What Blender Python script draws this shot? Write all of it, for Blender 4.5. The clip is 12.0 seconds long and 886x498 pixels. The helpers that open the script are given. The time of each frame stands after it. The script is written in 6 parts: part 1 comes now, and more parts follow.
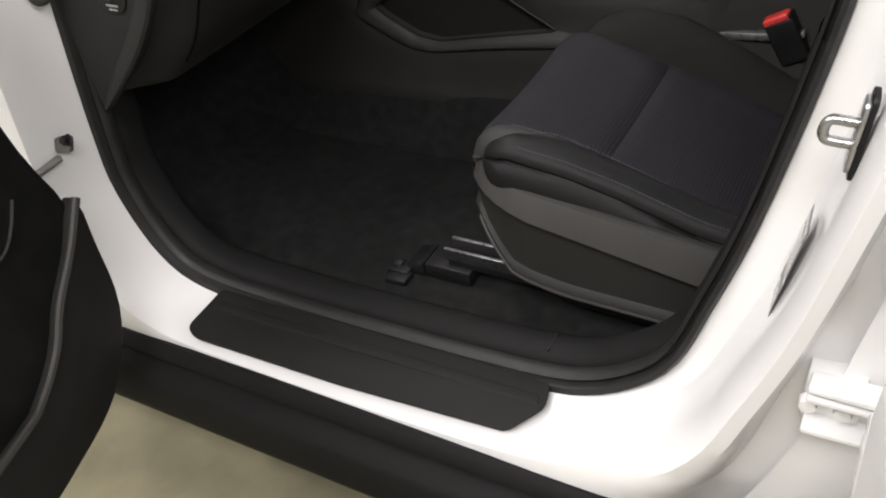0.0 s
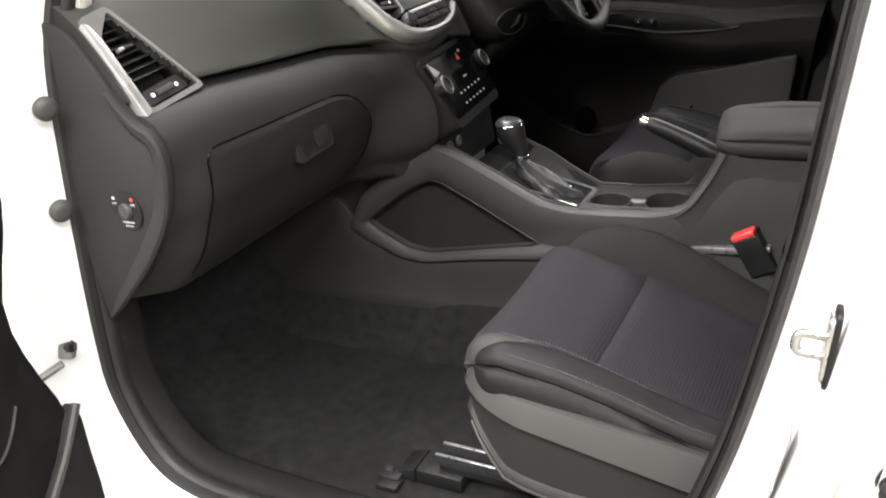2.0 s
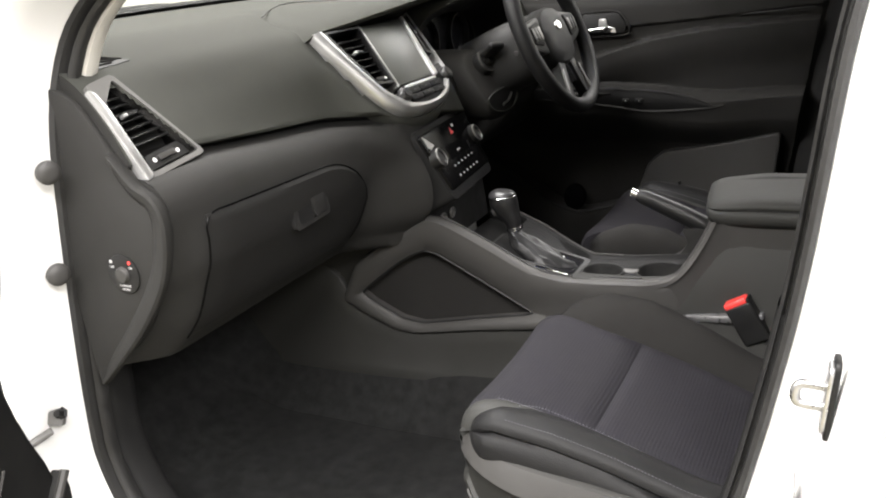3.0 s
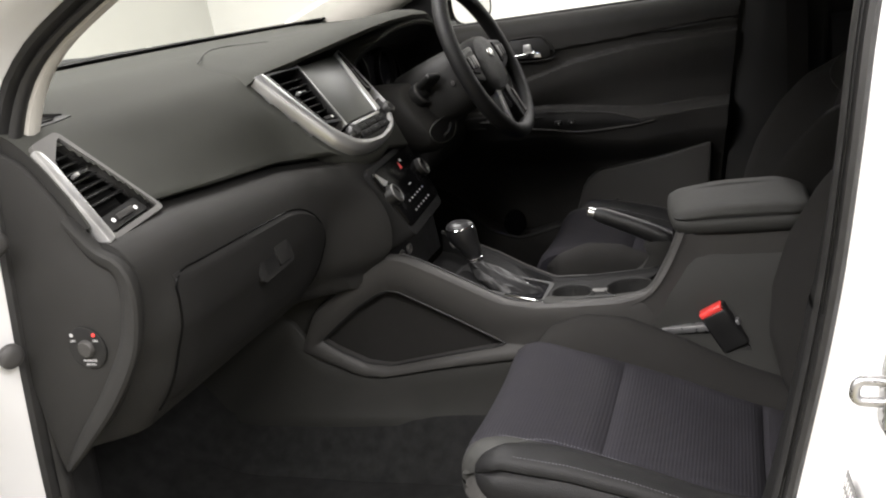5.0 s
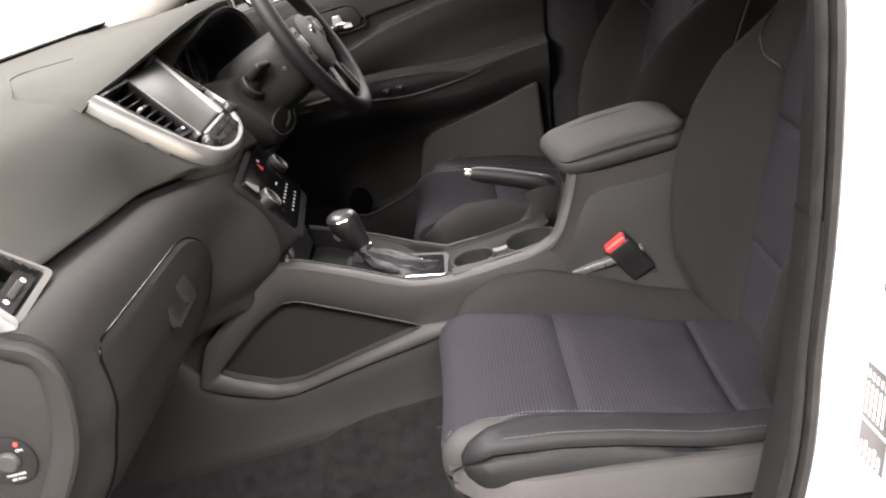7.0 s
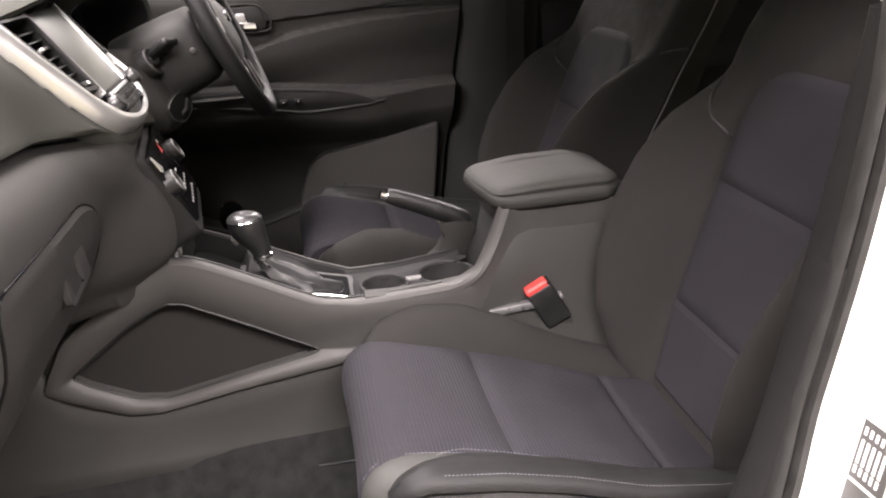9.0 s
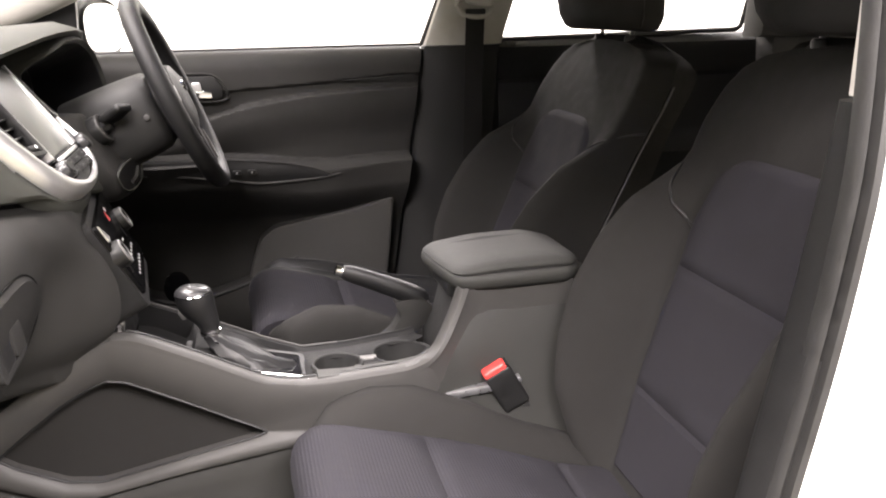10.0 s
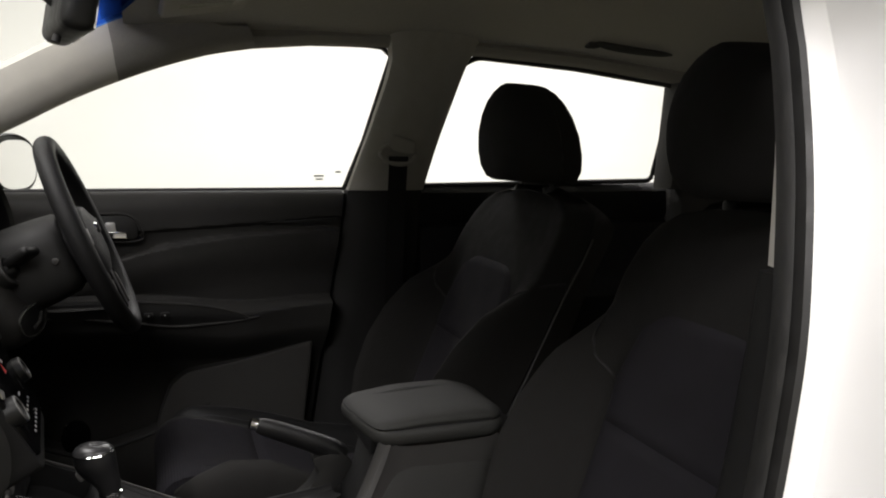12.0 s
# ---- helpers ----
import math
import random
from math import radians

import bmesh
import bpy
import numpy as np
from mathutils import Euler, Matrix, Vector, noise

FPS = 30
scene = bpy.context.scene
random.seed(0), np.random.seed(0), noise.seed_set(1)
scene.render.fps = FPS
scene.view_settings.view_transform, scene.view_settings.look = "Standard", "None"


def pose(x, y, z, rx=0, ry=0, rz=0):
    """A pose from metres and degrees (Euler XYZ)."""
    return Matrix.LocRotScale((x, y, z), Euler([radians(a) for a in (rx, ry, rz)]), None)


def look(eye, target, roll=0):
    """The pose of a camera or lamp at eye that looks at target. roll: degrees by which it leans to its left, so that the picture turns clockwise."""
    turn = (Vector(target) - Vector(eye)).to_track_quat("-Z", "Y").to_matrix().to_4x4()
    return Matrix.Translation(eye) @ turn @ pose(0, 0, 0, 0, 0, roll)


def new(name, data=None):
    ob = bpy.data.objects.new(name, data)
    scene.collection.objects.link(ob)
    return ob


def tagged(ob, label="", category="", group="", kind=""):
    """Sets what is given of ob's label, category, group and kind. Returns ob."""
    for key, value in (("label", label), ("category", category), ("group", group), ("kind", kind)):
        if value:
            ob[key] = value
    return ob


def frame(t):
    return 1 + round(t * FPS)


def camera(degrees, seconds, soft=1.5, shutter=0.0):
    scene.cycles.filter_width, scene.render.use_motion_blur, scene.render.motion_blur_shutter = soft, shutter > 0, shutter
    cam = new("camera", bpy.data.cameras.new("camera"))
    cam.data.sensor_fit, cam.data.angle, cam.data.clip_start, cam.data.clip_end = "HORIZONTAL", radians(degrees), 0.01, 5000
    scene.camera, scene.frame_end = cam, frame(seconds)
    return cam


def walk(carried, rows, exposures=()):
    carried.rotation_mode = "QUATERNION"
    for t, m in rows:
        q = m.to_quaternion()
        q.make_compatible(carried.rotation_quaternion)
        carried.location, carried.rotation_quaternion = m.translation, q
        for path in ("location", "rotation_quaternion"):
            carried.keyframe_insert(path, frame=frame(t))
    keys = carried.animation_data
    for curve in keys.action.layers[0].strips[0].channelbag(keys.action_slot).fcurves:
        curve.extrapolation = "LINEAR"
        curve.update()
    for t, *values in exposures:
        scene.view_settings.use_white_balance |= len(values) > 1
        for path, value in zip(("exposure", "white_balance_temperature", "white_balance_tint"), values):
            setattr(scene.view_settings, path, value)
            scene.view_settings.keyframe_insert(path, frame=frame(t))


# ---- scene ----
cam = camera(55.4, 12.0, soft=2.0)
PATH = [
    (0, (1.116, -0.554, 1.267), (0.251, 0.763, 0.036), -8.4),
    (0.5, (1.113, -0.545, 1.282), (0.227, 0.838, 0.14), -7.9),
    (1, (1.118, -0.56, 1.289), (0.212, 0.889, 0.251), -7.5),
    (1.5, (1.121, -0.579, 1.298), (0.215, 0.936, 0.357), -6.9),
    (2, (1.12, -0.595, 1.302), (0.221, 0.984, 0.467), -6.4),
    (2.5, (1.116, -0.61, 1.292), (0.223, 1.021, 0.554), -6.2),
    (3, (1.117, -0.618, 1.278), (0.224, 1.049, 0.627), -5.8),
    (3.2, (1.113, -0.627, 1.276), (0.228, 1.057, 0.658), -5.4),
    (5, (0.991, -0.619, 1.272), (0.308, 1.164, 0.678), -9.2),
    (5.5, (0.937, -0.612, 1.286), (0.348, 1.197, 0.671), -12.1),
    (6, (0.891, -0.605, 1.305), (0.409, 1.225, 0.657), -15.6),
    (6.5, (0.837, -0.587, 1.314), (0.504, 1.255, 0.609), -17.4),
    (7, (0.769, -0.57, 1.314), (0.579, 1.266, 0.542), -17.3),
    (9, (0.564, -0.474, 1.245), (0.859, 1.371, 0.532), -3.8),
    (9.5, (0.558, -0.449, 1.243), (0.928, 1.41, 0.604), -2.4),
    (10, (0.549, -0.436, 1.243), (0.99, 1.435, 0.69), -1.1),
    (10.5, (0.546, -0.422, 1.244), (1.048, 1.455, 0.77), -0.4),
    (11, (0.542, -0.412, 1.252), (1.101, 1.466, 0.852), 0.2),
    (11.5, (0.544, -0.405, 1.262), (1.15, 1.473, 0.937), 0.4),
    (12, (0.547, -0.405, 1.27), (1.194, 1.471, 1.02), 0.6),
]
EXPOSURES = [(0.0, -0.75, 6500, 11), (0.5, -0.32, 6500, 10), (1.0, 0.25, 6500, 9), (1.5, 0.50, 6500, 9), (2.0, 0.73, 6500, 9), (2.5, 0.88, 6500, 9), (3.0, 0.78, 6500, 9), (5.0, 0.32, 6500, 10), (5.5, 0.92, 6500, 11), (6.0, 1.2, 6500, 13),
             (7.0, 1.4, 6600, 16), (9.0, 1.47, 6750, 18), (9.5, 1.63, 6800, 18), (10.0, 1.75, 6700, 16), (10.5, 1.7, 6600, 14), (11.0, 1.0, 6500, 11), (11.5, 0.1, 6500, 10), (12.0, -0.5, 6500, 10)]
walk(cam, [(t, look(eye, target, roll)) for t, eye, target, roll in PATH], EXPOSURES)

# ---------------------------------------------------------------- light
world = bpy.data.worlds.new("room_air")
scene.world = world
world.use_nodes = True
world.node_tree.nodes["Background"].inputs[0].default_value = (1, 0.99, 0.97, 1)
world.node_tree.nodes["Background"].inputs[1].default_value = 0.05


def area_lamp(x, y, z, sx, sy, watts, target):
    lamp = bpy.data.lights.new("ceiling_lamp", "AREA")
    lamp.shape, lamp.size, lamp.size_y, lamp.energy, lamp.color = "RECTANGLE", sx, sy, watts, (1.0, 0.962, 0.955)
    ob = new("ceiling_lamp", lamp)
    ob.matrix_world = look((x, y, z), target)
    return ob


for lx, near, away in ((-1.3, 250, 70), (1.4, 255, 150), (4.4, 310, 230)):
    area_lamp(lx, -1.9, 3.35, 2.4, 1.2, near, (lx, -1.9, 0))
    area_lamp(lx, 4.6, 3.35, 2.4, 1.2, away, (lx, 4.6, 0))
area_lamp(-0.7, 1.1, 3.35, 1.6, 1.6, 150, (-0.7, 1.1, 0))


# ---------------------------------------------------------------- materials
def material(name, colour, rough=0.5, metal=0.0, vary=0.12, vary_scale=30.0, bump=0.0, bump_scale=800.0, coat=0.0, kind="noise", spec=0.5, rvary=0.08):
    m = bpy.data.materials.new(name)
    m.use_nodes = True
    n, l = m.node_tree.nodes, m.node_tree.links
    b = n["Principled BSDF"]
    b.inputs["Roughness"].default_value, b.inputs["Metallic"].default_value = rough, metal
    b.inputs["Coat Weight"].default_value, b.inputs["Coat Roughness"].default_value = coat, 0.05
    b.inputs["Specular IOR Level"].default_value = spec
    tc = n.new("ShaderNodeTexCoord")
    big = n.new("ShaderNodeTexNoise")
    big.inputs["Scale"].default_value, big.inputs["Detail"].default_value = vary_scale, 5
    l.new(tc.outputs["Object"], big.inputs["Vector"])
    ramp = n.new("ShaderNodeMapRange")
    ramp.inputs[1].default_value, ramp.inputs[2].default_value = 0.3, 0.7
    ramp.inputs[3].default_value, ramp.inputs[4].default_value = 1 - vary, 1 + vary
    l.new(big.outputs["Fac"], ramp.inputs[0])
    mul = n.new("ShaderNodeVectorMath")
    mul.operation = "SCALE"
    mul.inputs[0].default_value = colour
    l.new(ramp.outputs[0], mul.inputs["Scale"])
    l.new(mul.outputs[0], b.inputs["Base Color"])
    rr = n.new("ShaderNodeMapRange")
    rr.inputs[1].default_value, rr.inputs[2].default_value = 0.3, 0.7
    rr.inputs[3].default_value, rr.inputs[4].default_value = max(0.02, rough - rvary), min(1, rough + rvary)
    l.new(big.outputs["Fac"], rr.inputs[0])
    l.new(rr.outputs[0], b.inputs["Roughness"])
    if bump:
        if kind == "cell":
            fine = n.new("ShaderNodeTexVoronoi")
            out = "Distance"
        elif kind == "rib":
            fine = n.new("ShaderNodeTexWave")
            fine.bands_direction = "X"
            fine.inputs["Distortion"].default_value = 1.4
            fine.inputs["Detail"].default_value = 2
            fine.inputs["Detail Scale"].default_value = 4
            out = "Fac"
        else:
            fine = n.new("ShaderNodeTexNoise")
            fine.inputs["Detail"].default_value = 3
            out = "Fac"
        fine.inputs["Scale"].default_value = bump_scale
        l.new(tc.outputs["Object"], fine.inputs["Vector"])
        bp = n.new("ShaderNodeBump")
        bp.inputs["Strength"].default_value, bp.inputs["Distance"].default_value = bump, 0.001
        l.new(fine.outputs[out], bp.inputs["Height"])
        l.new(bp.outputs[0], b.inputs["Normal"])
        if kind == "rib":
            dark = n.new("ShaderNodeMapRange")
            dark.inputs[3].default_value, dark.inputs[4].default_value = 0.90, 1.05
            l.new(fine.outputs[out], dark.inputs[0])
            mm = n.new("ShaderNodeVectorMath")
            mm.operation = "SCALE"
            l.new(mul.outputs[0], mm.inputs[0])
            l.new(dark.outputs[0], mm.inputs["Scale"])
            l.new(mm.outputs[0], b.inputs["Base Color"])
    return m


def glass_material(name, tint):
    m = bpy.data.materials.new(name)
    m.use_nodes = True
    n, l = m.node_tree.nodes, m.node_tree.links
    n.remove(n["Principled BSDF"])
    t, g, mix = (n.new("ShaderNode" + k) for k in ("BsdfTransparent", "BsdfGlossy", "MixShader"))
    t.inputs["Color"].default_value = (*tint, 1)
    g.inputs["Roughness"].default_value = 0.02
    mix.inputs[0].default_value = 0.03
    l.new(t.outputs[0], mix.inputs[1])
    l.new(g.outputs[0], mix.inputs[2])
    l.new(mix.outputs[0], n["Material Output"].inputs["Surface"])
    return m


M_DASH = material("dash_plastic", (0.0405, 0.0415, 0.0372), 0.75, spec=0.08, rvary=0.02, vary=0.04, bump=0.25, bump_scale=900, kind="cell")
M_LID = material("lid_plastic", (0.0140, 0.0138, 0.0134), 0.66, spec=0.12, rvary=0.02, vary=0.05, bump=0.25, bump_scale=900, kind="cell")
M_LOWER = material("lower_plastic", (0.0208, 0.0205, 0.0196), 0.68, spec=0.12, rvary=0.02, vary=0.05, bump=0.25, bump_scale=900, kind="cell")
M_DARK = material("dark_plastic", (0.0135, 0.0135, 0.0132), 0.62, spec=0.2, rvary=0.04, vary=0.08, bump=0.25, bump_scale=900, kind="cell")
M_GREY = material("grey_plastic", (0.035, 0.034, 0.0325), 0.5, spec=0.25, rvary=0.02, vary=0.04, bump=0.12, bump_scale=1200, kind="cell")
M_BLACK = material("black_plastic", (0.008, 0.008, 0.008), 0.5, spec=0.3, vary=0.15, bump=0.1)
M_GLOSS = material("piano_black", (0.008, 0.008, 0.009), 0.08, vary=0.2, rvary=0.03)
M_SILVER = material("satin_silver", (0.48, 0.48, 0.48), 0.38, metal=0.8, vary=0.04, bump=0.05)
M_CHROME = material("chrome", (0.78, 0.78, 0.78), 0.1, metal=1.0, vary=0.03, rvary=0.04)
M_STEEL = material("zinc_steel", (0.45, 0.45, 0.46), 0.32, metal=0.9, vary=0.15, vary_scale=90, bump=0.1)
M_FABRIC = material("seat_fabric", (0.0112, 0.0104, 0.0130), 0.9, vary=0.16, vary_scale=18, bump=0.5, bump_scale=1500, spec=0.25)
M_RIB = material("ribbed_fabric", (0.0103, 0.0096, 0.0124), 0.9, vary=0.18, vary_scale=14, bump=0.40, bump_scale=62, kind="rib", spec=0.25)
M_CLOTH = material("plain_cloth", (0.0098, 0.0093, 0.0086), 0.92, vary=0.15, vary_scale=40, bump=0.5, bump_scale=1500, spec=0.25)
M_LEATHER = material("black_leather", (0.0088, 0.0088, 0.0090), 0.52, spec=0.17, vary=0.1, rvary=0.03, bump=0.35, bump_scale=700, kind="cell")
M_GRIP = material("polished_leather", (0.0085, 0.0085, 0.0088), 0.42, spec=0.38, vary=0.1, rvary=0.06, bump=0.3, bump_scale=500, kind="cell")
M_ARM = material("armrest_vinyl", (0.0255, 0.0257, 0.0240), 0.62, spec=0.2, rvary=0.01, vary=0.03, bump=0.3, bump_scale=800, kind="cell")
M_THREAD = material("grey_thread", (0.12, 0.12, 0.135), 0.8)
M_PIPING = material("grey_piping", (0.045, 0.045, 0.045), 0.7)
M_RUBBER = material("seal_rubber", (0.0105, 0.0103, 0.010), 0.6, vary=0.2, vary_scale=50, bump=0.15, bump_scale=400)
M_WHITE = material("white_paint", (0.80, 0.80, 0.798), 0.24, vary=0.015, vary_scale=8, coat=0.5, rvary=0.03)
M_CARPET = material("carpet", (0.0125, 0.0126, 0.0124), 0.97, vary=0.32, vary_scale=45, bump=1.0, bump_scale=700, spec=0.1)
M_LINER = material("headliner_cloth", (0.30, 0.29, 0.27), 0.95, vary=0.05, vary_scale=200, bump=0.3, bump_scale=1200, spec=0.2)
# shaded copy of the liner cloth: the gloom of the rear cabin in its colour
M_SHADE = material("shaded_liner_cloth", (0.05, 0.049, 0.047), 0.95, vary=0.08, vary_scale=200, bump=0.3, bump_scale=1200, spec=0.15)
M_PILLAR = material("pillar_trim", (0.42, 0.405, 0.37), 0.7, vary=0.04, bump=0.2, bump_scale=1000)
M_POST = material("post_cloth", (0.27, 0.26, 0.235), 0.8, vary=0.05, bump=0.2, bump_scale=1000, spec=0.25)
M_DOOR = material("door_plastic", (0.0105, 0.0105, 0.0105), 0.62, spec=0.12, rvary=0.03, vary=0.1, bump=0.25, bump_scale=900, kind="cell")
M_GUN = material("gunmetal", (0.032, 0.032, 0.033), 0.32, metal=0.3, vary=0.06)
M_RED = material("red_plastic", (0.62, 0.045, 0.04), 0.35, vary=0.08)
M_MARK = material("white_print", (0.75, 0.75, 0.74), 0.6, vary=0.05)
M_PANEL = material("black_panel", (0.003, 0.003, 0.0032), 0.2, spec=0.05, vary=0.1)
M_VALANCE = material("valance_plastic", (0.0195, 0.0195, 0.018), 0.55, spec=0.2, rvary=0.03, vary=0.05, bump=0.2, bump_scale=1000, kind="cell")
M_FAR = material("far_door_plastic", (0.0215, 0.0210, 0.0200), 0.6, spec=0.14, rvary=0.03, vary=0.08, bump=0.25, bump_scale=900, kind="cell")
M_PLUG = material("grey_rubber", (0.032, 0.031, 0.030), 0.6, vary=0.1)
# liner cloth darkened to offset window light on the rails
M_RAIL = material("shaded_rail_cloth", (0.19, 0.183, 0.168), 0.95, vary=0.05, vary_scale=200, bump=0.3, bump_scale=1200, spec=0.15)
M_LABEL = material("label_ink", (0.06, 0.058, 0.057), 0.3, vary=0.05, rvary=0.02)
M_PRINT = material("dull_print", (0.34, 0.34, 0.34), 0.6, vary=0.05)
M_CONCRETE = material("concrete", (0.215, 0.197, 0.125), 0.8, vary=0.26, vary_scale=6, bump=0.5, bump_scale=60)
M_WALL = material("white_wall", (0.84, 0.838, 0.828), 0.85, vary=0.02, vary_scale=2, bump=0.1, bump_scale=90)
# white wall dimmed to grey to weaken the light through the windscreen
M_PALE = material("dimmed_white_wall", (0.52, 0.52, 0.50), 0.85, vary=0.03, vary_scale=2, bump=0.1, bump_scale=90)
# grey of the unseen near wall, set to keep bounced light off the far seat
M_NEAR_WALL = material("bounce_cut_wall", (0.22, 0.218, 0.212), 0.8, vary=0.04, vary_scale=2, bump=0.1, bump_scale=90)
M_SCREEN = material("screen_glass", (0.045, 0.047, 0.042), 0.42, vary=0.05, rvary=0.02)
M_BEZEL = material("dark_silver", (0.13, 0.128, 0.124), 0.42, metal=0.35, vary=0.04)
M_GLASS = glass_material("window_glass", (0.985, 1.0, 0.99))
M_BAND = glass_material("sunband_glass", (0.12, 0.30, 0.75))
M_MIRROR = material("mirror_glass", (0.9, 0.9, 0.9), 0.02, metal=1.0, vary=0.01, rvary=0.0)


# ---------------------------------------------------------------- shaping helpers
def spline(pts, n, closed=False):
    """n points along a Catmull-Rom curve through pts, evenly by length."""
    p = [Vector(q) for q in pts]
    dense = []
    count = len(p) if closed else len(p) - 1
    for i in range(count):
        if closed:
            a, b, c, d = p[i - 1], p[i], p[(i + 1) % len(p)], p[(i + 2) % len(p)]
        else:
            b, c = p[i], p[i + 1]
            a = p[i - 1] if i else b * 2 - c
            d = p[i + 2] if i + 2 < len(p) else c * 2 - b
        for s in range(12):
            u = s / 12
            dense.append(0.5 * ((2 * b) + (c - a) * u + (2 * a - 5 * b + 4 * c - d) * u * u + (3 * b - a - 3 * c + d) * u ** 3))
    dense.append(p[0].copy() if closed else p[-1].copy())
    run = [0.0]
    for a, b in zip(dense, dense[1:]):
        run.append(run[-1] + (b - a).length)
    out, k = [], 0
    for i in range(n):
        want = run[-1] * i / (n if closed else n - 1)
        while k < len(run) - 2 and run[k + 1] < want:
            k += 1
        gap = run[k + 1] - run[k]
        out.append(dense[k].lerp(dense[k + 1], (want - run[k]) / gap if gap else 0))
    return out


def smooth(a, b, x):
    u = min(1.0, max(0.0, (x - a) / (b - a)))
    return u * u * (3 - 2 * u)


def table(xs, ys, x):
    return float(np.interp(x, xs, ys))


def grid(rows, closed_u=False, closed_v=False, caps=False, bm=None):
    """A sheet from rows of points; closed_u joins each row's ends, closed_v the last row to the first, caps fills the end rows."""
    bm = bm or bmesh.new()
    vs = [[bm.verts.new(q) for q in row] for row in rows]
    nr, nc = len(vs), len(vs[0])
    for i in range(nr if closed_v else nr - 1):
        for j in range(nc if closed_u else nc - 1):
            a, b = vs[i], vs[(i + 1) % nr]
            try:
                bm.faces.new((a[j], a[(j + 1) % nc], b[(j + 1) % nc], b[j]))
            except ValueError:
                pass
    if caps:
        bm.faces.new(vs[0][::-1])
        bm.faces.new(vs[-1])
    return bm


def shell(rows, thick, closed_v=False):
    """A sheet given thickness away from its face side."""
    bm = grid(rows, closed_v=closed_v)
    bmesh.ops.recalc_face_normals(bm, faces=bm.faces)
    bmesh.ops.solidify(bm, geom=bm.faces[:], thickness=thick)
    return bm


def prism(outline, axis, a, b, bevel=0.0, seg=2, bm=None):
    """A flat outline swept from a to b along an axis. For 'y' the outline is (x, z), for 'x' (y, z), for 'z' (x, y)."""
    bm = bm or bmesh.new()

    def at(q, s):
        return {"x": (s, q[0], q[1]), "y": (q[0], s, q[1]), "z": (q[0], q[1], s)}[axis]

    low, high = [bm.verts.new(at(q, a)) for q in outline], [bm.verts.new(at(q, b)) for q in outline]
    made = [bm.faces.new(low), bm.faces.new(high[::-1])]
    for i in range(len(outline)):
        j = (i + 1) % len(outline)
        made.append(bm.faces.new((low[j], low[i], high[i], high[j])))
    bmesh.ops.recalc_face_normals(bm, faces=made)
    if bevel:
        rim = [e for f in made[:2] for e in f.edges]
        bmesh.ops.bevel(bm, geom=list(set(rim)), offset=bevel, segments=seg, profile=0.5, affect="EDGES", clamp_overlap=True)
    return bm


def box(x0, x1, y0, y1, z0, z1, bevel=0.0, seg=2, bm=None, m=None):
    bm = bm or bmesh.new()
    made = bmesh.ops.create_cube(bm, size=1.0)["verts"]
    bmesh.ops.transform(bm, verts=made, matrix=Matrix.Translation(((x0 + x1) / 2, (y0 + y1) / 2, (z0 + z1) / 2)) @ Matrix.Diagonal((x1 - x0, y1 - y0, z1 - z0, 1)))
    if bevel:
        edges = list({e for v in made for e in v.link_edges})
        out = bmesh.ops.bevel(bm, geom=edges, offset=bevel, segments=seg, profile=0.5, affect="EDGES", clamp_overlap=True)
        made = list({v for f in out["faces"] for v in f.verts} | {v for v in made if v.is_valid})
    if m is not None:
        bmesh.ops.transform(bm, verts=made, matrix=m)
    return bm


def tube(path, radius, n=10, closed=False, flat=1.0, bm=None, up=(0, 0, 1)):
    """A round bar along a path; radius may be a list; flat squeezes it along its second axis."""
    pts = [Vector(q) for q in path]
    rows = []
    for i, q in enumerate(pts):
        a = pts[i - 1] if i or closed else q
        b = pts[(i + 1) % len(pts)] if i + 1 < len(pts) or closed else q
        d = (b - a).normalized()
        s = d.cross(Vector(up))
        if s.length < 1e-3:
            s = d.cross(Vector((1, 0, 0)))
        s.normalize()
        u = s.cross(d)
        r = radius[i] if isinstance(radius, (list, tuple)) else radius
        rows.append([q + (s * math.cos(6.28319 * k / n) + u * flat * math.sin(6.28319 * k / n)) * r for k in range(n)])
    return grid(rows, closed_u=True, closed_v=closed, caps=not closed, bm=bm)


def lathe(profile, m, n=24, caps=True, bm=None):
    """A turned shape: profile of (radius, height), placed by the pose m."""
    rows = [[m @ Vector((r * math.cos(6.28319 * k / n), r * math.sin(6.28319 * k / n), h)) for k in range(n)] for r, h in profile]
    return grid(rows, closed_u=True, caps=caps, bm=bm)


def basis(origin, u, v):
    """A pose whose x runs along u, y along v (made square to u), z out of the face."""
    u = Vector(u).normalized()
    v = Vector(v)
    v = (v - u * v.dot(u)).normalized()
    w = u.cross(v)
    m = Matrix((u, v, w)).transposed().to_4x4()
    m.translation = Vector(origin)
    return m


def slab(outline, m, w0, w1, bevel=0.0, seg=2):
    """An outline in the face of pose m, thick from w0 to w1 along its z."""
    bm = prism(outline, "z", w0, w1, bevel, seg)
    bmesh.ops.transform(bm, verts=bm.verts, matrix=m)
    return bm


def ring(outer, inner, m, w0, w1):
    """A flat frame between two outlines with the same number of corners."""
    rows = []
    for line, w in ((outer, w0), (outer, w1), (inner, w1), (inner, w0)):
        rows.append([m @ Vector((q[0], q[1], w)) for q in line])
    return grid(rows, closed_u=True, closed_v=True)


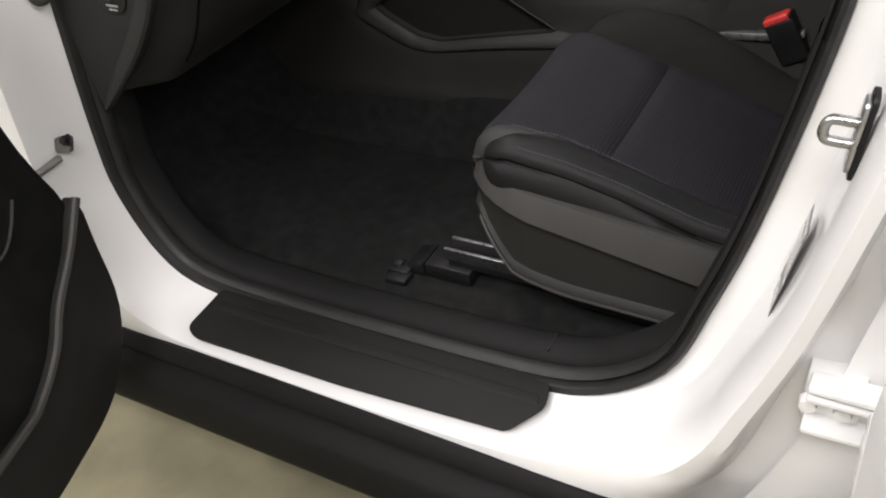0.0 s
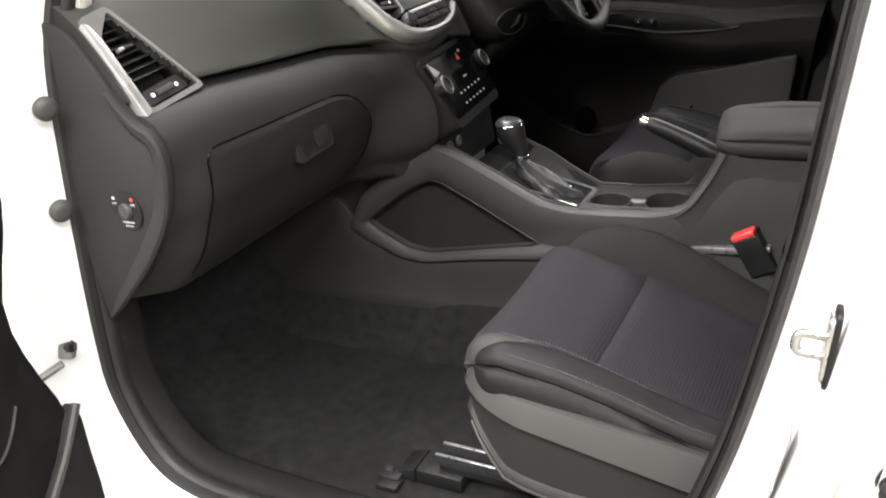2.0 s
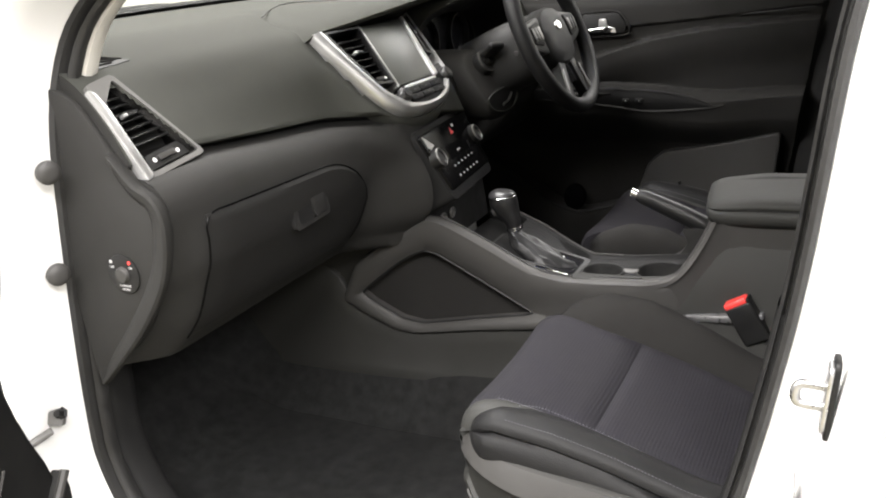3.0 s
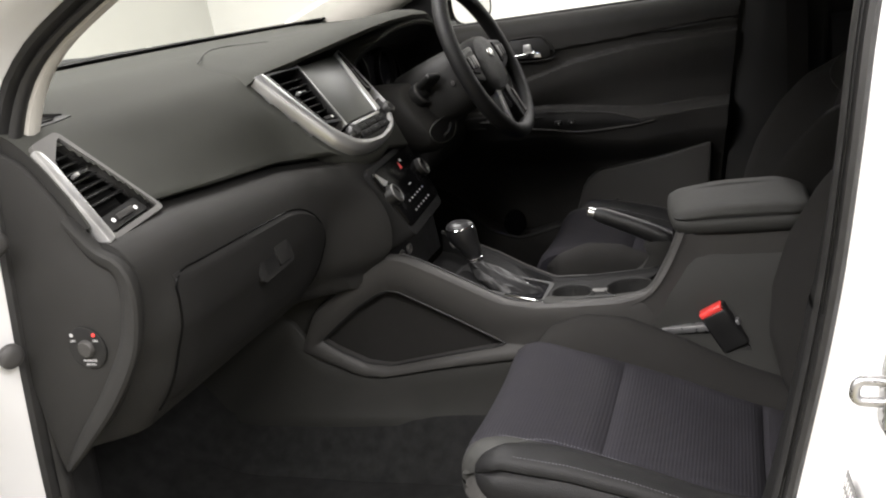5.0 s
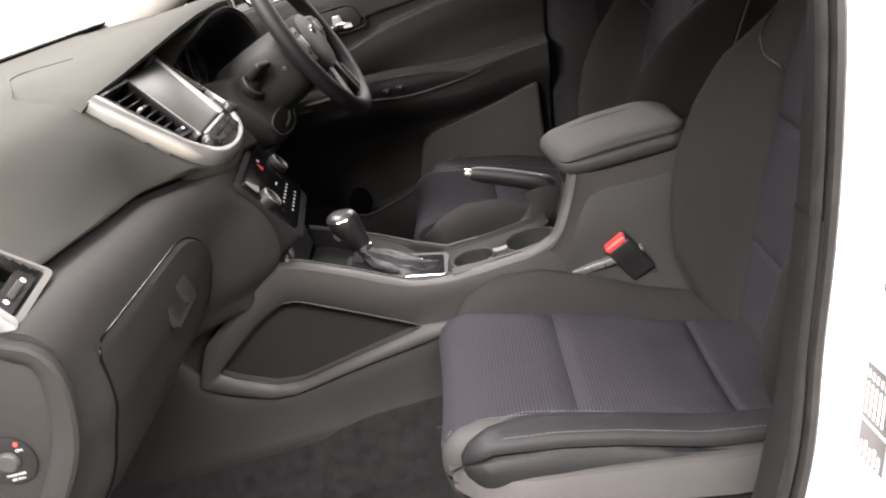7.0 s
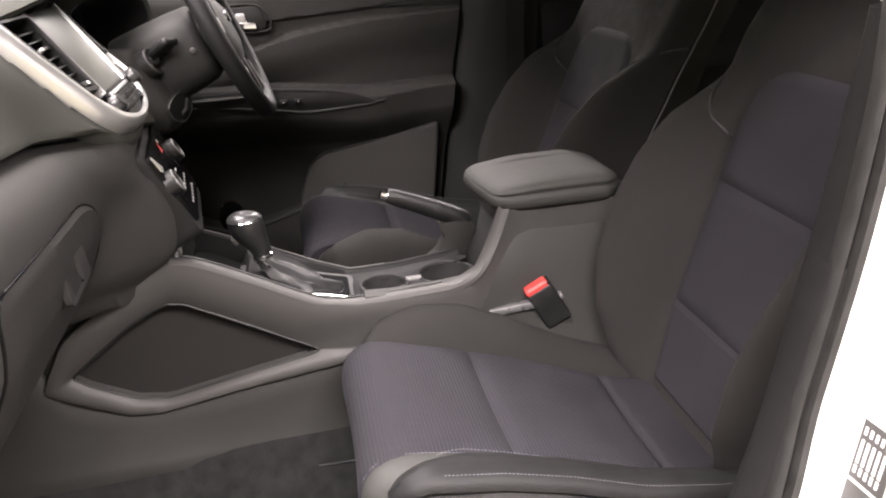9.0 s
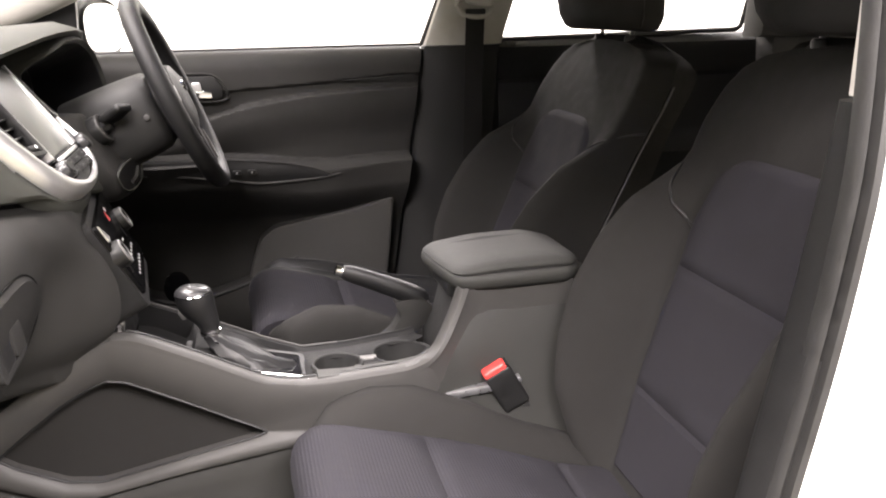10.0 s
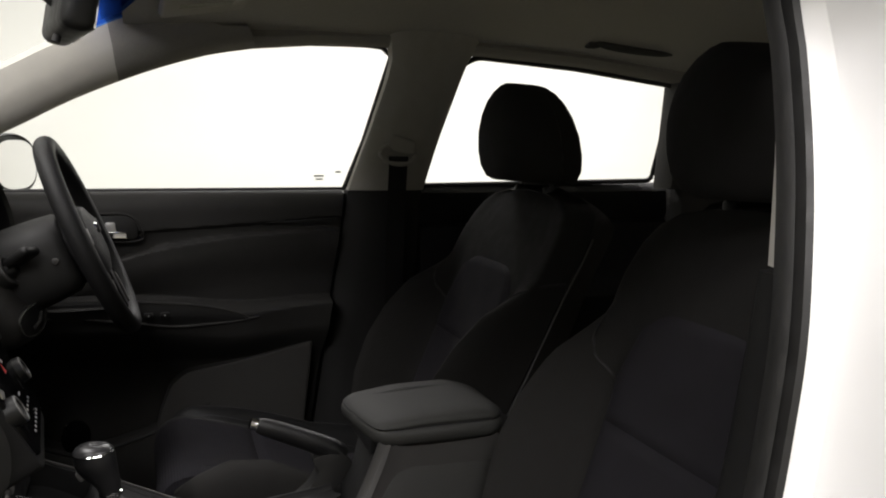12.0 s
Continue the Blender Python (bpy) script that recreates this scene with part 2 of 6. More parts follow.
def rounded(outline, r, n=4):
    """A polygon with its corners rounded."""
    out = []
    p = [Vector(q) for q in outline]
    for i in range(len(p)):
        a, b, c = p[i - 1], p[i], p[(i + 1) % len(p)]
        ra = min(r, (a - b).length * 0.45, (c - b).length * 0.45)
        s, e = b + (a - b).normalized() * ra, b + (c - b).normalized() * ra
        for k in range(n + 1):
            u = k / n
            q = s * (1 - u) ** 2 + b * 2 * u * (1 - u) + e * u * u
            out.append((q.x, q.y))
    return out


def pad(face, nu, nv, puff, depth, edge=0.12):
    """A stuffed panel over face(u, v) -> (point, normal): it swells by puff away from its sewn edges and has a back at depth."""
    top = []
    for i in range(nu + 1):
        row = []
        for j in range(nv + 1):
            u, v = i / nu, j / nv
            p, nrm = face(u, v)
            k = min(1, min(u, 1 - u) / edge) * min(1, min(v, 1 - v) / edge)
            row.append(Vector(p) + Vector(nrm) * (puff * math.sqrt(max(0, 1 - (1 - k) ** 2))))
        top.append(row)
    bm = grid(top)
    rim = [top[0][j] for j in range(nv)] + [top[i][nv] for i in range(nu)] + [top[nu][j] for j in range(nv, 0, -1)] + [top[i][0] for i in range(nu, 0, -1)]
    back = []
    uv = [(0, j / nv) for j in range(nv)] + [(i / nu, 1) for i in range(nu)] + [(1, j / nv) for j in range(nv, 0, -1)] + [(i / nu, 0) for i in range(nu, 0, -1)]
    for u, v in uv:
        p, nrm = face(u, v)
        back.append(Vector(p) - Vector(nrm) * depth)
    grid([rim, back], closed_u=True, bm=bm)
    bmesh.ops.remove_doubles(bm, verts=bm.verts, dist=1e-5)
    bmesh.ops.holes_fill(bm, edges=[e for e in bm.edges if e.is_boundary])
    bmesh.ops.recalc_face_normals(bm, faces=bm.faces)
    return bm


def link(name, bm, mat, angle=38, fix=True):
    if fix:
        bmesh.ops.recalc_face_normals(bm, faces=bm.faces)
    for f in bm.faces:
        f.smooth = True
    for e in bm.edges:
        if len(e.link_faces) == 2 and e.calc_face_angle(0) > radians(angle):
            e.smooth = False
    me = bpy.data.meshes.new(name)
    bm.to_mesh(me)
    bm.free()
    me.materials.append(mat)
    return new(name, me)


def part(name, bm, mat, parent, label="", angle=38):
    ob = link(name, bm, mat, angle)
    ob.parent = parent
    if label:
        tagged(ob, label)
    return ob


hang = part


def thing(name, label, category, group="", kind="", at=(0, 0, 0)):
    ob = new(name)
    ob.empty_display_size = 0.1
    return tagged(ob, label, category, group, kind)


def structure(name, bm, mat, label, category):
    return tagged(link(name, bm, mat), label, category, kind="structure")


def stitches(path, size=0.006, gap=0.005, r=0.0009, n=5):
    """A row of short threads along a path."""
    pts = spline(path, max(4, int(sum((Vector(b) - Vector(a)).length for a, b in zip(path, path[1:])) / (size + gap)) * 2))
    bm = bmesh.new()
    for a, b in zip(pts[::2], pts[1::2]):
        tube([a, a.lerp(b, 0.5), b], [r * 0.7, r, r * 0.7], n, bm=bm)
    return bm


def lettering(text, size, m):
    """Flat letters centred on the pose m, in its face."""
    curve = bpy.data.curves.new("lettering", "FONT")
    curve.body, curve.size, curve.align_x, curve.extrude = text, size, "CENTER", 0.0002
    ob = bpy.data.objects.new("lettering", curve)
    scene.collection.objects.link(ob)
    me = bpy.data.meshes.new_from_object(ob)
    bm = bmesh.new()
    bm.from_mesh(me)
    bmesh.ops.transform(bm, verts=bm.verts, matrix=m)
    bpy.data.objects.remove(ob)
    bpy.data.curves.remove(curve)
    bpy.data.meshes.remove(me)
    return bm


def far(y):
    """The other side of the car."""
    return 1.85 - y


def lean(z, y=0.16):
    """How the sides of the cabin lean inwards above the belt line."""
    d = min(max(z - 1.05, 0.0), 0.2)
    return y + 0.36 * (d * d / 0.4 + max(0.0, z - 1.25))


# ---------------------------------------------------------------- room round the car
structure("ground", box(-7, 8, -6, 7, -0.3, 0.0), M_CONCRETE, "stained yellowish grey concrete floor under the car", "floor")
# white wall given a dimmed colour so the seat backs get less light
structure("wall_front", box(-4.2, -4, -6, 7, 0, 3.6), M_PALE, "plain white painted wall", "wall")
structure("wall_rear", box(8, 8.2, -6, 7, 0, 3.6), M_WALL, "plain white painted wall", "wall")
# unseen wall added on the open side, grey so that it bounces little light
structure("wall_near", box(-7, 8, -6.2, -6, 0, 3.6), M_NEAR_WALL, "unseen near wall, greyed to cut bounced light", "wall")
structure("wall_far", box(-7, 8, 7, 7.2, 0, 3.6), M_WALL, "plain white painted wall", "wall")
structure("ceiling", box(-7, 8, -6, 7, 3.6, 3.8), M_WALL, "plain white ceiling", "ceiling")

# ---------------------------------------------------------------- body shell, open side
# line of the door opening (x, z), from the sill's front corner round by the rear
OPENING = [(0.32, 0.383), (0.54, 0.384), (0.76, 0.394), (0.85, 0.416), (0.92, 0.468), (0.957, 0.525), (0.983, 0.605), (1.016, 0.715), (1.046, 0.85),
           (1.066, 0.96), (1.081, 1.07), (1.096, 1.18), (1.120, 1.30), (1.130, 1.40), (1.10, 1.475), (0.98, 1.505), (0.80, 1.495), (0.62, 1.458), (0.42, 1.393),
           (0.255, 1.318), (0.172, 1.257), (0.132, 1.17), (0.102, 1.02), (0.070, 0.84), (0.045, 0.66), (0.043, 0.56), (0.085, 0.447), (0.16, 0.395)]
LINE = spline([(x, 0, z) for x, z in OPENING], 150, closed=True)


def round_opening(section, k_section=None):
    """Sweep a section of (outward, y) round the door opening; k_section is the section at the rear post."""
    rows = []
    n = len(LINE)
    for i, q in enumerate(LINE):
        d = (LINE[(i + 1) % n] - LINE[i - 1]).normalized()
        out = Vector((d.z, 0, -d.x))
        k = smooth(0.80, 1.03, q.x) * (1 - smooth(1.35, 1.5, q.z))
        deep = 0.020 * smooth(0.94, 1.03, q.x) * smooth(0.62, 0.80, q.z) * (1 - smooth(1.38, 1.48, q.z))
        row = []
        for j, (o, y) in enumerate(section):
            if k_section:
                o, y = o + (k_section[j][0] - o) * k, y + (k_section[j][1] - y) * k
            y += deep * min(1.0, max(0.0, (y - 0.10) / 0.05))
            p = q + out * o
            row.append((p.x, lean(p.z, y), p.z))
        rows.append(row)
    return rows


car = thing("car_body", "white car body shell with the front passenger door opening", "car body")
part("door_frame", grid(round_opening(
    [(0.0, 0.19), (0.0, 0.172), (0.001, 0.16), (0.002, 0.13), (0.004, 0.09), (0.006, 0.06), (0.012, 0.046), (0.03, 0.041), (0.06, 0.041), (0.10, 0.041), (0.13, 0.045), (0.135, 0.09)],
    [(0.0, 0.19), (0.0, 0.172), (0.006, 0.163), (0.040, 0.158), (0.046, 0.150), (0.050, 0.10), (0.055, 0.055), (0.065, 0.041), (0.079, 0.043), (0.085, 0.058), (0.091, 0.085), (0.19, 0.09)]), closed_v=True),
    M_WHITE, car, "glossy white painted door frame")
part("door_seal", grid(round_opening(
    [(-0.020, 0.184), (-0.024, 0.174), (-0.0225, 0.166), (-0.018, 0.161), (-0.0145, 0.170), (-0.011, 0.169), (-0.008, 0.154), (0.0, 0.151), (0.005, 0.158), (0.004, 0.184)],
    [(-0.012, 0.186), (-0.0145, 0.176), (-0.014, 0.167), (-0.011, 0.162), (-0.0085, 0.171), (-0.0065, 0.170), (-0.005, 0.155), (0.0, 0.151), (0.005, 0.158), (0.004, 0.184)]), closed_u=True, closed_v=True),
    M_RUBBER, car, "black rubber weather seal")

# outside of the sill and its cladding
rows = []
for x in np.linspace(-0.6, 2.6, 30):
    rows.append([(x, 0.036, 0.372), (x, 0.026, 0.366), (x, 0.02, 0.352), (x, 0.024, 0.345), (x, 0.004, 0.342), (x, -0.002, 0.338), (x, -0.010, 0.334), (x, -0.016, 0.326), (x, -0.021, 0.300), (x, -0.021, 0.276), (x, -0.012, 0.252), (x, 0.03, 0.222), (x, 0.12, 0.19), (x, 0.12, 0.34)])
part("sill_cladding", grid(rows, closed_u=True, caps=True), M_DOOR, car, "black textured plastic sill cladding")
part("underbody", box(-1.0, 3.2, 0.12, 1.73, 0.2, 0.33, 0.02), M_BLACK, car)
# scuff plate on the sill
plate = rounded([(0.205, 0.158), (0.79, 0.158), (0.80, 0.112), (0.766, 0.064), (0.50, 0.056), (0.235, 0.050), (0.210, 0.064)], 0.012)
bm = prism(plate, "z", -0.002, 0.004, 0.003)
for v in bm.verts:
    v.co.z += table([0.0, 0.32, 0.54, 0.76, 0.85], [0.40, 0.3845, 0.386, 0.3955, 0.417], v.co.x) + 0.004 - 0.02 * max(0, 0.075 - v.co.y)
part("scuff_plate", bm, M_DARK, car, "black plastic scuff plate")
bm = prism(rounded([(0.225, 0.133), (0.785, 0.133), (0.79, 0.112), (0.222, 0.112)], 0.006), "z", 0.0, 0.006, 0.003)
for v in bm.verts:
    v.co.z += table([0.0, 0.32, 0.54, 0.76, 0.85], [0.40, 0.3845, 0.386, 0.3955, 0.417], v.co.x) + 0.004
part("scuff_ridge", bm, M_DARK, car)
# plugs, check strap stub and hinge on the front post
for px, pz in ((0.131, 1.055), (0.098, 0.905)):
    m = basis((px, 0.128, pz), (0.3, 0.95, 0), (0.2, 0, 1))
    part("rubber_plug", lathe([(0.0, 0.006), (0.007, 0.0065), (0.013, 0.005), (0.0165, 0.001), (0.0165, -0.006)], m, 20), M_PLUG, car, "grey rubber plug")
strap = part("check_strap", box(-0.045, 0.040, -0.008, 0.008, -0.0035, 0.0035, 0.002, m=pose(0.043, 0.045, 0.662, 0, -18, 62)), M_BEZEL, car, "grey steel door check strap")
part("bracket", prism(rounded([(-0.013, -0.010), (0.010, -0.013), (0.014, 0.004), (0.004, 0.014), (-0.010, 0.011)], 0.004), "z", -0.006, 0.006, 0.002), M_BEZEL, strap).matrix_basis = pose(0.056, 0.094, 0.686, 70, 0, 28)
part("bolt", lathe([(0.0, 0.012), (0.0055, 0.0115), (0.007, 0.009), (0.007, 0.002), (0.0095, 0.0), (0.0095, -0.003)], pose(0.066, 0.096, 0.694, 60, 25, 0), 6), M_BLACK, strap, "black bolt head")
# striker on the rear post
striker = part("striker", prism(rounded([(-0.012, -0.034), (0.012, -0.034), (0.016, 0.0), (0.012, 0.034), (-0.012, 0.034)], 0.010), "z", 0, 0.004, 0.001), M_STEEL, car, "bright zinc door striker")
striker.matrix_basis = basis((1.093, 0.098, 0.886), (0.1, -0.99, 0), (0.1, 0, 1)) @ pose(0, 0, 0, 0, 180)
part("striker_loop", tube(spline([(0.0, 0.010, 0.0), (0.0, 0.010, -0.016), (0.0, 0.0085, -0.0205), (0.0, 0.004, -0.023), (0.0, -0.004, -0.023), (0.0, -0.0085, -0.0205), (0.0, -0.010, -0.016), (0.0, -0.010, 0.0)], 30), 0.0045, 12, up=(1, 0, 0)), M_STEEL, striker)
# black plate draws the shadow round the striker
part("backing_plate", prism(rounded([(-0.013, -0.040), (0.014, -0.040), (0.020, 0.0), (0.014, 0.040), (-0.013, 0.040)], 0.010), "z", 0.004, 0.009, 0.001), M_BLACK, striker, "black plate standing in for the striker's shadow")
# rear door opening behind the ridge: outer post face
rows = []
for z in np.linspace(0.36, 1.5, 30):
    x0 = table([0.36, 0.47, 0.6, 0.85, 1.07, 1.3, 1.5], [1.02, 1.06, 1.10, 1.14, 1.165, 1.16, 1.13], z)
    rows.append([(x0 + 0.02, lean(z, 0.07), z), (x0 + 0.05, lean(z, 0.076), z), (x0 + 0.10, lean(z, 0.08), z), (x0 + 0.125, lean(z, 0.10), z), (x0 + 0.13, lean(z, 0.16), z), (x0 + 0.13, lean(z, 0.24), z)])
part("rear_post", grid(rows), M_WHITE, car, "white painted post with hinge and wiring")
hinge = part("hinge", box(1.098, 1.15, 0.062, 0.095, 0.586, 0.648, 0.004), M_WHITE, car, "white painted door hinge")
for hz in (0.645, 0.633, 0.590):
    part("hinge_rib", box(1.102, 1.17, 0.040, 0.068, hz - 0.0035, hz + 0.0035, 0.002), M_WHITE, hinge)
for hx, hz in ((1.104, 0.612), (1.135, 0.612)):
    part("hinge_bolt", lathe([(0.0, 0.012), (0.008, 0.011), (0.0095, 0.0)], pose(hx, 0.062, hz, 90), 12), M_WHITE, hinge)
part("wiring_boot", lathe([(0.015 if i % 2 else 0.011, 0.008 * i) for i in range(12)], pose(1.158, 0.085, 0.772, 90, 0, 12), 20), M_RUBBER, car, "black ribbed rubber wiring boot")
# pressure sticker on the rear post
m = basis((1.0600, 0.153, 0.719), (0.06, -0.998, 0), (0.195, 0, 0.98))
sticker = part("sticker", slab([(0.0, -0.055), (0.046, -0.055), (0.046, 0.055), (0.0, 0.055)], m, 0.0006, 0.0012), M_LABEL, car, "grey printed sticker with a white rule across")
part("white_rule", slab([(0.0, -0.012), (0.046, -0.012), (0.046, -0.009), (0.0, -0.009)], m, 0.0010, 0.0016), M_MARK, sticker)
for i in range(5):
    for j in range(4):
        w = 0.016 + 0.008 * ((i * 3 + j * 5) % 3)
        part("print_bar", slab([(0.004 + 0.0075 * i, 0.046 - 0.014 * j - 0.4 * w), (0.0075 + 0.0075 * i, 0.046 - 0.014 * j - 0.4 * w), (0.0075 + 0.0075 * i, 0.048 - 0.014 * j), (0.004 + 0.0075 * i, 0.048 - 0.014 * j)], m, 0.0010, 0.0016), M_MARK, sticker)
    part("print_bar", slab([(0.004 + 0.008 * i, -0.052), (0.008 + 0.008 * i, -0.052), (0.008 + 0.008 * i, -0.036 + 0.004 * (i % 2)), (0.004 + 0.008 * i, -0.036 + 0.004 * (i % 2))], m, 0.0010, 0.0016), M_MARK, sticker)

# trim inside the seal, down the front post, along the sill and up the rear post
rows = []
n = len(LINE)
low = [i for i, q in enumerate(LINE) if q.z < 0.80 and i > n // 2] + [i for i, q in enumerate(LINE) if q.z < 0.92 and i < n // 2]
for i in low:
    q = LINE[i]
    d = (LINE[(i + 1) % n] - LINE[i - 1]).normalized()
    out = Vector((d.z, 0, -d.x))
    k = smooth(0.40, 0.60, q.z) * 2
    rows.append([((q + out * o * (1 - 0.25 * k)).x, y, (q + out * o * (1 - 0.25 * k)).z) for o, y in ((-0.010, 0.184), (-0.018, 0.185), (-0.026, 0.190), (-0.0315, 0.200), (-0.033, 0.214), (-0.0315, 0.228), (-0.026, 0.239), (-0.012, 0.247), (0.05, 0.25))])
part("sill_trim", grid(rows), M_DOOR, car, "black plastic inner sill trim")
part("trim_joint", box(0.7688, 0.7712, 0.196, 0.232, 0.41, 0.4285, 0.0005), M_BLACK, car)
rows = []
for y in np.linspace(0.17, 1.68, 34):
    tunnel = 0.13 * (smooth(0.68, 0.78, y) - smooth(1.07, 1.17, y))
    row = []
    for x in np.linspace(-0.5, 3.2, 80):
        z = 0.365 + tunnel + 0.30 * (1 - smooth(-0.45, 0.02, x)) ** 1.3 + 0.05 * smooth(1.15, 1.3, x)
        z += 0.004 * noise.noise((x * 6, y * 6, 0))
        row.append((x, y, z))
    rows.append(row)
floor_carpet = structure("floor", shell(rows, 0.02), M_CARPET, "dark grey needle felt car floor carpet", "carpet")
part("bulkhead", box(-0.56, -0.45, 0.05, 1.8, 0.3, 1.18, 0.01), M_BLACK, car)
part("rear_bulkhead", box(2.95, 3.0, 0.05, 1.8, 0.3, 1.15, 0.01), M_DARK, car)

part("post_core", box(0.86, 1.32, 1.70, 1.76, 0.36, 1.14), M_BLACK, car)

# roof lining
rows = []
for i, x in enumerate(np.linspace(0.50, 2.9, 30)):
    row = []
    edge_z = table([0.5, 0.72, 0.92, 1.1, 1.32, 1.6, 1.92, 2.9], [1.505, 1.507, 1.508, 1.506, 1.500, 1.485, 1.45, 1.3], x)
    for y in np.linspace(0.0, 1.0, 25):
        yy = 0.275 + y * 1.30
        rise = (0.075 + 0.02 * smooth(2.0, 1.2, x)) * (1 - abs(2 * y - 1) ** 3.2)
        row.append((x, yy, edge_z + rise * (0.55 + 0.45 * smooth(0.5, 0.9, x))))
    rows.append(row)
roof = structure("ceiling_lining", shell(rows, -0.012), M_LINER, "dark grey cloth roof lining", "headliner")
rows = [[(x, y, 1.655 - 0.06 * abs((y - 0.925) / 0.7) ** 3 - 0.05 * smooth(0.9, 0.4, x) - 0.2 * smooth(2.2, 3.0, x)) for y in np.linspace(0.2, 1.65, 16)] for x in np.linspace(0.45, 3.0, 20)]
part("roof_panel", shell(rows, 0.01), M_WHITE, car, "white painted roof")

# ---------------------------------------------------------------- far side: posts, windows
def strip(name, pts, widths, depth, mat, parent, label=""):
    """A trim board along pts; widths run along x, its face looks into the car."""
    rows = []
    for (x, y, z), w in zip(pts, widths):
        rows.append([(x - w, y + depth, z), (x - w, y + 0.012, z), (x - w * 0.86, y, z), (x - w * 0.4, y - 0.012, z), (x + w * 0.4, y - 0.012, z), (x + w * 0.86, y, z), (x + w, y + 0.012, z), (x + w, y + depth, z)])
    return part(name, grid(rows, closed_u=True, caps=True), mat, parent, label)


def farline(z):
    return far(lean(z, 0.165))


zs = np.linspace(1.15, 1.55, 10)
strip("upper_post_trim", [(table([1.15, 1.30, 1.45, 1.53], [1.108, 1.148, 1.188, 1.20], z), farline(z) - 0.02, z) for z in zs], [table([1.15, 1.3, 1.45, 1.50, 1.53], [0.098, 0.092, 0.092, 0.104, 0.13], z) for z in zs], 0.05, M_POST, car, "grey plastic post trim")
zs = np.linspace(0.36, 1.148, 10)
strip("lower_post_trim", [(table([0.36, 0.58, 0.88, 1.15], [1.02, 1.04, 1.075, 1.108], z), 1.665, z) for z in zs], [table([0.36, 0.6, 1.15], [0.14, 0.115, 0.097], z) for z in zs], 0.06, M_DARK, car, "dark plastic lower post trim")
# front post trim and cant rail
fp = [(-0.22, 1.655, 1.115), (-0.02, 1.655, 1.185), (0.12, 1.645, 1.238), (0.245, 1.63, 1.292), (0.38, 1.615, 1.362), (0.53, 1.598, 1.424), (0.66, 1.585, 1.464), (0.76, 1.58, 1.482)]
rows = []
for x, y, z in spline(fp, 22):
    up = 0.11 - 0.075 * smooth(0.5, 0.76, x)
    rows.append([(x - 0.01, y - 0.045, z + up + 0.012), (x - 0.004, y - 0.060, z + up), (x + 0.004, y - 0.058, z + up * 0.6), (x + 0.008, y - 0.046, z + up * 0.25), (x + 0.012, y - 0.022, z + 0.004), (x + 0.012, y, z - 0.006), (x + 0.01, y + 0.06, z), (x - 0.01, y + 0.05, z + up + 0.012)])
cut = [i for i, r in enumerate(rows) if r[0][0] < 0.505][-1]
part("front_post_trim", grid(rows[:cut + 1], closed_u=True, caps=True), M_PILLAR, car, "light grey plastic windscreen post trim")
part("roof_rail_trim", grid(rows[cut:], closed_u=True, caps=True), M_RAIL, car, "roof rail in liner cloth, darkened as shade")
part("post_joint", tube([(0.515, 1.538, 1.535), (0.53, 1.545, 1.50), (0.545, 1.565, 1.455), (0.55, 1.585, 1.428)], 0.0016, 6), M_DARK, car)
# same on the open side, close behind the seal
rows = []
n = len(LINE)
for i, q in enumerate(LINE):
    if q.x < 0.75 and q.z > 1.165:
        d = (LINE[(i + 1) % n] - LINE[i - 1]).normalized()
        out = Vector((d.z, 0, -d.x))
        row = []
        for o, y in ((-0.012, 0.186), (-0.018, 0.185), (-0.023, 0.188), (-0.025, 0.197), (-0.020, 0.212), (0.0, 0.222), (0.02, 0.22), (0.0, 0.20)):
            s = q + out * o
            row.append((s.x, lean(s.z, y), s.z))
        rows.append(row)
part("front_post_trim", grid(rows, closed_u=True, caps=True), M_PILLAR, car, "light grey plastic windscreen post trim")
zs = np.linspace(1.155, 1.52, 8)
rows = []
for z in zs:
    x = table([1.15, 1.18, 1.30, 1.40, 1.47, 1.53], [1.126, 1.130, 1.164, 1.178, 1.162, 1.152], z)
    rows.append([(x + 0.11, lean(z, 0.215), z), (x + 0.11, lean(z, 0.24), z), (x + 0.10, lean(z, 0.262), z), (x + 0.02, lean(z, 0.265), z), (x - 0.016, lean(z, 0.25), z), (x - 0.026, lean(z, 0.225), z), (x - 0.024, lean(z, 0.19), z), (x + 0.01, lean(z, 0.185), z)])
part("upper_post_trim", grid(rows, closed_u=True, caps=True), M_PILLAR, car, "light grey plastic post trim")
zs = np.linspace(0.40, 1.153, 12)
rows = []
for z in zs:
    x = table([0.40, 0.53, 0.72, 0.85, 0.96, 1.07, 1.15], [1.01, 1.0, 1.03, 1.055, 1.078, 1.096, 1.108], z)
    rows.append([(x + 0.11, 0.226, z), (x + 0.11, 0.245, z), (x + 0.08, 0.264, z), (x + 0.02, 0.262, z), (x - 0.015, 0.250, z), (x - 0.024, 0.236, z), (x - 0.022, 0.205, z), (x + 0.004, 0.205, z)])
part("lower_post_trim", grid(rows, closed_u=True, caps=True), M_DOOR, car, "dark plastic lower post trim")
# cant rail above the far windows, rear quarter trim
rows = []
for x in np.linspace(0.55, 2.6, 24):
    z = table([0.5, 0.72, 0.92, 1.1, 1.32, 1.6, 1.92, 2.6], [1.43, 1.478, 1.497, 1.498, 1.488, 1.473, 1.438, 1.36], x)
    rows.append([(x, 1.55, max(z + 0.03, 1.512 - 0.1 * max(0, x - 1.3))), (x, 1.545, max(z + 0.014, 1.50 - 0.1 * max(0, x - 1.3))), (x, 1.56, z + 0.004), (x, 1.575, z - 0.003), (x, 1.61, z - 0.004), (x, 1.63, z + 0.05)])
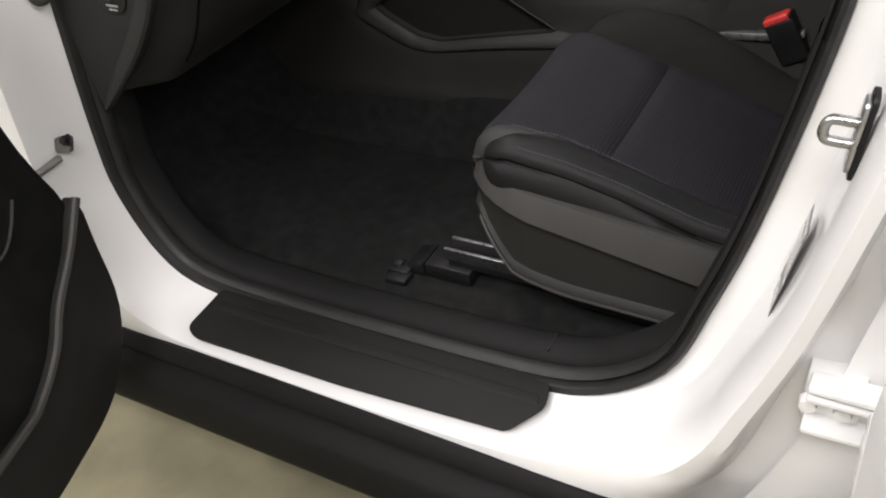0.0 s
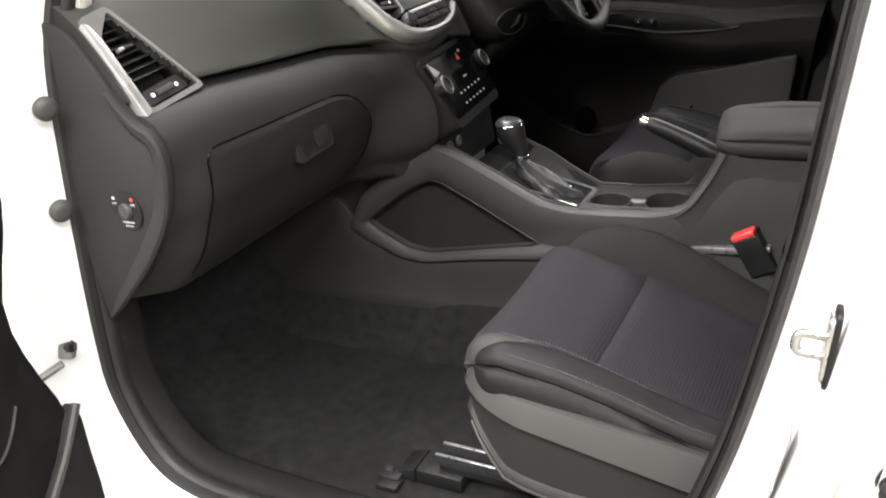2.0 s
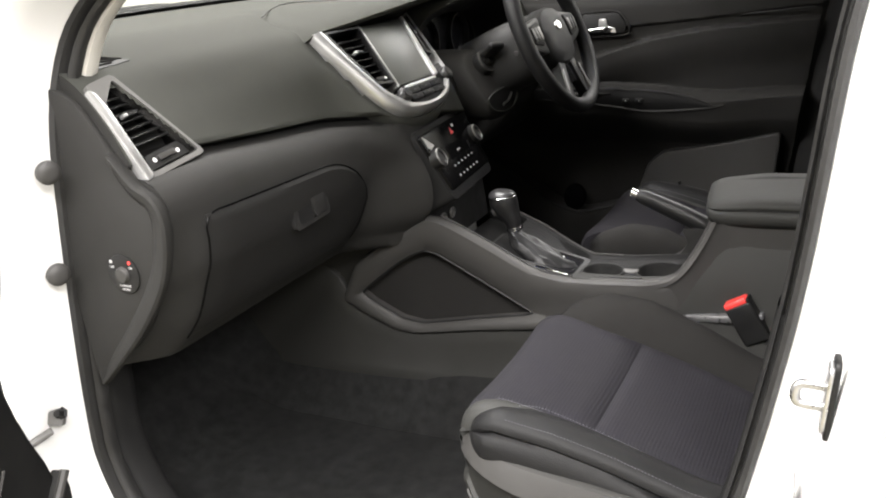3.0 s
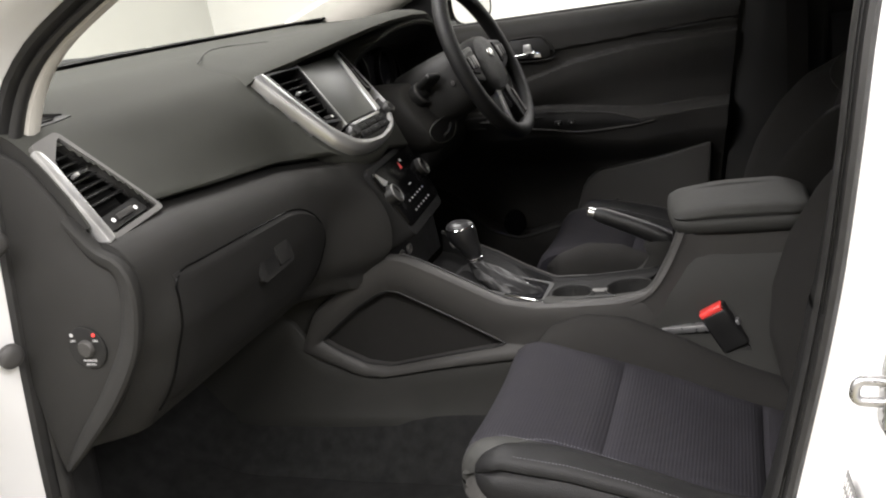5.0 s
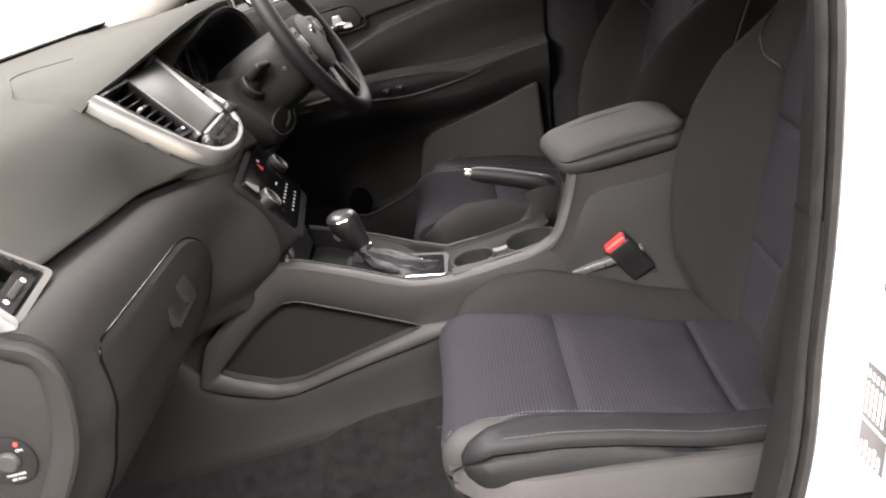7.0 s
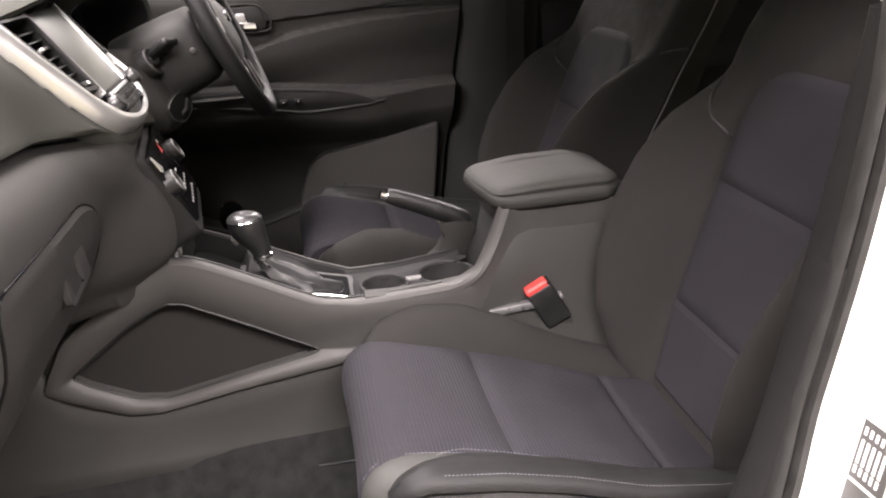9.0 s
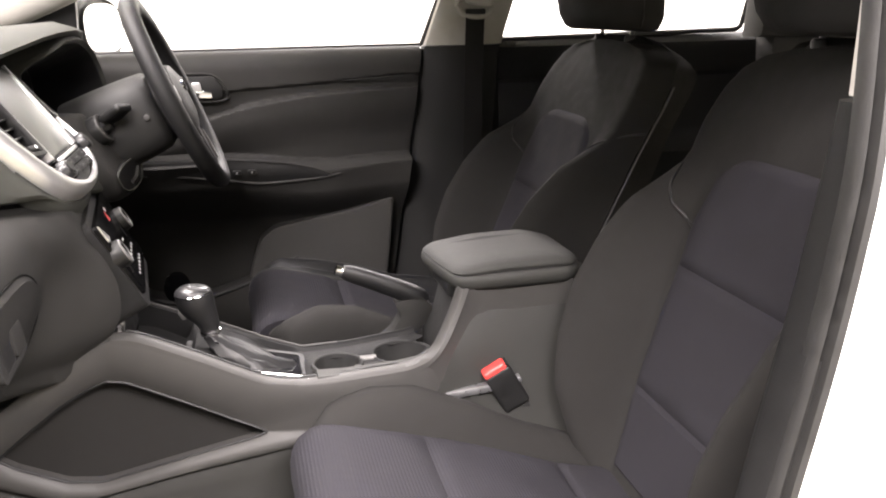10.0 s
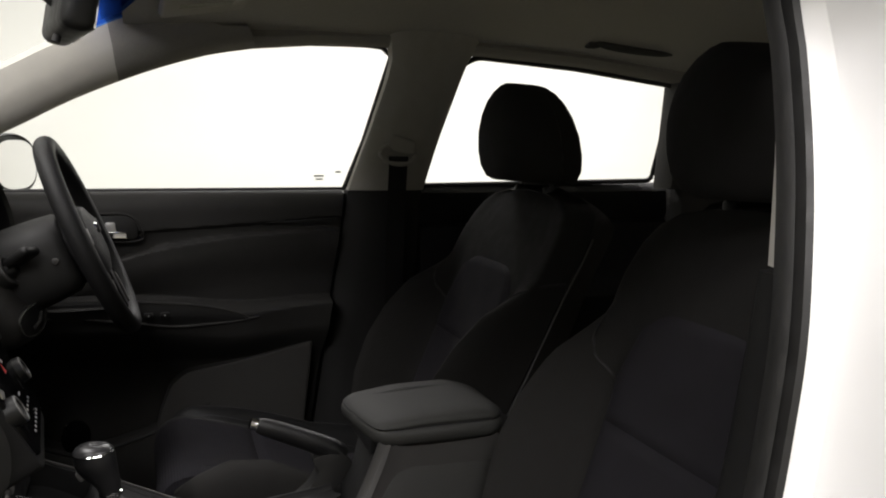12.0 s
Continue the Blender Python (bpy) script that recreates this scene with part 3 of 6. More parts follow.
# same cloth as the roof lining, with shade put into its colour
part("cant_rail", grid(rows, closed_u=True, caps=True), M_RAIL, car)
# rear trims carry the cabin's shade in their dark colour
part("quarter_trim", prism([(1.875, 1.15), (2.9, 1.15), (2.9, 1.50), (2.3, 1.52), (1.905, 1.50)], "y", 1.56, 1.66, 0.02), M_SHADE, car, "cloth covered rear quarter trim, darkened as shade")
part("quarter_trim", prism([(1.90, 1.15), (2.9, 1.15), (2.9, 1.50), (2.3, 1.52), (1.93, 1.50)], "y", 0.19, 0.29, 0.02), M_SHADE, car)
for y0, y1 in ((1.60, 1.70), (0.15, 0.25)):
    part("rear_side_trim", box(1.94, 2.98, y0, y1, 0.35, 1.16, 0.02), M_SHADE, car, "rear side trim, darkened as shade")
# far outer skin below the belt
part("far_side_panel", box(-0.6, 3.0, 1.77, 1.83, 0.2, 1.13, 0.02), M_WHITE, car)

window = tagged(thing("window_screen", "clear curved windscreen with a blue top band", "windscreen"), kind="structure")


def screen_x(y):
    return -0.36 + 0.24 * abs((y - 0.925) / 0.72) ** 2


rows, band = [], []
for s in (0.0, 0.078, *np.linspace(0.12, 1, 13)):
    row = []
    for y in np.linspace(0.22, 1.63, 20):
        k = abs((y - 0.925) / 0.72) ** 2
        x0, x1 = screen_x(y), 0.57 - 0.07 * k
        row.append((x0 + (x1 - x0) * s, y + (0.925 - y) * 0.10 * s, 1.205 + (1.565 - 0.035 * k - 1.205) * (s + 0.10 * s * (1 - s))))
    rows.append(row)
part("frit", shell(rows[:2], 0.004), M_BLACK, window, "black printed band at the foot of the windscreen")
part("pane", shell(rows[1:13], 0.004), M_GLASS, window).visible_shadow = False
part("tint_band", shell(rows[12:], 0.004), M_BAND, window, "blue tinted band").visible_shadow = False
wiper = thing("windscreen_wiper", "black wiper blade resting at the foot of the windscreen", "wiper")
part("blade", tube(spline([(-0.325, 0.66, 1.226), (-0.355, 0.76, 1.230), (-0.375, 0.95, 1.232), (-0.382, 1.10, 1.230), (-0.37, 1.3, 1.224)], 20), 0.005, 8), M_BLACK, wiper)
part("arm", tube(spline([(-0.345, 0.70, 1.234), (-0.37, 0.78, 1.236), (-0.395, 0.95, 1.232), (-0.42, 1.12, 1.21)], 14), 0.006, 8), M_BLACK, wiper)


# ---------------------------------------------------------------- dashboard
def crease(y):
    return table([0.17, 0.3, 0.45, 0.62, 0.74, 0.86, 1.06, 1.2, 1.7], [1.043, 1.044, 1.03, 1.016, 0.996, 0.972, 0.935, 0.95, 0.98], y)


def dash_profile(y):
    cz = crease(y)
    e = smooth(0.165, 0.235, y)
    c = smooth(0.68, 0.80, y) * (1 - smooth(1.03, 1.11, y))
    d = smooth(1.10, 1.2, y)
    f = smooth(0.66, 0.76, y) * (1 - smooth(0.772, 0.786, y))
    xw = screen_x(y) - 0.02
    g = smooth(0.62, 0.78, y) * (1 - smooth(1.03, 1.11, y))
    top = [(xw, 1.215), (xw + 0.08, 1.224), (-0.12, 1.220), (0.0, 1.214), (0.06, 1.208), (0.125, 1.190 - 0.004 * e), (0.172 - 0.05 * d + 0.018 * g, 1.160), (0.212 - 0.06 * d + 0.042 * g, 1.108 - 0.01 * g), (0.236 - 0.03 * d + 0.078 * g, cz + 0.022 + 0.012 * g), (0.239 - 0.03 * d + 0.078 * g, cz + 0.014 + 0.008 * g), (0.234 - 0.03 * d + 0.076 * g, cz + 0.009 + 0.006 * g), (0.214 - 0.03 * d + 0.07 * g, cz + 0.008 + 0.006 * g)]
    low = [(0.213 - 0.03 * d + 0.07 * g, cz + 0.004), (0.216 - 0.02 * d + 0.07 * g, cz - 0.002), (0.236 - 0.02 * d + 0.07 * g, cz - 0.0045), (0.262 + 0.055 * g, cz - 0.008), (0.281 + 0.04 * g, cz - 0.024), (0.291 + 0.04 * g, cz - 0.05),
           (0.272 + 0.014 * e + 0.05 * c + 0.02 * f, min(0.91, cz - 0.062)), (0.245 + 0.022 * e + 0.07 * c + 0.035 * f, 0.865), (0.205 + 0.035 * e + 0.095 * c + 0.03 * f, 0.81), (0.15 + 0.05 * e + 0.11 * c, 0.765), (0.095 + 0.06 * e + 0.12 * c, 0.735), (-0.05, 0.72), (-0.42, 0.72)]
    if d:
        low = [(x - 0.03 * d, z + 0.04 * d * smooth(0.95, 0.75, z)) for x, z in low]
    return top, low


dash = thing("dashboard", "dark grey grained plastic dashboard with satin silver vents", "dashboard")
ys = [*np.linspace(0.17, 0.31, 29), *np.linspace(0.33, 0.66, 12), *np.linspace(0.672, 0.75, 8), *np.linspace(0.757, 0.80, 12), *np.linspace(0.815, 1.17, 26), *np.linspace(1.19, 1.66, 16), 1.68]
rows_top, rows_low = [], []
for y in ys:
    top, low = dash_profile(y)
    rows_top.append([(p.x, y, p.z) for p in spline([(x, 0, z) for x, z in top], 110)])
    rows_low.append([(p.x, y, p.z) for p in spline([(x, 0, z) for x, z in low], 60)])
bm = grid(rows_top)
mv = basis((0.250, 0.180, 1.036), (-0.006, 0.115, 0.007), (-0.072, 0.01, 0.118))
back = mv.inverted()


def in_vent(p):
    u, v, _ = back @ p
    return 0.010 < v < 0.134 and 0.010 + 0.05 * max(0, v - 0.1) < u < 0.110 - 0.42 * v + 0.002


unstack = basis((0.200, 0.690, 1.166), (0, 1, 0), (-0.115, 0, 0.145)).inverted()


def in_stack(p):
    u, v, w = unstack @ p
    d, low = max(0, -v), max(0, -v - 0.15)
    return abs(w) < 0.05 and -0.188 < v < 0.02 and -0.001 + 0.24 * d + 1.1 * low < u < 0.446 - 0.74 * d - low


def in_cluster(p):
    return 1.075 < p.y < 1.60 and p.x > 0.06 and p.z > 1.03


# the pad dips under the silver surround's passenger side
for q in bm.verts:
    u, v, w = unstack @ q.co
    edge = table([0.0, 0.062, 0.112, 0.155, 0.182, 0.203], [-0.002, 0.014, 0.030, 0.047, 0.064, 0.092], -v)
    k = smooth(-0.045, -0.004, u - edge) * smooth(-0.02, 0.01, -v) * (1 - smooth(0.195, 0.215, -v)) * (1 - smooth(0.14, 0.2, u))
    drop = k * max(0.0, w + 0.022)
    q.co -= unstack.inverted().to_3x3() @ Vector((0, 0, drop))
bmesh.ops.delete(bm, geom=[q for q in bm.faces if in_vent(q.calc_center_median()) or in_stack(q.calc_center_median()) or in_cluster(q.calc_center_median())], context="FACES")
part("upper_pad", bm, M_DASH, dash, "grained dark grey upper pad")
part("seam_backing", grid([[(0.200 - 0.03 * smooth(1.10, 1.2, y) + 0.07 * smooth(0.62, 0.78, y) * (1 - smooth(1.03, 1.11, y)), y, crease(y) + dz) for dz in (-0.03, 0.04)] for y in ys]), M_DARK, dash)
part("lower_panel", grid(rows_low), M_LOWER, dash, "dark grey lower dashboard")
# closed end with the airbag switch
top, low = dash_profile(0.17)
edge = spline([(x, 0, z) for x, z in top + low], 60)
bm = bmesh.new()
bm.faces.new([bm.verts.new((p.x, 0.171, p.z)) for p in edge])
part("end_wall", bm, M_LOWER, dash)
cover = spline([(0.05, 0, 1.17), (0.15, 0, 1.155), (0.20, 0, 1.10), (0.240, 0, 1.032), (0.272, 0, 1.012), (0.283, 0, 0.985), (0.277, 0, 0.945), (0.257, 0, 0.895), (0.205, 0, 0.83), (0.15, 0, 0.765), (0.095, 0, 0.712), (0.085, 0, 0.73), (0.075, 0, 0.9), (0.07, 0, 1.1)], 70, closed=True)
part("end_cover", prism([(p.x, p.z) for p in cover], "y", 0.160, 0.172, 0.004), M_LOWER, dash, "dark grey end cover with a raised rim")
rim = spline([(0.215, 0.166, 1.072), (0.246, 0.163, 1.030), (0.274, 0.162, 1.012), (0.284, 0.162, 0.985), (0.277, 0.162, 0.942), (0.256, 0.162, 0.892), (0.207, 0.162, 0.828), (0.145, 0.162, 0.765), (0.1, 0.164, 0.72)], 40)
rows = []
for k, p in enumerate(rim):
    a, b = rim[max(0, k - 1)], rim[min(39, k + 1)]
    d = (b - a).normalized()
    out = Vector((d.z, 0, -d.x))
    out = out if out.x > 0 else -out
    f = math.sin(3.14 * (k + 0.5) / 40) ** 0.35
    rows.append([(p.x + out.x * o * f, y, p.z + out.z * o * f) for o, y in ((-0.020, 0.1612), (-0.0185, 0.1585), (-0.004, 0.1520), (0.006, 0.1515), (0.010, 0.1545), (0.011, 0.162), (0.006, 0.172))])
part("end_rim", grid(rows), M_LOWER, dash, "raised rim of the end cover")
switch = part("airbag_switch", slab(rounded([(0.03 * math.cos(a / 12 * 6.2832), 0.03 * math.sin(a / 12 * 6.2832)) for a in range(12)], 0.012), basis((0.193, 0.1595, 0.903), (1, 0, 0), (0, 0, 1)), -0.001, 0.0025, 0.001), M_BLACK, dash, "round black airbag key switch")
mk = basis((0.193, 0.157, 0.903), (1, 0, 0), (0, 0, 1))
part("key_dial", lathe([(0.0, 0.006), (0.0095, 0.0055), (0.0115, 0.003), (0.012, -0.001)], mk, 22), M_GREY, switch)
part("mark", slab(rounded([(0.0135, 0.0155), (0.0185, 0.0155), (0.0185, 0.0205), (0.0135, 0.0205)], 0.0025), mk, -0.0005, 0.0008), M_RED, switch, "red printed symbol")
for text, size, u, v in (("OFF", 0.0052, -0.0185, 0.0085), ("ON", 0.0052, 0.0165, 0.0085), ("PASSENGER", 0.0042, 0.0, -0.0185), ("AIR BAG", 0.0042, 0.0, -0.0240)):
    part("lettering", lettering(text, size, mk @ pose(u, v, 0.0004)), M_PRINT, switch)
part("symbol", slab(rounded([(-0.0215, 0.0155), (-0.0165, 0.0155), (-0.0165, 0.0205), (-0.0215, 0.0205)], 0.002), mk, -0.0005, 0.0006), M_PRINT, switch)


# glove box lid
def glove(u, v):
    y = 0.232 + 0.445 * u
    zt = 0.972 - 0.012 * u - 0.085 * max(0.0, (u - 0.62) / 0.38) ** 2.6
    z = zt + (0.772 - zt) * v
    _, low = dash_profile(y)
    pts = spline([(a, 0, b) for a, b in low], 40)
    x = float(np.interp(-z, [-p.z for p in pts], [p.x for p in pts]))
    return (x + 0.002, y, z), (0.97, 0, 0.22 - 0.6 * v)


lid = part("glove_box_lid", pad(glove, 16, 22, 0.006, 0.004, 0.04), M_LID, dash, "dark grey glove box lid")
line = [glove(0.0, v)[0] for v in np.linspace(1, 0.06, 10)] + [glove(u, 0.0)[0] for u in np.linspace(0.04, 0.96, 14)] + [glove(1.0, v)[0] for v in np.linspace(0.08, 0.9, 8)]
part("lid_gap", tube(spline([(x + 0.0004, y, z) for x, y, z in line], 60), 0.0015, 6, up=(1, 0, 0)), M_PANEL, dash)
p0 = Vector(glove(0.55, 0.30)[0])
mh = basis(p0 + Vector((0.007, 0, 0)), (0, 1, 0), (-0.12, 0, 1))
handle = part("handle", ring(rounded([(-0.055, -0.025), (0.045, -0.021), (0.045, 0.024), (-0.05, 0.024)], 0.010), rounded([(-0.043, -0.018), (0.036, -0.015), (0.036, 0.018), (-0.040, 0.018)], 0.008), mh, -0.006, 0.0015), M_LID, lid, "recessed glove box handle")
part("handle_recess", slab(rounded([(-0.043, -0.019), (0.0, -0.017), (-0.008, 0.019), (-0.040, 0.019)], 0.006), mh, -0.004, 0.0012), M_BLACK, handle)
part("handle_flap", slab(rounded([(0.002, -0.016), (0.037, -0.014), (0.037, 0.019), (-0.006, 0.019)], 0.006), mh, -0.004, 0.004, 0.002), M_LID, handle)


def vent(parent, name, m, outer, inner, slats, axis_pts, label, slider, frame_mat):
    v = part(name, ring(outer, inner, m, -0.012, 0.007), frame_mat, parent, label)
    part("recess", slab(inner, m, -0.036, -0.029), M_BLACK, v)
    part("recess_wall", ring([(x * 1.0, y) for x, y in inner], [(x, y) for x, y in inner], m, -0.03, 0.003), M_BLACK, v)
    (ax, ay), (bx, by), (cx, cy), (dx, dy) = axis_pts
    for i in range(slats):
        s = (i + 0.6) / (slats + 0.4)
        a = Vector((ax + (dx - ax) * s, ay + (dy - ay) * s, -0.010))
        b = Vector((bx + (cx - bx) * s, by + (cy - by) * s, -0.010))
        d = (b - a).normalized()
        sl = box(0, (b - a).length, -0.0012, 0.0012, -0.011, 0.009, 0.0008, 1, m=basis(a, d, (0, 0.9, 0.4)))
        bmesh.ops.transform(sl, verts=sl.verts, matrix=m)
        part("slat", sl, M_BLACK, v)
    a = Vector(((ax + bx) / 2 + (dx + cx - ax - bx) * 0.22, (ay + by) / 2 + (dy + cy - ay - by) * 0.22, 0.0))
    sl = box(-0.013, 0.013, -0.0022, 0.0022, -0.006, 0.004, 0.001)
    bmesh.ops.transform(sl, verts=sl.verts, matrix=m @ Matrix.Translation(a))
    tab = part("tab", sl, M_BLACK, v)
    sl = box(-0.015, -0.006, -0.0026, 0.0026, -0.004, 0.0052, 0.001)
    bmesh.ops.transform(sl, verts=sl.verts, matrix=m @ Matrix.Translation(a))
    part("bright_tip", sl, M_SILVER, tab)
    if slider:
        sx, sy = slider
        part("slider_plate", slab(rounded([(sx - 0.042, sy - 0.012), (sx + 0.042, sy - 0.009), (sx + 0.034, sy + 0.013), (sx - 0.037, sy + 0.010)], 0.004), m, -0.008, 0.0), M_DARK, v)
        part("thumbwheel", slab(rounded([(sx - 0.018, sy - 0.004), (sx + 0.016, sy - 0.003), (sx + 0.016, sy + 0.005), (sx - 0.018, sy + 0.004)], 0.002), m, 0.0, 0.004, 0.001), M_GREY, v)
        for ox in (-0.025, 0.023):
            part("mark", lathe([(0.0, 0.001), (0.0032, 0.001), (0.0032, 0.0)], m @ pose(sx + ox, sy, 0), 10), M_MARK, v)
    return v


# passenger vent at the dashboard's end
o = Vector((0.250, 0.180, 1.036))
mv = basis(o, (-0.006, 0.115, 0.007), (-0.072, 0.01, 0.118))
vent(dash, "side_vent", mv, rounded([(-0.006, -0.006), (0.122, -0.002), (0.084, 0.092), (0.060, 0.150), (0.006, 0.144)], 0.010), rounded([(0.012, 0.002), (0.114, 0.005), (0.075, 0.098), (0.055, 0.142), (0.019, 0.112)], 0.006), 7,
     [(0.03, 0.128), (0.055, 0.128), (0.098, 0.040), (0.013, 0.040)], "satin silver framed side air vent", (0.060, 0.018), M_BEZEL)
part("silver_blade", slab(rounded([(-0.0065, -0.007), (0.010, -0.003), (0.017, 0.108), (0.014, 0.132), (0.003, 0.138)], 0.006), mv, -0.006, 0.0095, 0.003), M_SILVER, dash, "bright satin silver vent blade")
# demister slot at the pad's corner, following the pad
def on_pad(x, y, up):
    pts = spline([(a, 0, b) for a, b in dash_profile(y)[0][:9]], 80)
    return (x, y, float(np.interp(x, [p.x for p in pts], [p.z for p in pts])) + up)


def slot(y, k):
    near, rear = table([0.20, 0.27, 0.30], [0.150, 0.145, 0.1405], y), table([0.20, 0.26, 0.30], [0.112, 0.114, 0.139], y)
    return rear + (near - rear) * k


demist = part("demister", shell([[on_pad(slot(y, k), y, 0.0012) for k in np.linspace(0, 1, 6)] for y in np.linspace(0.20, 0.30, 14)], 0.001), M_BLACK, dash, "small demister grille")
for i in range(4):
    part("slat", tube([on_pad(slot(y, 0.15 + 0.22 * i), y, 0.0022) for y in np.linspace(0.202, 0.29 - 0.008 * i, 8)], 0.0012, 6), M_DARK, demist)

# centre stack: a satin silver U round the screen, two vents and buttons; its driver's side folds away
ms = basis((0.200, 0.690, 1.166), (0, 1, 0), (-0.115, 0, 0.145))
S = lambda pts: [(u, -v) for u, v in pts]
stack = part("centre_unit", slab(rounded(S([(-0.010, -0.012), (0.034, 0.155), (0.085, 0.200), (0.15, 0.209), (0.25, 0.190), (0.31, 0.140), (0.45, -0.012)]), 0.03, 8), ms, -0.10, -0.036, 0.010, 3), M_BLACK, dash, "centre stack with screen, vents and buttons")
u_out = spline([(u, -v, 0) for u, v in ((-0.002, 0.0), (0.014, 0.062), (0.030, 0.112), (0.047, 0.155), (0.064, 0.182), (0.092, 0.203), (0.150, 0.213), (0.220, 0.210), (0.272, 0.197), (0.308, 0.174), (0.350, 0.138), (0.410, 0.068), (0.456, 0.0))], 90)
u_in = spline([(u, -v, 0) for u, v in ((0.022, 0.002), (0.034, 0.058), (0.046, 0.100), (0.062, 0.142), (0.082, 0.168), (0.108, 0.188), (0.155, 0.1985), (0.212, 0.198), (0.258, 0.186), (0.292, 0.164), (0.332, 0.128), (0.392, 0.064), (0.434, 0.002))], 90)
rows = []
for a, b in zip(u_out, u_in):
    rows.append([ms @ Vector((a.x + (b.x - a.x) * k, a.y + (b.y - a.y) * k, w)) for k, w in ((0.0, -0.034), (0.0, -0.004), (0.08, 0.001), (0.32, 0.005), (0.55, 0.008), (0.75, 0.008), (0.93, 0.008), (1.0, 0.004), (1.0, -0.03))])
part("silver_surround", grid(rows, closed_u=True, caps=True), M_SILVER, stack, "satin silver surround tapering to two blades")
lip_rows = []
for a in u_out[18:-18]:
    d = (Vector((0.16, -0.06, 0)) - a).normalized()
    lip_rows.append([ms @ (a - d * o + Vector((0, 0, w))) for o, w in ((-0.001, -0.018), (0.003, -0.016), (0.008, -0.019), (0.013, -0.026), (0.016, -0.044))])
part("stack_lip", grid(lip_rows), M_DASH, stack, "grained lip round the silver surround")
part("bezel", slab([(p.x, p.y) for p in u_in[25:67]], ms, -0.03, 0.001, 0.001), M_DARK, stack, "dark button surround")
for top0, top1, low0, low1 in ((0.137, 0.143, 0.113, 0.119), (0.309, 0.328, 0.262, 0.280)):
    part("screen_strip", slab(rounded(S([(top0, 0.0), (low0, 0.150), (low1, 0.150), (top1, 0.0)]), 0.002), ms, -0.03, 0.005, 0.0015), M_SILVER, stack, "satin silver strip beside the screen")
part("screen_frame", slab(rounded(S([(0.140, 0.0), (0.116, 0.154), (0.268, 0.154), (0.318, 0.0)]), 0.004), ms, -0.032, 0.0, 0.002), M_BLACK, stack)
part("screen", slab(rounded(S([(0.145, 0.004), (0.122, 0.147), (0.258, 0.147), (0.307, 0.004)]), 0.004), ms, -0.03, 0.002, 0.001), M_SCREEN, stack, "dull reflecting touch screen")
vent(stack, "air_vent", ms, rounded(S([(0.022, 0.004), (0.056, 0.134), (0.110, 0.140), (0.136, 0.004)]), 0.005), rounded(S([(0.030, 0.008), (0.062, 0.128), (0.106, 0.134), (0.131, 0.008)]), 0.004), 6,
     [(0.035, -0.014), (0.130, -0.014), (0.109, -0.112), (0.061, -0.112)], "black slatted centre air vent", None, M_BLACK)
vent(stack, "air_vent", ms, rounded(S([(0.329, 0.004), (0.298, 0.098), (0.314, 0.106), (0.414, 0.004)]), 0.005), rounded(S([(0.334, 0.008), (0.304, 0.094), (0.314, 0.098), (0.402, 0.008)]), 0.004), 4,
     [(0.336, -0.014), (0.396, -0.014), (0.322, -0.088), (0.308, -0.088)], "black slatted centre air vent", None, M_BLACK)
part("vent_slider", slab(rounded(S([(0.070, 0.119), (0.071, 0.127), (0.098, 0.129), (0.100, 0.121)]), 0.002), ms, 0.0, 0.006, 0.001), M_DARK, stack)
part("mark", lathe([(0.0, 0.0075), (0.0026, 0.007), (0.003, 0.004)], ms @ pose(0.0945, -0.1245, 0), 10), M_MARK, stack)
part("disc_slot", slab(rounded(S([(0.133, 0.152), (0.132, 0.158), (0.262, 0.158), (0.264, 0.152)]), 0.002), ms, 0.0, 0.005, 0.001), M_SILVER, stack, "thin bright bar over the buttons")
for i in range(2):
    for j in range(3):
        u0, v0 = 0.129 + j * 0.0465 - 0.004 * i, 0.1605 + i * 0.0140
        part("button", slab(rounded(S([(u0, v0), (u0 - 0.002, v0 + 0.013), (u0 + 0.043, v0 + 0.013), (u0 + 0.045, v0)]), 0.003), ms, 0.0, 0.007, 0.0015), M_DOOR, stack)
        part("print_bar", slab(S([(u0 + 0.015, v0 + 0.0055), (u0 + 0.015, v0 + 0.0075), (u0 + 0.029, v0 + 0.0075), (u0 + 0.029, v0 + 0.0055)]), ms, 0.0072, 0.008), M_GREY, stack)
for u, v in ((0.108, 0.171), (0.302, 0.157)):
    kn = part("knob", lathe([(0.0, 0.0165), (0.009, 0.0165), (0.0108, 0.015), (0.0118, 0.004)], ms @ pose(u, -v, 0), 24), M_BLACK, stack, "round black knob with chrome ring")
    part("knob_ring", lathe([(0.0112, 0.0150), (0.0125, 0.0150), (0.0142, 0.012), (0.0146, 0.003)], ms @ pose(u, -v, 0), 24, caps=False), M_GUN, kn)
for ob in [stack, *stack.children_recursive]:
    for v in ob.data.vertices:
        v.co.y = min(v.co.y, 1.008 + 0.66 * (v.co.y - 1.008)) if v.co.y > 1.008 else v.co.y
        v.co.x -= 0.45 * max(0.0, v.co.y - 1.008) + 0.07 * max(0.0, 0.82 - v.co.y)

# climate panel
mc = basis((0.336, 0.785, 0.957), (-0.11, 1, 0), (-0.062, 0, 0.12))
climate = part("climate_panel", slab(rounded(S([(-0.006, 0.0), (0.010, 0.125), (0.246, 0.125), (0.262, 0.0)]), 0.012), mc, -0.06, 0.004, 0.003), M_PANEL, dash, "glossy black climate control panel")
part("climate_surround", slab(rounded(S([(-0.012, -0.012), (0.004, 0.145), (0.252, 0.145), (0.27, -0.012)]), 0.02), mc, -0.12, -0.002, 0.004), M_DOOR, climate)
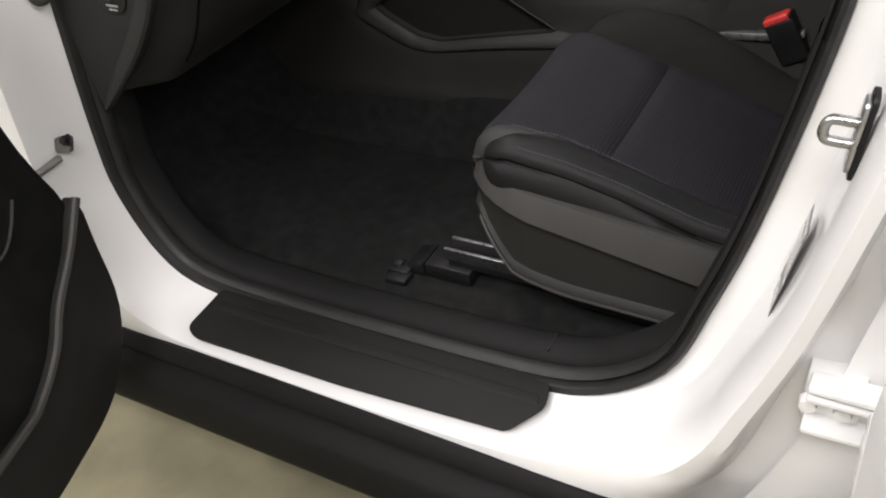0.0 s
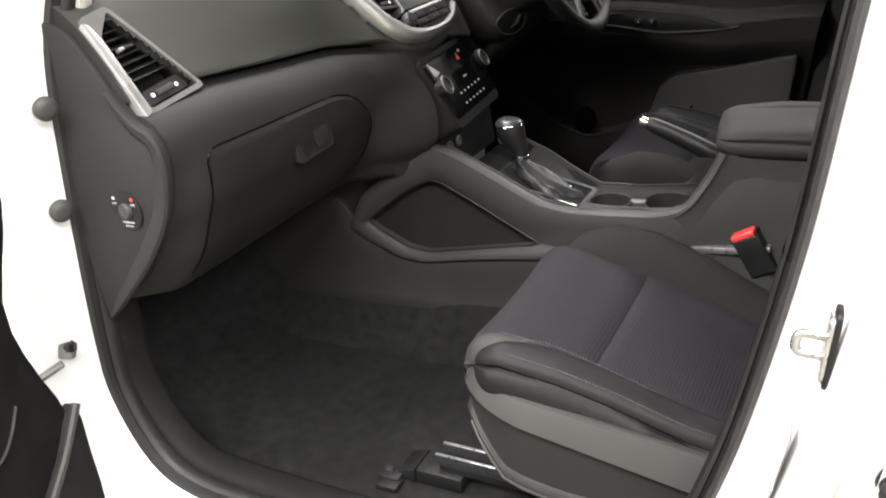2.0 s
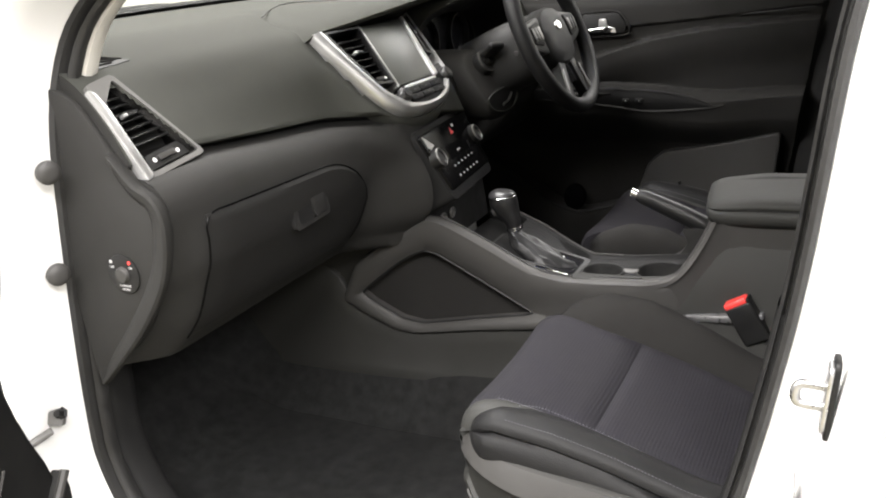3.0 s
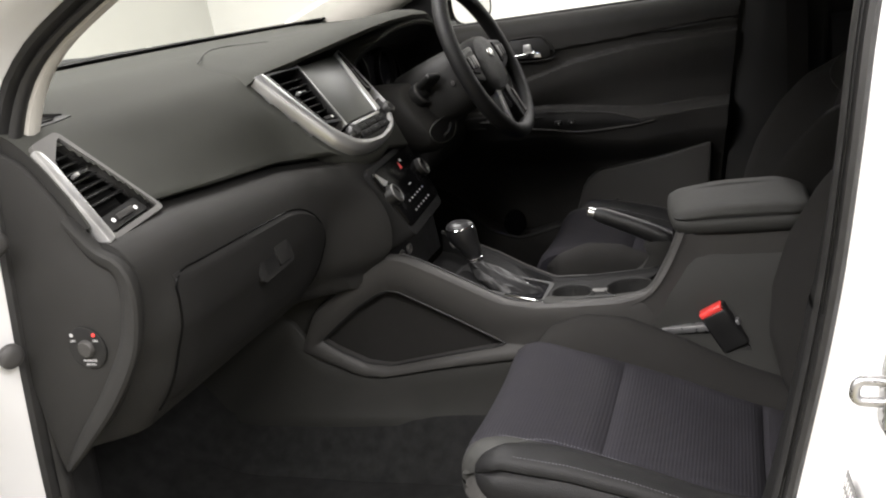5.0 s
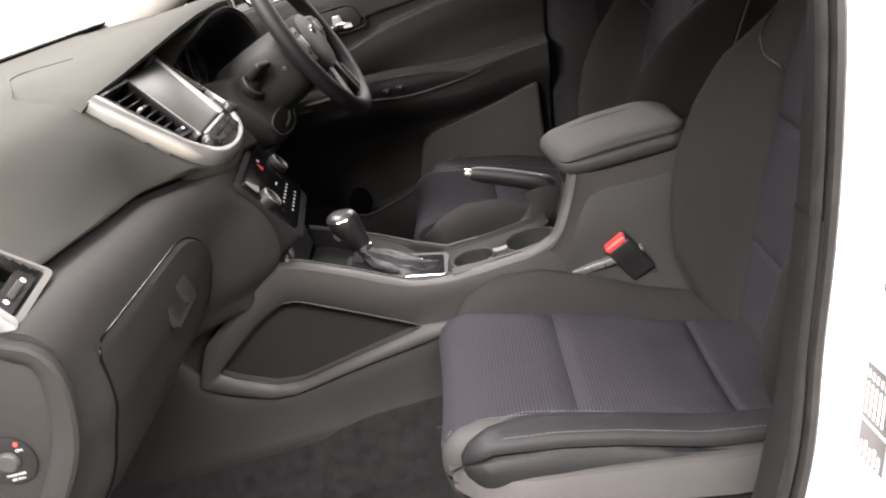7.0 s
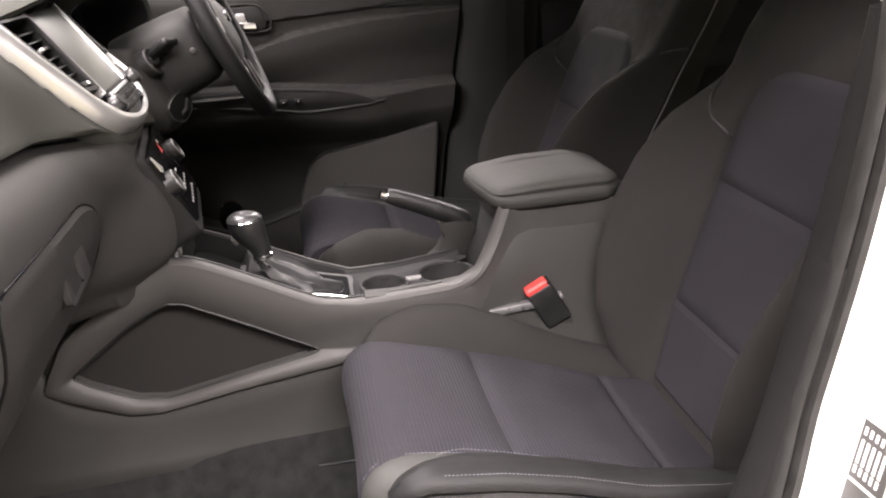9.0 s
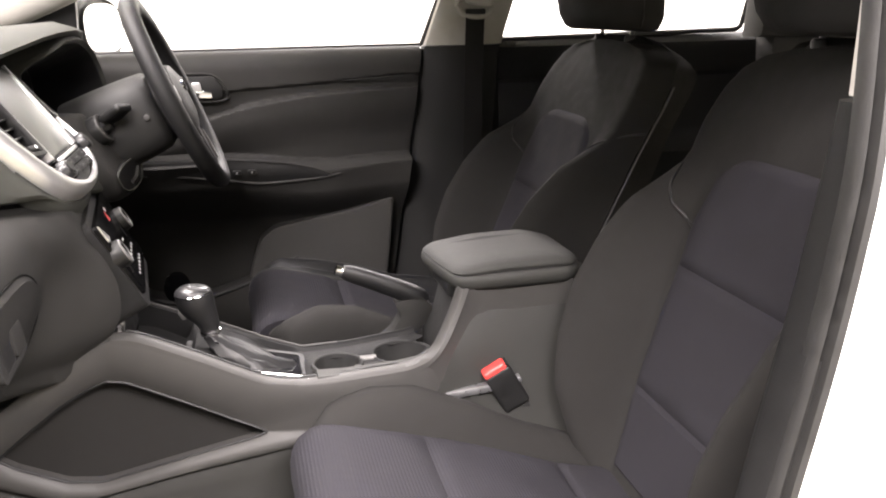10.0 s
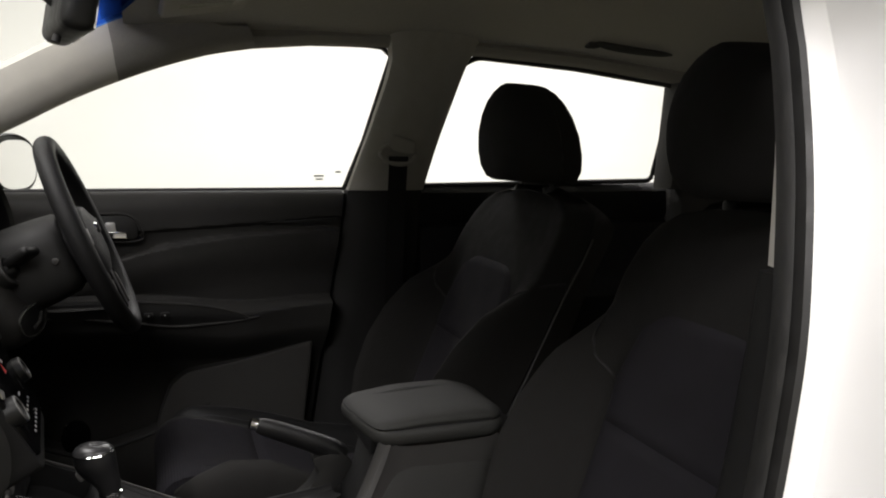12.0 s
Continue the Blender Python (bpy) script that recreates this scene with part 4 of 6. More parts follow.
part("silver_corner", slab([(u, -v) for u, v in ((0.002, 0.004), (0.032, 0.03), (0.012, 0.034), (0.004, 0.03))], mc, 0.002, 0.006), M_SILVER, climate)
for u in (0.016, 0.238):
    kn = part("climate_knob", lathe([(0.0, 0.011), (0.0125, 0.011), (0.0132, 0.0135), (0.0168, 0.0135), (0.0195, 0.012), (0.021, 0.002), (0.021, -0.02)], mc @ pose(u, -0.056, 0.002), 28), M_BLACK, climate, "round black knob with a chrome ring")
    part("knob_ring", lathe([(0.0172, 0.0130), (0.0178, 0.0142), (0.0190, 0.0132), (0.0195, 0.0115)], mc @ pose(u, -0.056, 0.002), 28, caps=False), M_BEZEL, kn)
part("display", slab(rounded(S([(0.075, 0.045), (0.185, 0.045), (0.185, 0.073), (0.075, 0.073)]), 0.004), mc, 0.003, 0.0045), M_PANEL, climate)
part("hazard_triangle", slab(S([(0.134, 0.030), (0.151, 0.030), (0.1425, 0.014)]), mc, 0.003, 0.0048), M_RED, climate, "red hazard triangle")
part("mark", slab(S([(0.158, 0.012), (0.166, 0.012), (0.166, 0.018), (0.158, 0.018)]), mc, 0.003, 0.0048), M_MARK, climate)
for i in range(2):
    for j in range(6):
        part("print_bar", slab(S([(0.070 + j * 0.021, 0.085 + i * 0.022), (0.076 + j * 0.021, 0.085 + i * 0.022), (0.076 + j * 0.021, 0.0885 + i * 0.022), (0.070 + j * 0.021, 0.0885 + i * 0.022)]), mc, 0.003, 0.0048), M_PRINT, climate)
part("print_bar", slab(S([(0.12, 0.062), (0.137, 0.062), (0.137, 0.065), (0.12, 0.065)]), mc, 0.004, 0.0052), M_PRINT, climate)

# instrument hood on the driver's side
def arch(s, w, h, z0=1.03, yc=1.338):
    a = math.pi * s
    ca, sa = math.cos(a), math.sin(a)
    return yc - w * math.copysign(abs(ca) ** 0.7, ca), z0 + h * abs(sa) ** 0.7


rows = []
for s in np.linspace(0, 1, 44):
    y1, z1 = arch(s, 0.272, 0.172)
    y2, z2 = arch(s, 0.264, 0.162)
    up = math.sin(math.pi * s)
    y3, z3 = arch(s, 0.225, 0.12)
    k = smooth(0.08, 0.40, s)
    xf = (0.157 + 0.79 * max(0.0, 1.166 - z1)) * (1 - k) + (0.25 + 0.02 * (1 - up)) * k
    rows.append([(-0.05, y1 + (y1 - 1.338) * 0.10, z1 + 0.004), (xf - 0.12, y1, z1 + 0.003), (xf - 0.04, y1, z1), (xf - 0.007, y1, z1 - 0.002), (xf, (y1 + y2) / 2, (z1 + z2) / 2 - 0.002), (xf - 0.008, y2, z2 - 0.004), (min(xf - 0.02, 0.17), y3, z3), (min(xf - 0.03, 0.12), y3, z3 - 0.005)])
hood = part("instrument_hood", grid([r[:6] for r in rows]), M_DASH, dash, "curved instrument hood")
# inner rows made black to put the shade under the hood
part("hood_lining", grid([r[5:] for r in rows]), M_BLACK, hood, "inner face of the hood, blackened as shade")
bm = slab([(arch(s, 0.2, 0.118)[0], arch(s, 0.2, 0.118)[1]) for s in np.linspace(0, 1, 24)], Matrix(((0, 0, 1, 0), (1, 0, 0, 0), (0, 1, 0, 0), (0, 0, 0, 1))), 0.11, 0.125)
part("instrument_face", bm, M_GLOSS, hood, "black unlit instrument face")
for y in (1.25, 1.425):
    part("gauge_ring", lathe([(0.048, 0.0), (0.052, 0.012), (0.055, 0.012), (0.056, 0.0)], Matrix.Translation((0.126, y, 1.085)) @ pose(0, 0, 0, 0, 90), 32, caps=False), M_BLACK, hood)
# brow that runs from the passenger side over the stack into the hood
rows = []
for y in np.linspace(0.672, 1.60, 52):
    xr = table([0.672, 0.69, 0.8, 0.95, 1.1, 1.2, 1.34, 1.48, 1.56, 1.60], [0.178, 0.194, 0.212, 0.228, 0.243, 0.252, 0.258, 0.250, 0.232, 0.205], y)
    zr = table([0.672, 0.69, 0.8, 0.95, 1.1, 1.2, 1.34, 1.48, 1.56, 1.60], [1.166, 1.170, 1.180, 1.194, 1.207, 1.213, 1.215, 1.207, 1.186, 1.150], y)
    k = smooth(0.66, 0.76, y)
    zr -= 0.012 * (1 - smooth(0.672, 0.70, y))
    e = 1 - smooth(1.48, 1.60, y)
    rows.append([(-0.12, y, 1.2155 - 0.03 * (1 - e)), (0.02, y, 1.2065 + 0.010 * k - 0.02 * (1 - e)), (0.09, y, 1.1965 + 0.015 * k + 0.008 * smooth(1.0, 1.2, y) * e - 0.03 * (1 - e)), (xr - 0.04, y, zr + 0.012 + 0.002 * k), (xr - 0.01, y, zr + 0.005), (xr, y, zr - 0.002), (xr - 0.006, y, zr - 0.010), (xr - 0.05, y, zr - 0.022), (0.08, y, 1.15 - 0.02 * (1 - e))])
part("brow", grid(rows), M_DASH, dash, "grained brow over the centre stack")
# tear line of the passenger airbag cover
arc = spline([(0.098, 0.672, 0), (0.085, 0.70, 0), (0.045, 0.78, 0), (0.012, 0.85, 0), (0.008, 0.905, 0), (0.04, 0.935, 0), (0.075, 0.965, 0)], 30)
part("airbag_line", tube([(p.x, p.y, 1.2168 - 0.074 * (p.x - 0.02) - 0.006 * (1 - smooth(0.66, 0.76, p.y))) for p in arc], 0.0011, 6), M_DARK, dash, "faint tear line of the airbag cover")
# knee panel, column, ignition lock and stalks
part("knee_panel", prism(rounded([(0.0, 0.80), (0.20, 0.80), (0.265, 0.86), (0.262, 0.95), (0.245, 1.03), (0.0, 1.03)], 0.03), "y", 1.10, 1.66, 0.015), M_LOWER, dash, "dark lower driver's panel")
column = thing("steering_column", "black plastic steering column with stalks and key barrel", "steering column")
mw = basis((0.432, 1.312, 1.088), (0, 1, 0), (-0.38, 0, 0.925))
rows = []
for d, w, h in ((-0.034, 0.080, 0.050), (-0.038, 0.098, 0.066), (-0.050, 0.108, 0.074), (-0.09, 0.112, 0.078), (-0.14, 0.110, 0.080), (-0.20, 0.10, 0.08)):
    rows.append([mw @ Vector((w * math.copysign(abs(math.cos(a)) ** 0.6, math.cos(a)), h * math.copysign(abs(math.sin(a)) ** 0.6, math.sin(a)) - 0.01, d)) for a in np.linspace(0, 6.2832, 28, endpoint=False)])
part("shroud", grid(rows, closed_u=True, caps=True), M_DARK, column, "dark grey column shroud")
part("screw_cap", lathe([(0.0, 0.002), (0.005, 0.0015), (0.006, 0.0)], mw @ pose(-0.1125, -0.010, -0.058, 0, -90, 0), 12), M_GREY, column)
pts = [mw @ Vector(q) for q in ((0.09, 0.03, -0.07), (0.105, 0.034, -0.067), (0.135, 0.040, -0.062), (0.165, 0.046, -0.056))]
st = part("stalk", tube(pts, [0.008, 0.0085, 0.011, 0.009], 12), M_BLACK, column, "black control stalk")
part("stalk_tip", tube([pts[2], pts[2].lerp(pts[3], 0.5), pts[3]], [0.0125, 0.0135, 0.0105], 12), M_BLACK, st)
mb = basis((0.299, 1.200, 1.038), (0.22, 1, 0), (-0.5, 0, 0.86))
lock = part("key_barrel", lathe([(0.0, 0.004), (0.013, 0.006), (0.016, 0.012), (0.026, 0.010), (0.028, 0.0), (0.03, -0.04)], mb, 26), M_BLACK, column, "black key barrel with a bright ring")
part("barrel_ring", lathe([(0.0225, 0.0115), (0.0230, 0.0135), (0.0265, 0.0125), (0.0275, 0.0095)], mb, 26, caps=False), M_GREY, lock)
part("key_blade", lathe([(0.011, 0.0), (0.012, 0.02), (0.010, 0.026), (0.0, 0.027)], mb, 16), M_BLACK, lock)
part("key_head", box(-0.008, 0.008, -0.020, 0.020, 0.022, 0.074, 0.007, 3, m=mb @ pose(0, 0.006, 0, -14, 0, 75)), M_BLACK, lock, "black key head")

def lobe_face(y, z):
    """The key panel leans back above and rolls under below."""
    return 0.338 + 0.30 * (y - 1.185) - 0.65 * max(0.0, z - 0.96) - 13.0 * max(0.0, 0.945 - z) ** 2


shell_rows = []
for d, k in ((0.0, 0.15), (0.0, 0.5), (0.0, 0.8), (-0.001, 0.92), (-0.006, 0.98), (-0.03, 1.0), (-0.14, 1.02)):
    row = []
    for a in np.linspace(0, 6.2832, 48, endpoint=False):
        y = 1.203 + 0.062 * k * math.copysign(abs(math.cos(a)) ** 0.75, math.cos(a))
        z = 0.985 + (0.080 if math.sin(a) < 0 else 0.085) * k * math.copysign(abs(math.sin(a)) ** 0.75, math.sin(a))
        row.append((lobe_face(y, z) + d, y, z))
    shell_rows.append(row)
lower = part("lock_panel", grid(shell_rows, closed_u=True, caps=True), M_FAR, column, "dark grey panel round the key barrel")
recess_line = rounded([(-0.055, 0.006), (-0.02, 0.022), (0.035, 0.028), (0.056, 0.016), (0.044, -0.018), (0.004, -0.030), (-0.038, -0.022)], 0.016)
mr = basis((lobe_face(1.197, 0.955), 1.197, 0.955), (0.30, 1, 0), (-0.1, 0, 0.95))
part("release_recess", slab(recess_line, mr, -0.012, 0.0018, 0.001), M_BLACK, lower, "dark recess of the column release")
part("recess_rim", tube([mr @ Vector((x, y, 0.001)) for x, y in recess_line], 0.002, 6, closed=True), M_DASH, lower)
part("release_pull", tube([mr @ Vector(q) for q in ((-0.004, -0.014, 0.003), (0.014, -0.008, 0.005), (0.032, 0.008, 0.003))], 0.0035, 8), M_LOWER, lower)

# steering wheel
wheel = thing("steering_wheel", "black leather rimmed steering wheel with silver accents", "steering wheel")
rim = [mw @ Vector((0.183 * math.cos(a), 0.183 * math.sin(a), 0)) for a in np.linspace(0, 6.2832, 72, endpoint=False)]
part("rim", tube(rim, 0.0180, 16, closed=True, up=tuple(mw.to_3x3() @ Vector((0, 0, 1)))), M_LEATHER, wheel, "smooth black leather rim")
rows = []
for w, k in ((-0.018, 0.9), (-0.006, 1.0), (0.012, 0.98), (0.024, 0.88), (0.031, 0.6), (0.033, 0.2)):
    rows.append([mw @ Vector((0.088 * k * (1 - 0.10 * math.sin(a)) * math.copysign(abs(math.cos(a)) ** 0.7, math.cos(a)), (0.062 if math.sin(a) > 0 else 0.084) * k * math.copysign(abs(math.sin(a)) ** 0.75, math.sin(a)), w - 0.015)) for a in np.linspace(0, 6.2832, 36, endpoint=False)])
hub = part("hub", grid(rows, closed_u=True, caps=True), M_DARK, wheel, "black padded airbag hub")
part("badge", lathe([(0.0, 0.003), (0.012, 0.003), (0.014, 0.001), (0.0145, -0.002)], mw @ pose(0, 0.010, 0.018) @ Matrix.Diagonal((1.25, 0.8, 1, 1)), 26), M_CHROME, hub, "plain oval chrome badge")
for sgn in (-1, 1):
    bm = slab(rounded([(sgn * u, v) for u, v in ((0.065, 0.045), (0.15, 0.034), (0.178, 0.030), (0.178, -0.016), (0.14, -0.030), (0.07, -0.045))][::sgn], 0.010), mw, -0.022, 0.004, 0.005)
    sp = part("spoke", bm, M_BLACK, wheel, "black spoke with buttons")
    part("spoke_trim", slab(rounded([(sgn * u, v) for u, v in ((0.085, 0.034), (0.150, 0.026), (0.160, 0.010), (0.145, -0.014), (0.095, -0.024))][::sgn], 0.010), mw, 0.0, 0.0085, 0.003), M_DOOR, sp, "button pod")
    for j in range(3):
        part("spoke_button", slab(rounded([(sgn * u, v) for u, v in ((0.094 + 0.019 * j, 0.022), (0.110 + 0.019 * j, 0.020), (0.108 + 0.019 * j, -0.008), (0.096 + 0.017 * j, -0.010))][::sgn], 0.004), mw, 0.006, 0.0115, 0.0015), M_BLACK if j else M_BEZEL, sp)
    low = part("lower_spoke", slab(rounded([(sgn * u, v) for u, v in ((0.018, -0.07), (0.052, -0.06), (0.078, -0.160), (0.048, -0.178))][::sgn], 0.008), mw, -0.022, 0.004, 0.004), M_BLACK, wheel)
    part("lower_trim", slab(rounded([(sgn * u, v) for u, v in ((0.050, -0.085), (0.060, -0.090), (0.080, -0.155), (0.066, -0.165))][::sgn], 0.004), mw, 0.002, 0.008, 0.002), M_BEZEL, low, "satin silver spoke trim")
part("lower_panel", slab(rounded([(-0.045, -0.075), (0.045, -0.075), (0.035, -0.125), (-0.035, -0.125)], 0.012), mw, -0.02, 0.0, 0.004), M_GLOSS, wheel, "gloss black panel below the hub")


# ---------------------------------------------------------------- centre console
console = thing("centre_console", "dark grey plastic centre console with lever, cup holders and armrest", "console")
TOP = [(0.342, 0.797), (0.38, 0.789), (0.46, 0.75), (0.557, 0.70), (0.615, 0.690), (0.72, 0.694), (0.795, 0.700), (0.820, 0.710), (0.838, 0.733), (0.858, 0.768), (0.874, 0.803)]


def narrow(x):
    """How far the console's side draws in beside the seat."""
    return 0.066 * smooth(0.76, 0.93, x)


def even(line, steps=8, rounds=3):
    """A closed line split evenly between its corners, then softened."""
    p = [Vector(a).lerp(Vector(b), k / steps) for a, b in zip(line, line[1:] + line[:1]) for k in range(steps)]
    for _ in range(rounds):
        p = [p[i - 1] * 0.25 + p[i] * 0.5 + p[(i + 1) % len(p)] * 0.25 for i in range(len(p))]
    return [(q.x, q.y) for q in p]


outer = even([(0.118, 0.604), (0.162, 0.688), (0.235, 0.739), (0.308, 0.780), (0.342, 0.7960), (0.385, 0.786), (0.46, 0.750), (0.557, 0.7005), (0.62, 0.690), (0.82, 0.697), (0.86, 0.60), (0.60, 0.588), (0.42, 0.565), (0.29, 0.543), (0.240, 0.5465), (0.165, 0.580)], rounds=2)
inner = even([(0.165, 0.622), (0.210, 0.657), (0.262, 0.695), (0.302, 0.717), (0.326, 0.726), (0.352, 0.722), (0.40, 0.697), (0.45, 0.670), (0.50, 0.642), (0.540, 0.6200), (0.550, 0.613), (0.53, 0.607), (0.43, 0.589), (0.305, 0.5650), (0.255, 0.572), (0.190, 0.604)], rounds=1)
between = lambda k: [(a[0] + (b[0] - a[0]) * k, a[1] + (b[1] - a[1]) * k) for a, b in zip(outer, inner)]
rows = []
for line, d in ((outer, 0.140), (outer, 0.1535), (between(0.04), 0.1575), (between(0.12), 0.159), (between(0.4), 0.159), (between(0.65), 0.156), (between(0.88), 0.150), (inner, 0.145), (inner, 0.128)):
    rows.append([(x, 0.925 - d + narrow(x), z) for x, z in line])
part("side_frame", grid(rows, closed_u=True), M_GREY, console, "mid grey frame round a side pocket")
part("side_pocket", prism(inner, "y", 0.795, 0.807), M_CLOTH, console, "black lined side pocket")
part("pocket_rim", tube([(x, 0.7785, z) for x, z in inner], 0.0022, 6, closed=True), M_BLACK, console)
part("front_wing", prism([(-0.42, 0.45), (-0.42, 0.74), (0.20, 0.80), (0.335, 0.792), (0.125, 0.604), (0.15, 0.58), (0.15, 0.47)], "y", 0.787, 0.80, 0.003), M_VALANCE, console, "dark panel beside the footwell")
part("wing_joint", box(0.068, 0.071, 0.7855, 0.79, 0.56, 0.72), M_BLACK, console)
# lower sides and body
for s in (-1,):
    rows = []
    for x in np.linspace(-0.42, 1.16, 40):
        zt = table([-0.42, 0.10, 0.125, 0.2, 0.29, 0.42, 0.585, 0.62, 0.66, 0.82, 0.842, 0.858, 0.892, 1.16], [0.68, 0.68, 0.60, 0.56, 0.552, 0.57, 0.60, 0.695, 0.692, 0.696, 0.708, 0.735, 0.79, 0.79], x)
        w = table([-0.42, 0.1, 0.6], [0.14, 0.150, 0.150], x) - narrow(x)
        w2 = 0.165 + 0.01 * smooth(0.5, 0.1, x)
        rows.append([(x, 0.925 + s * (w - 0.03), zt + 0.002), (x, 0.925 + s * (w - 0.006), zt), (x, 0.925 + s * w, zt - 0.008), (x, 0.925 + s * (w + (w2 - w) * 0.3), zt * 0.65 + 0.46 * 0.35), (x, 0.925 + s * (w + (w2 - w) * 0.7), zt * 0.3 + 0.46 * 0.7), (x, 0.925 + s * (w2 + 0.004), 0.468), (x, 0.925 + s * (w2 + 0.012), 0.45), (x, 0.925 + s * w2, 0.40)])
    part("side_panel", grid(rows), M_VALANCE, console, "dark grey lower side panel")
# top deck between the near rail and the lower edge on the driver's side
def far_edge(x):
    return table([0.34, 0.48, 0.56, 0.62, 0.70, 0.80, 0.86], [1.085, 1.055, 1.0, 0.962, 0.96, 0.97, 0.98], x), table([0.34, 0.48, 0.56, 0.62, 0.70, 0.80, 0.86], [0.748, 0.700, 0.683, 0.674, 0.676, 0.682, 0.69], x)


CUPS = ((0.671, 0.851, 0.036), (0.781, 0.868, 0.045))


def deck_depth(x):
    return 0.030 + 0.065 * (1 - smooth(0.42, 0.45, x)) - 0.018 * smooth(0.60, 0.63, x)


rail_rows, deck_rows, side_rows, edge_line = [], [], [], []
for p in spline([(x, 0, z) for x, z in TOP], 124):
    fy, fz = far_edge(p.x)
    lo = p.z - deck_depth(p.x)
    a, up = narrow(p.x), smooth(0.79, 0.84, p.x)
    rail_rows.append([(p.x + dx * up, yy + a, p.z + dz * (1 - up)) for dx, yy, dz in ((0.012, 0.766, -0.012), (0.004, 0.7665, -0.003), (0.0, 0.771, 0.001), (-0.002, 0.786, 0.002), (0.0, 0.795, -0.0005), (0.008, 0.799, -0.008), (0.016, 0.803, lo - 0.004 - p.z))])
    if p.x > 0.825:
        continue
    row = [(p.x, 0.800 + a, lo + 0.004)]
    for u in np.linspace(0, 1, 30):
        row.append((p.x, 0.803 + a + (fy - 0.010 - 0.803 - a) * u, lo + (min(lo, fz - 0.006) - lo) * smooth(0.4, 1.0, u)))
    row += [(p.x, fy - 0.006, fz - 0.003), (p.x, fy, fz)]
    deck_rows.append(row)
    side_rows.append([(p.x, fy - 0.003, fz + 0.001), (p.x, fy, fz + 0.002), (p.x, fy + 0.004, fz - 0.002), (p.x, fy + 0.012, fz - 0.03), (p.x, 1.06, 0.56), (p.x, 1.09, 0.46), (p.x, 1.09, 0.40)])
    edge_line.append((p.x, fy - 0.001, fz + 0.001))
part("near_rail", grid(rail_rows), M_GREY, console, "grey raised rail along the deck")
bm = grid(deck_rows)
bmesh.ops.delete(bm, geom=[f for f in bm.faces if any(math.hypot(f.calc_center_median().x - cx, f.calc_center_median().y - cy) < r for cx, cy, r in CUPS)], context="FACES")
part("deck", bm, M_DOOR, console, "dark plastic top deck")
part("far_side_panel", grid(side_rows), M_DARK, console)
part("deck_piping", tube([(p[3][0], 0.7945, p[3][2] - 0.0005) for p in rail_rows[4:-34]], 0.0016, 6), M_BLACK, console)
part("far_piping", tube(edge_line[:74], 0.0018, 6), M_GREY, console, "thin bright edge strip")
# storage bay ahead of the lever
part("storage_bay", prism([(0.30, 0.80), (0.338, 0.80), (0.345, 0.72), (0.30, 0.72)], "y", 0.80, 1.06, 0.003), M_BLACK, console, "black back wall of the open storage bay")
for y in (0.845, 0.885):
    part("socket", lathe([(0.0, -0.004), (0.008, -0.004), (0.010, 0.004), (0.012, 0.0)], basis((0.342, y, 0.775), (0, 1, 0), (0.1, 0, 1)), 18), M_BEZEL, console)
part("bay_rail", tube([(0.36, 0.815, 0.772), (0.45, 0.815, 0.732)], 0.003, 8), M_GREY, console)
# gear lever
mg = basis((0.528, 0.886, 0.6885), (0.97, 0, -0.235), (0, 1, 0))
lever = part("gear_lever", ring(rounded([(-0.10, -0.052), (0.095, -0.052), (0.095, 0.052), (-0.10, 0.052)], 0.012), rounded([(-0.085, -0.042), (0.086, -0.042), (0.086, 0.042), (-0.085, 0.042)], 0.008), mg, -0.006, 0.005), M_BLACK, console, "gear lever with leather boot and silver topped knob")
part("base_plate", slab(rounded([(-0.088, -0.044), (0.088, -0.044), (0.088, 0.044), (-0.088, 0.044)], 0.008), mg, -0.006, 0.001), M_GLOSS, lever)
part("chrome_edge", slab(rounded([(0.012, -0.066), (0.102, -0.062), (0.102, -0.049), (0.012, -0.054)], 0.004), mg, -0.004, 0.0095, 0.002), M_CHROME, lever, "bright chrome edge strip")
for j in range(4):
    part("print_bar", slab([(-0.03 + j * 0.022, 0.026), (-0.022 + j * 0.022, 0.026), (-0.022 + j * 0.022, 0.034), (-0.03 + j * 0.022, 0.034)], mg, 0.0, 0.002), M_MARK, lever)
rows = []
for i, (cx, cz, rx, ry) in enumerate([(0.536, 0.684, 0.074, 0.032), (0.532, 0.697, 0.068, 0.030), (0.514, 0.709, 0.045, 0.027), (0.494, 0.722, 0.027, 0.024), (0.480, 0.733, 0.017, 0.017), (0.4755, 0.741, 0.0135, 0.0135)]):
    m = basis((cx, 0.887 if i < 3 else 0.893, cz), (0.95, 0, -0.28) if i < 4 else (0.98, 0, -0.05), (0, 1, 0))
    rows.append([m @ Vector((rx * math.cos(a) * (1 + 0.07 * math.sin(3 * a + i)), ry * math.sin(a) * (1 + 0.12 * math.cos(4 * a + 1.3 * i)), 0.0055 * math.sin(5 * a + 1.4 * i) if i < 4 else 0)) for a in np.linspace(0, 6.2832, 32, endpoint=False)])
part("boot", grid([[tuple(q) for q in r] for r in rows], closed_u=True, caps=True), M_GRIP, lever, "soft black leather boot", 80)
mk = basis((0.474, 0.900, 0.742), (0.985, 0, 0.17), (0, 1, 0))
part("lever_ring", lathe([(0.0145, -0.004), (0.0172, -0.002), (0.0172, 0.003), (0.0145, 0.005)], mk, 20), M_CHROME, lever)
rows = []
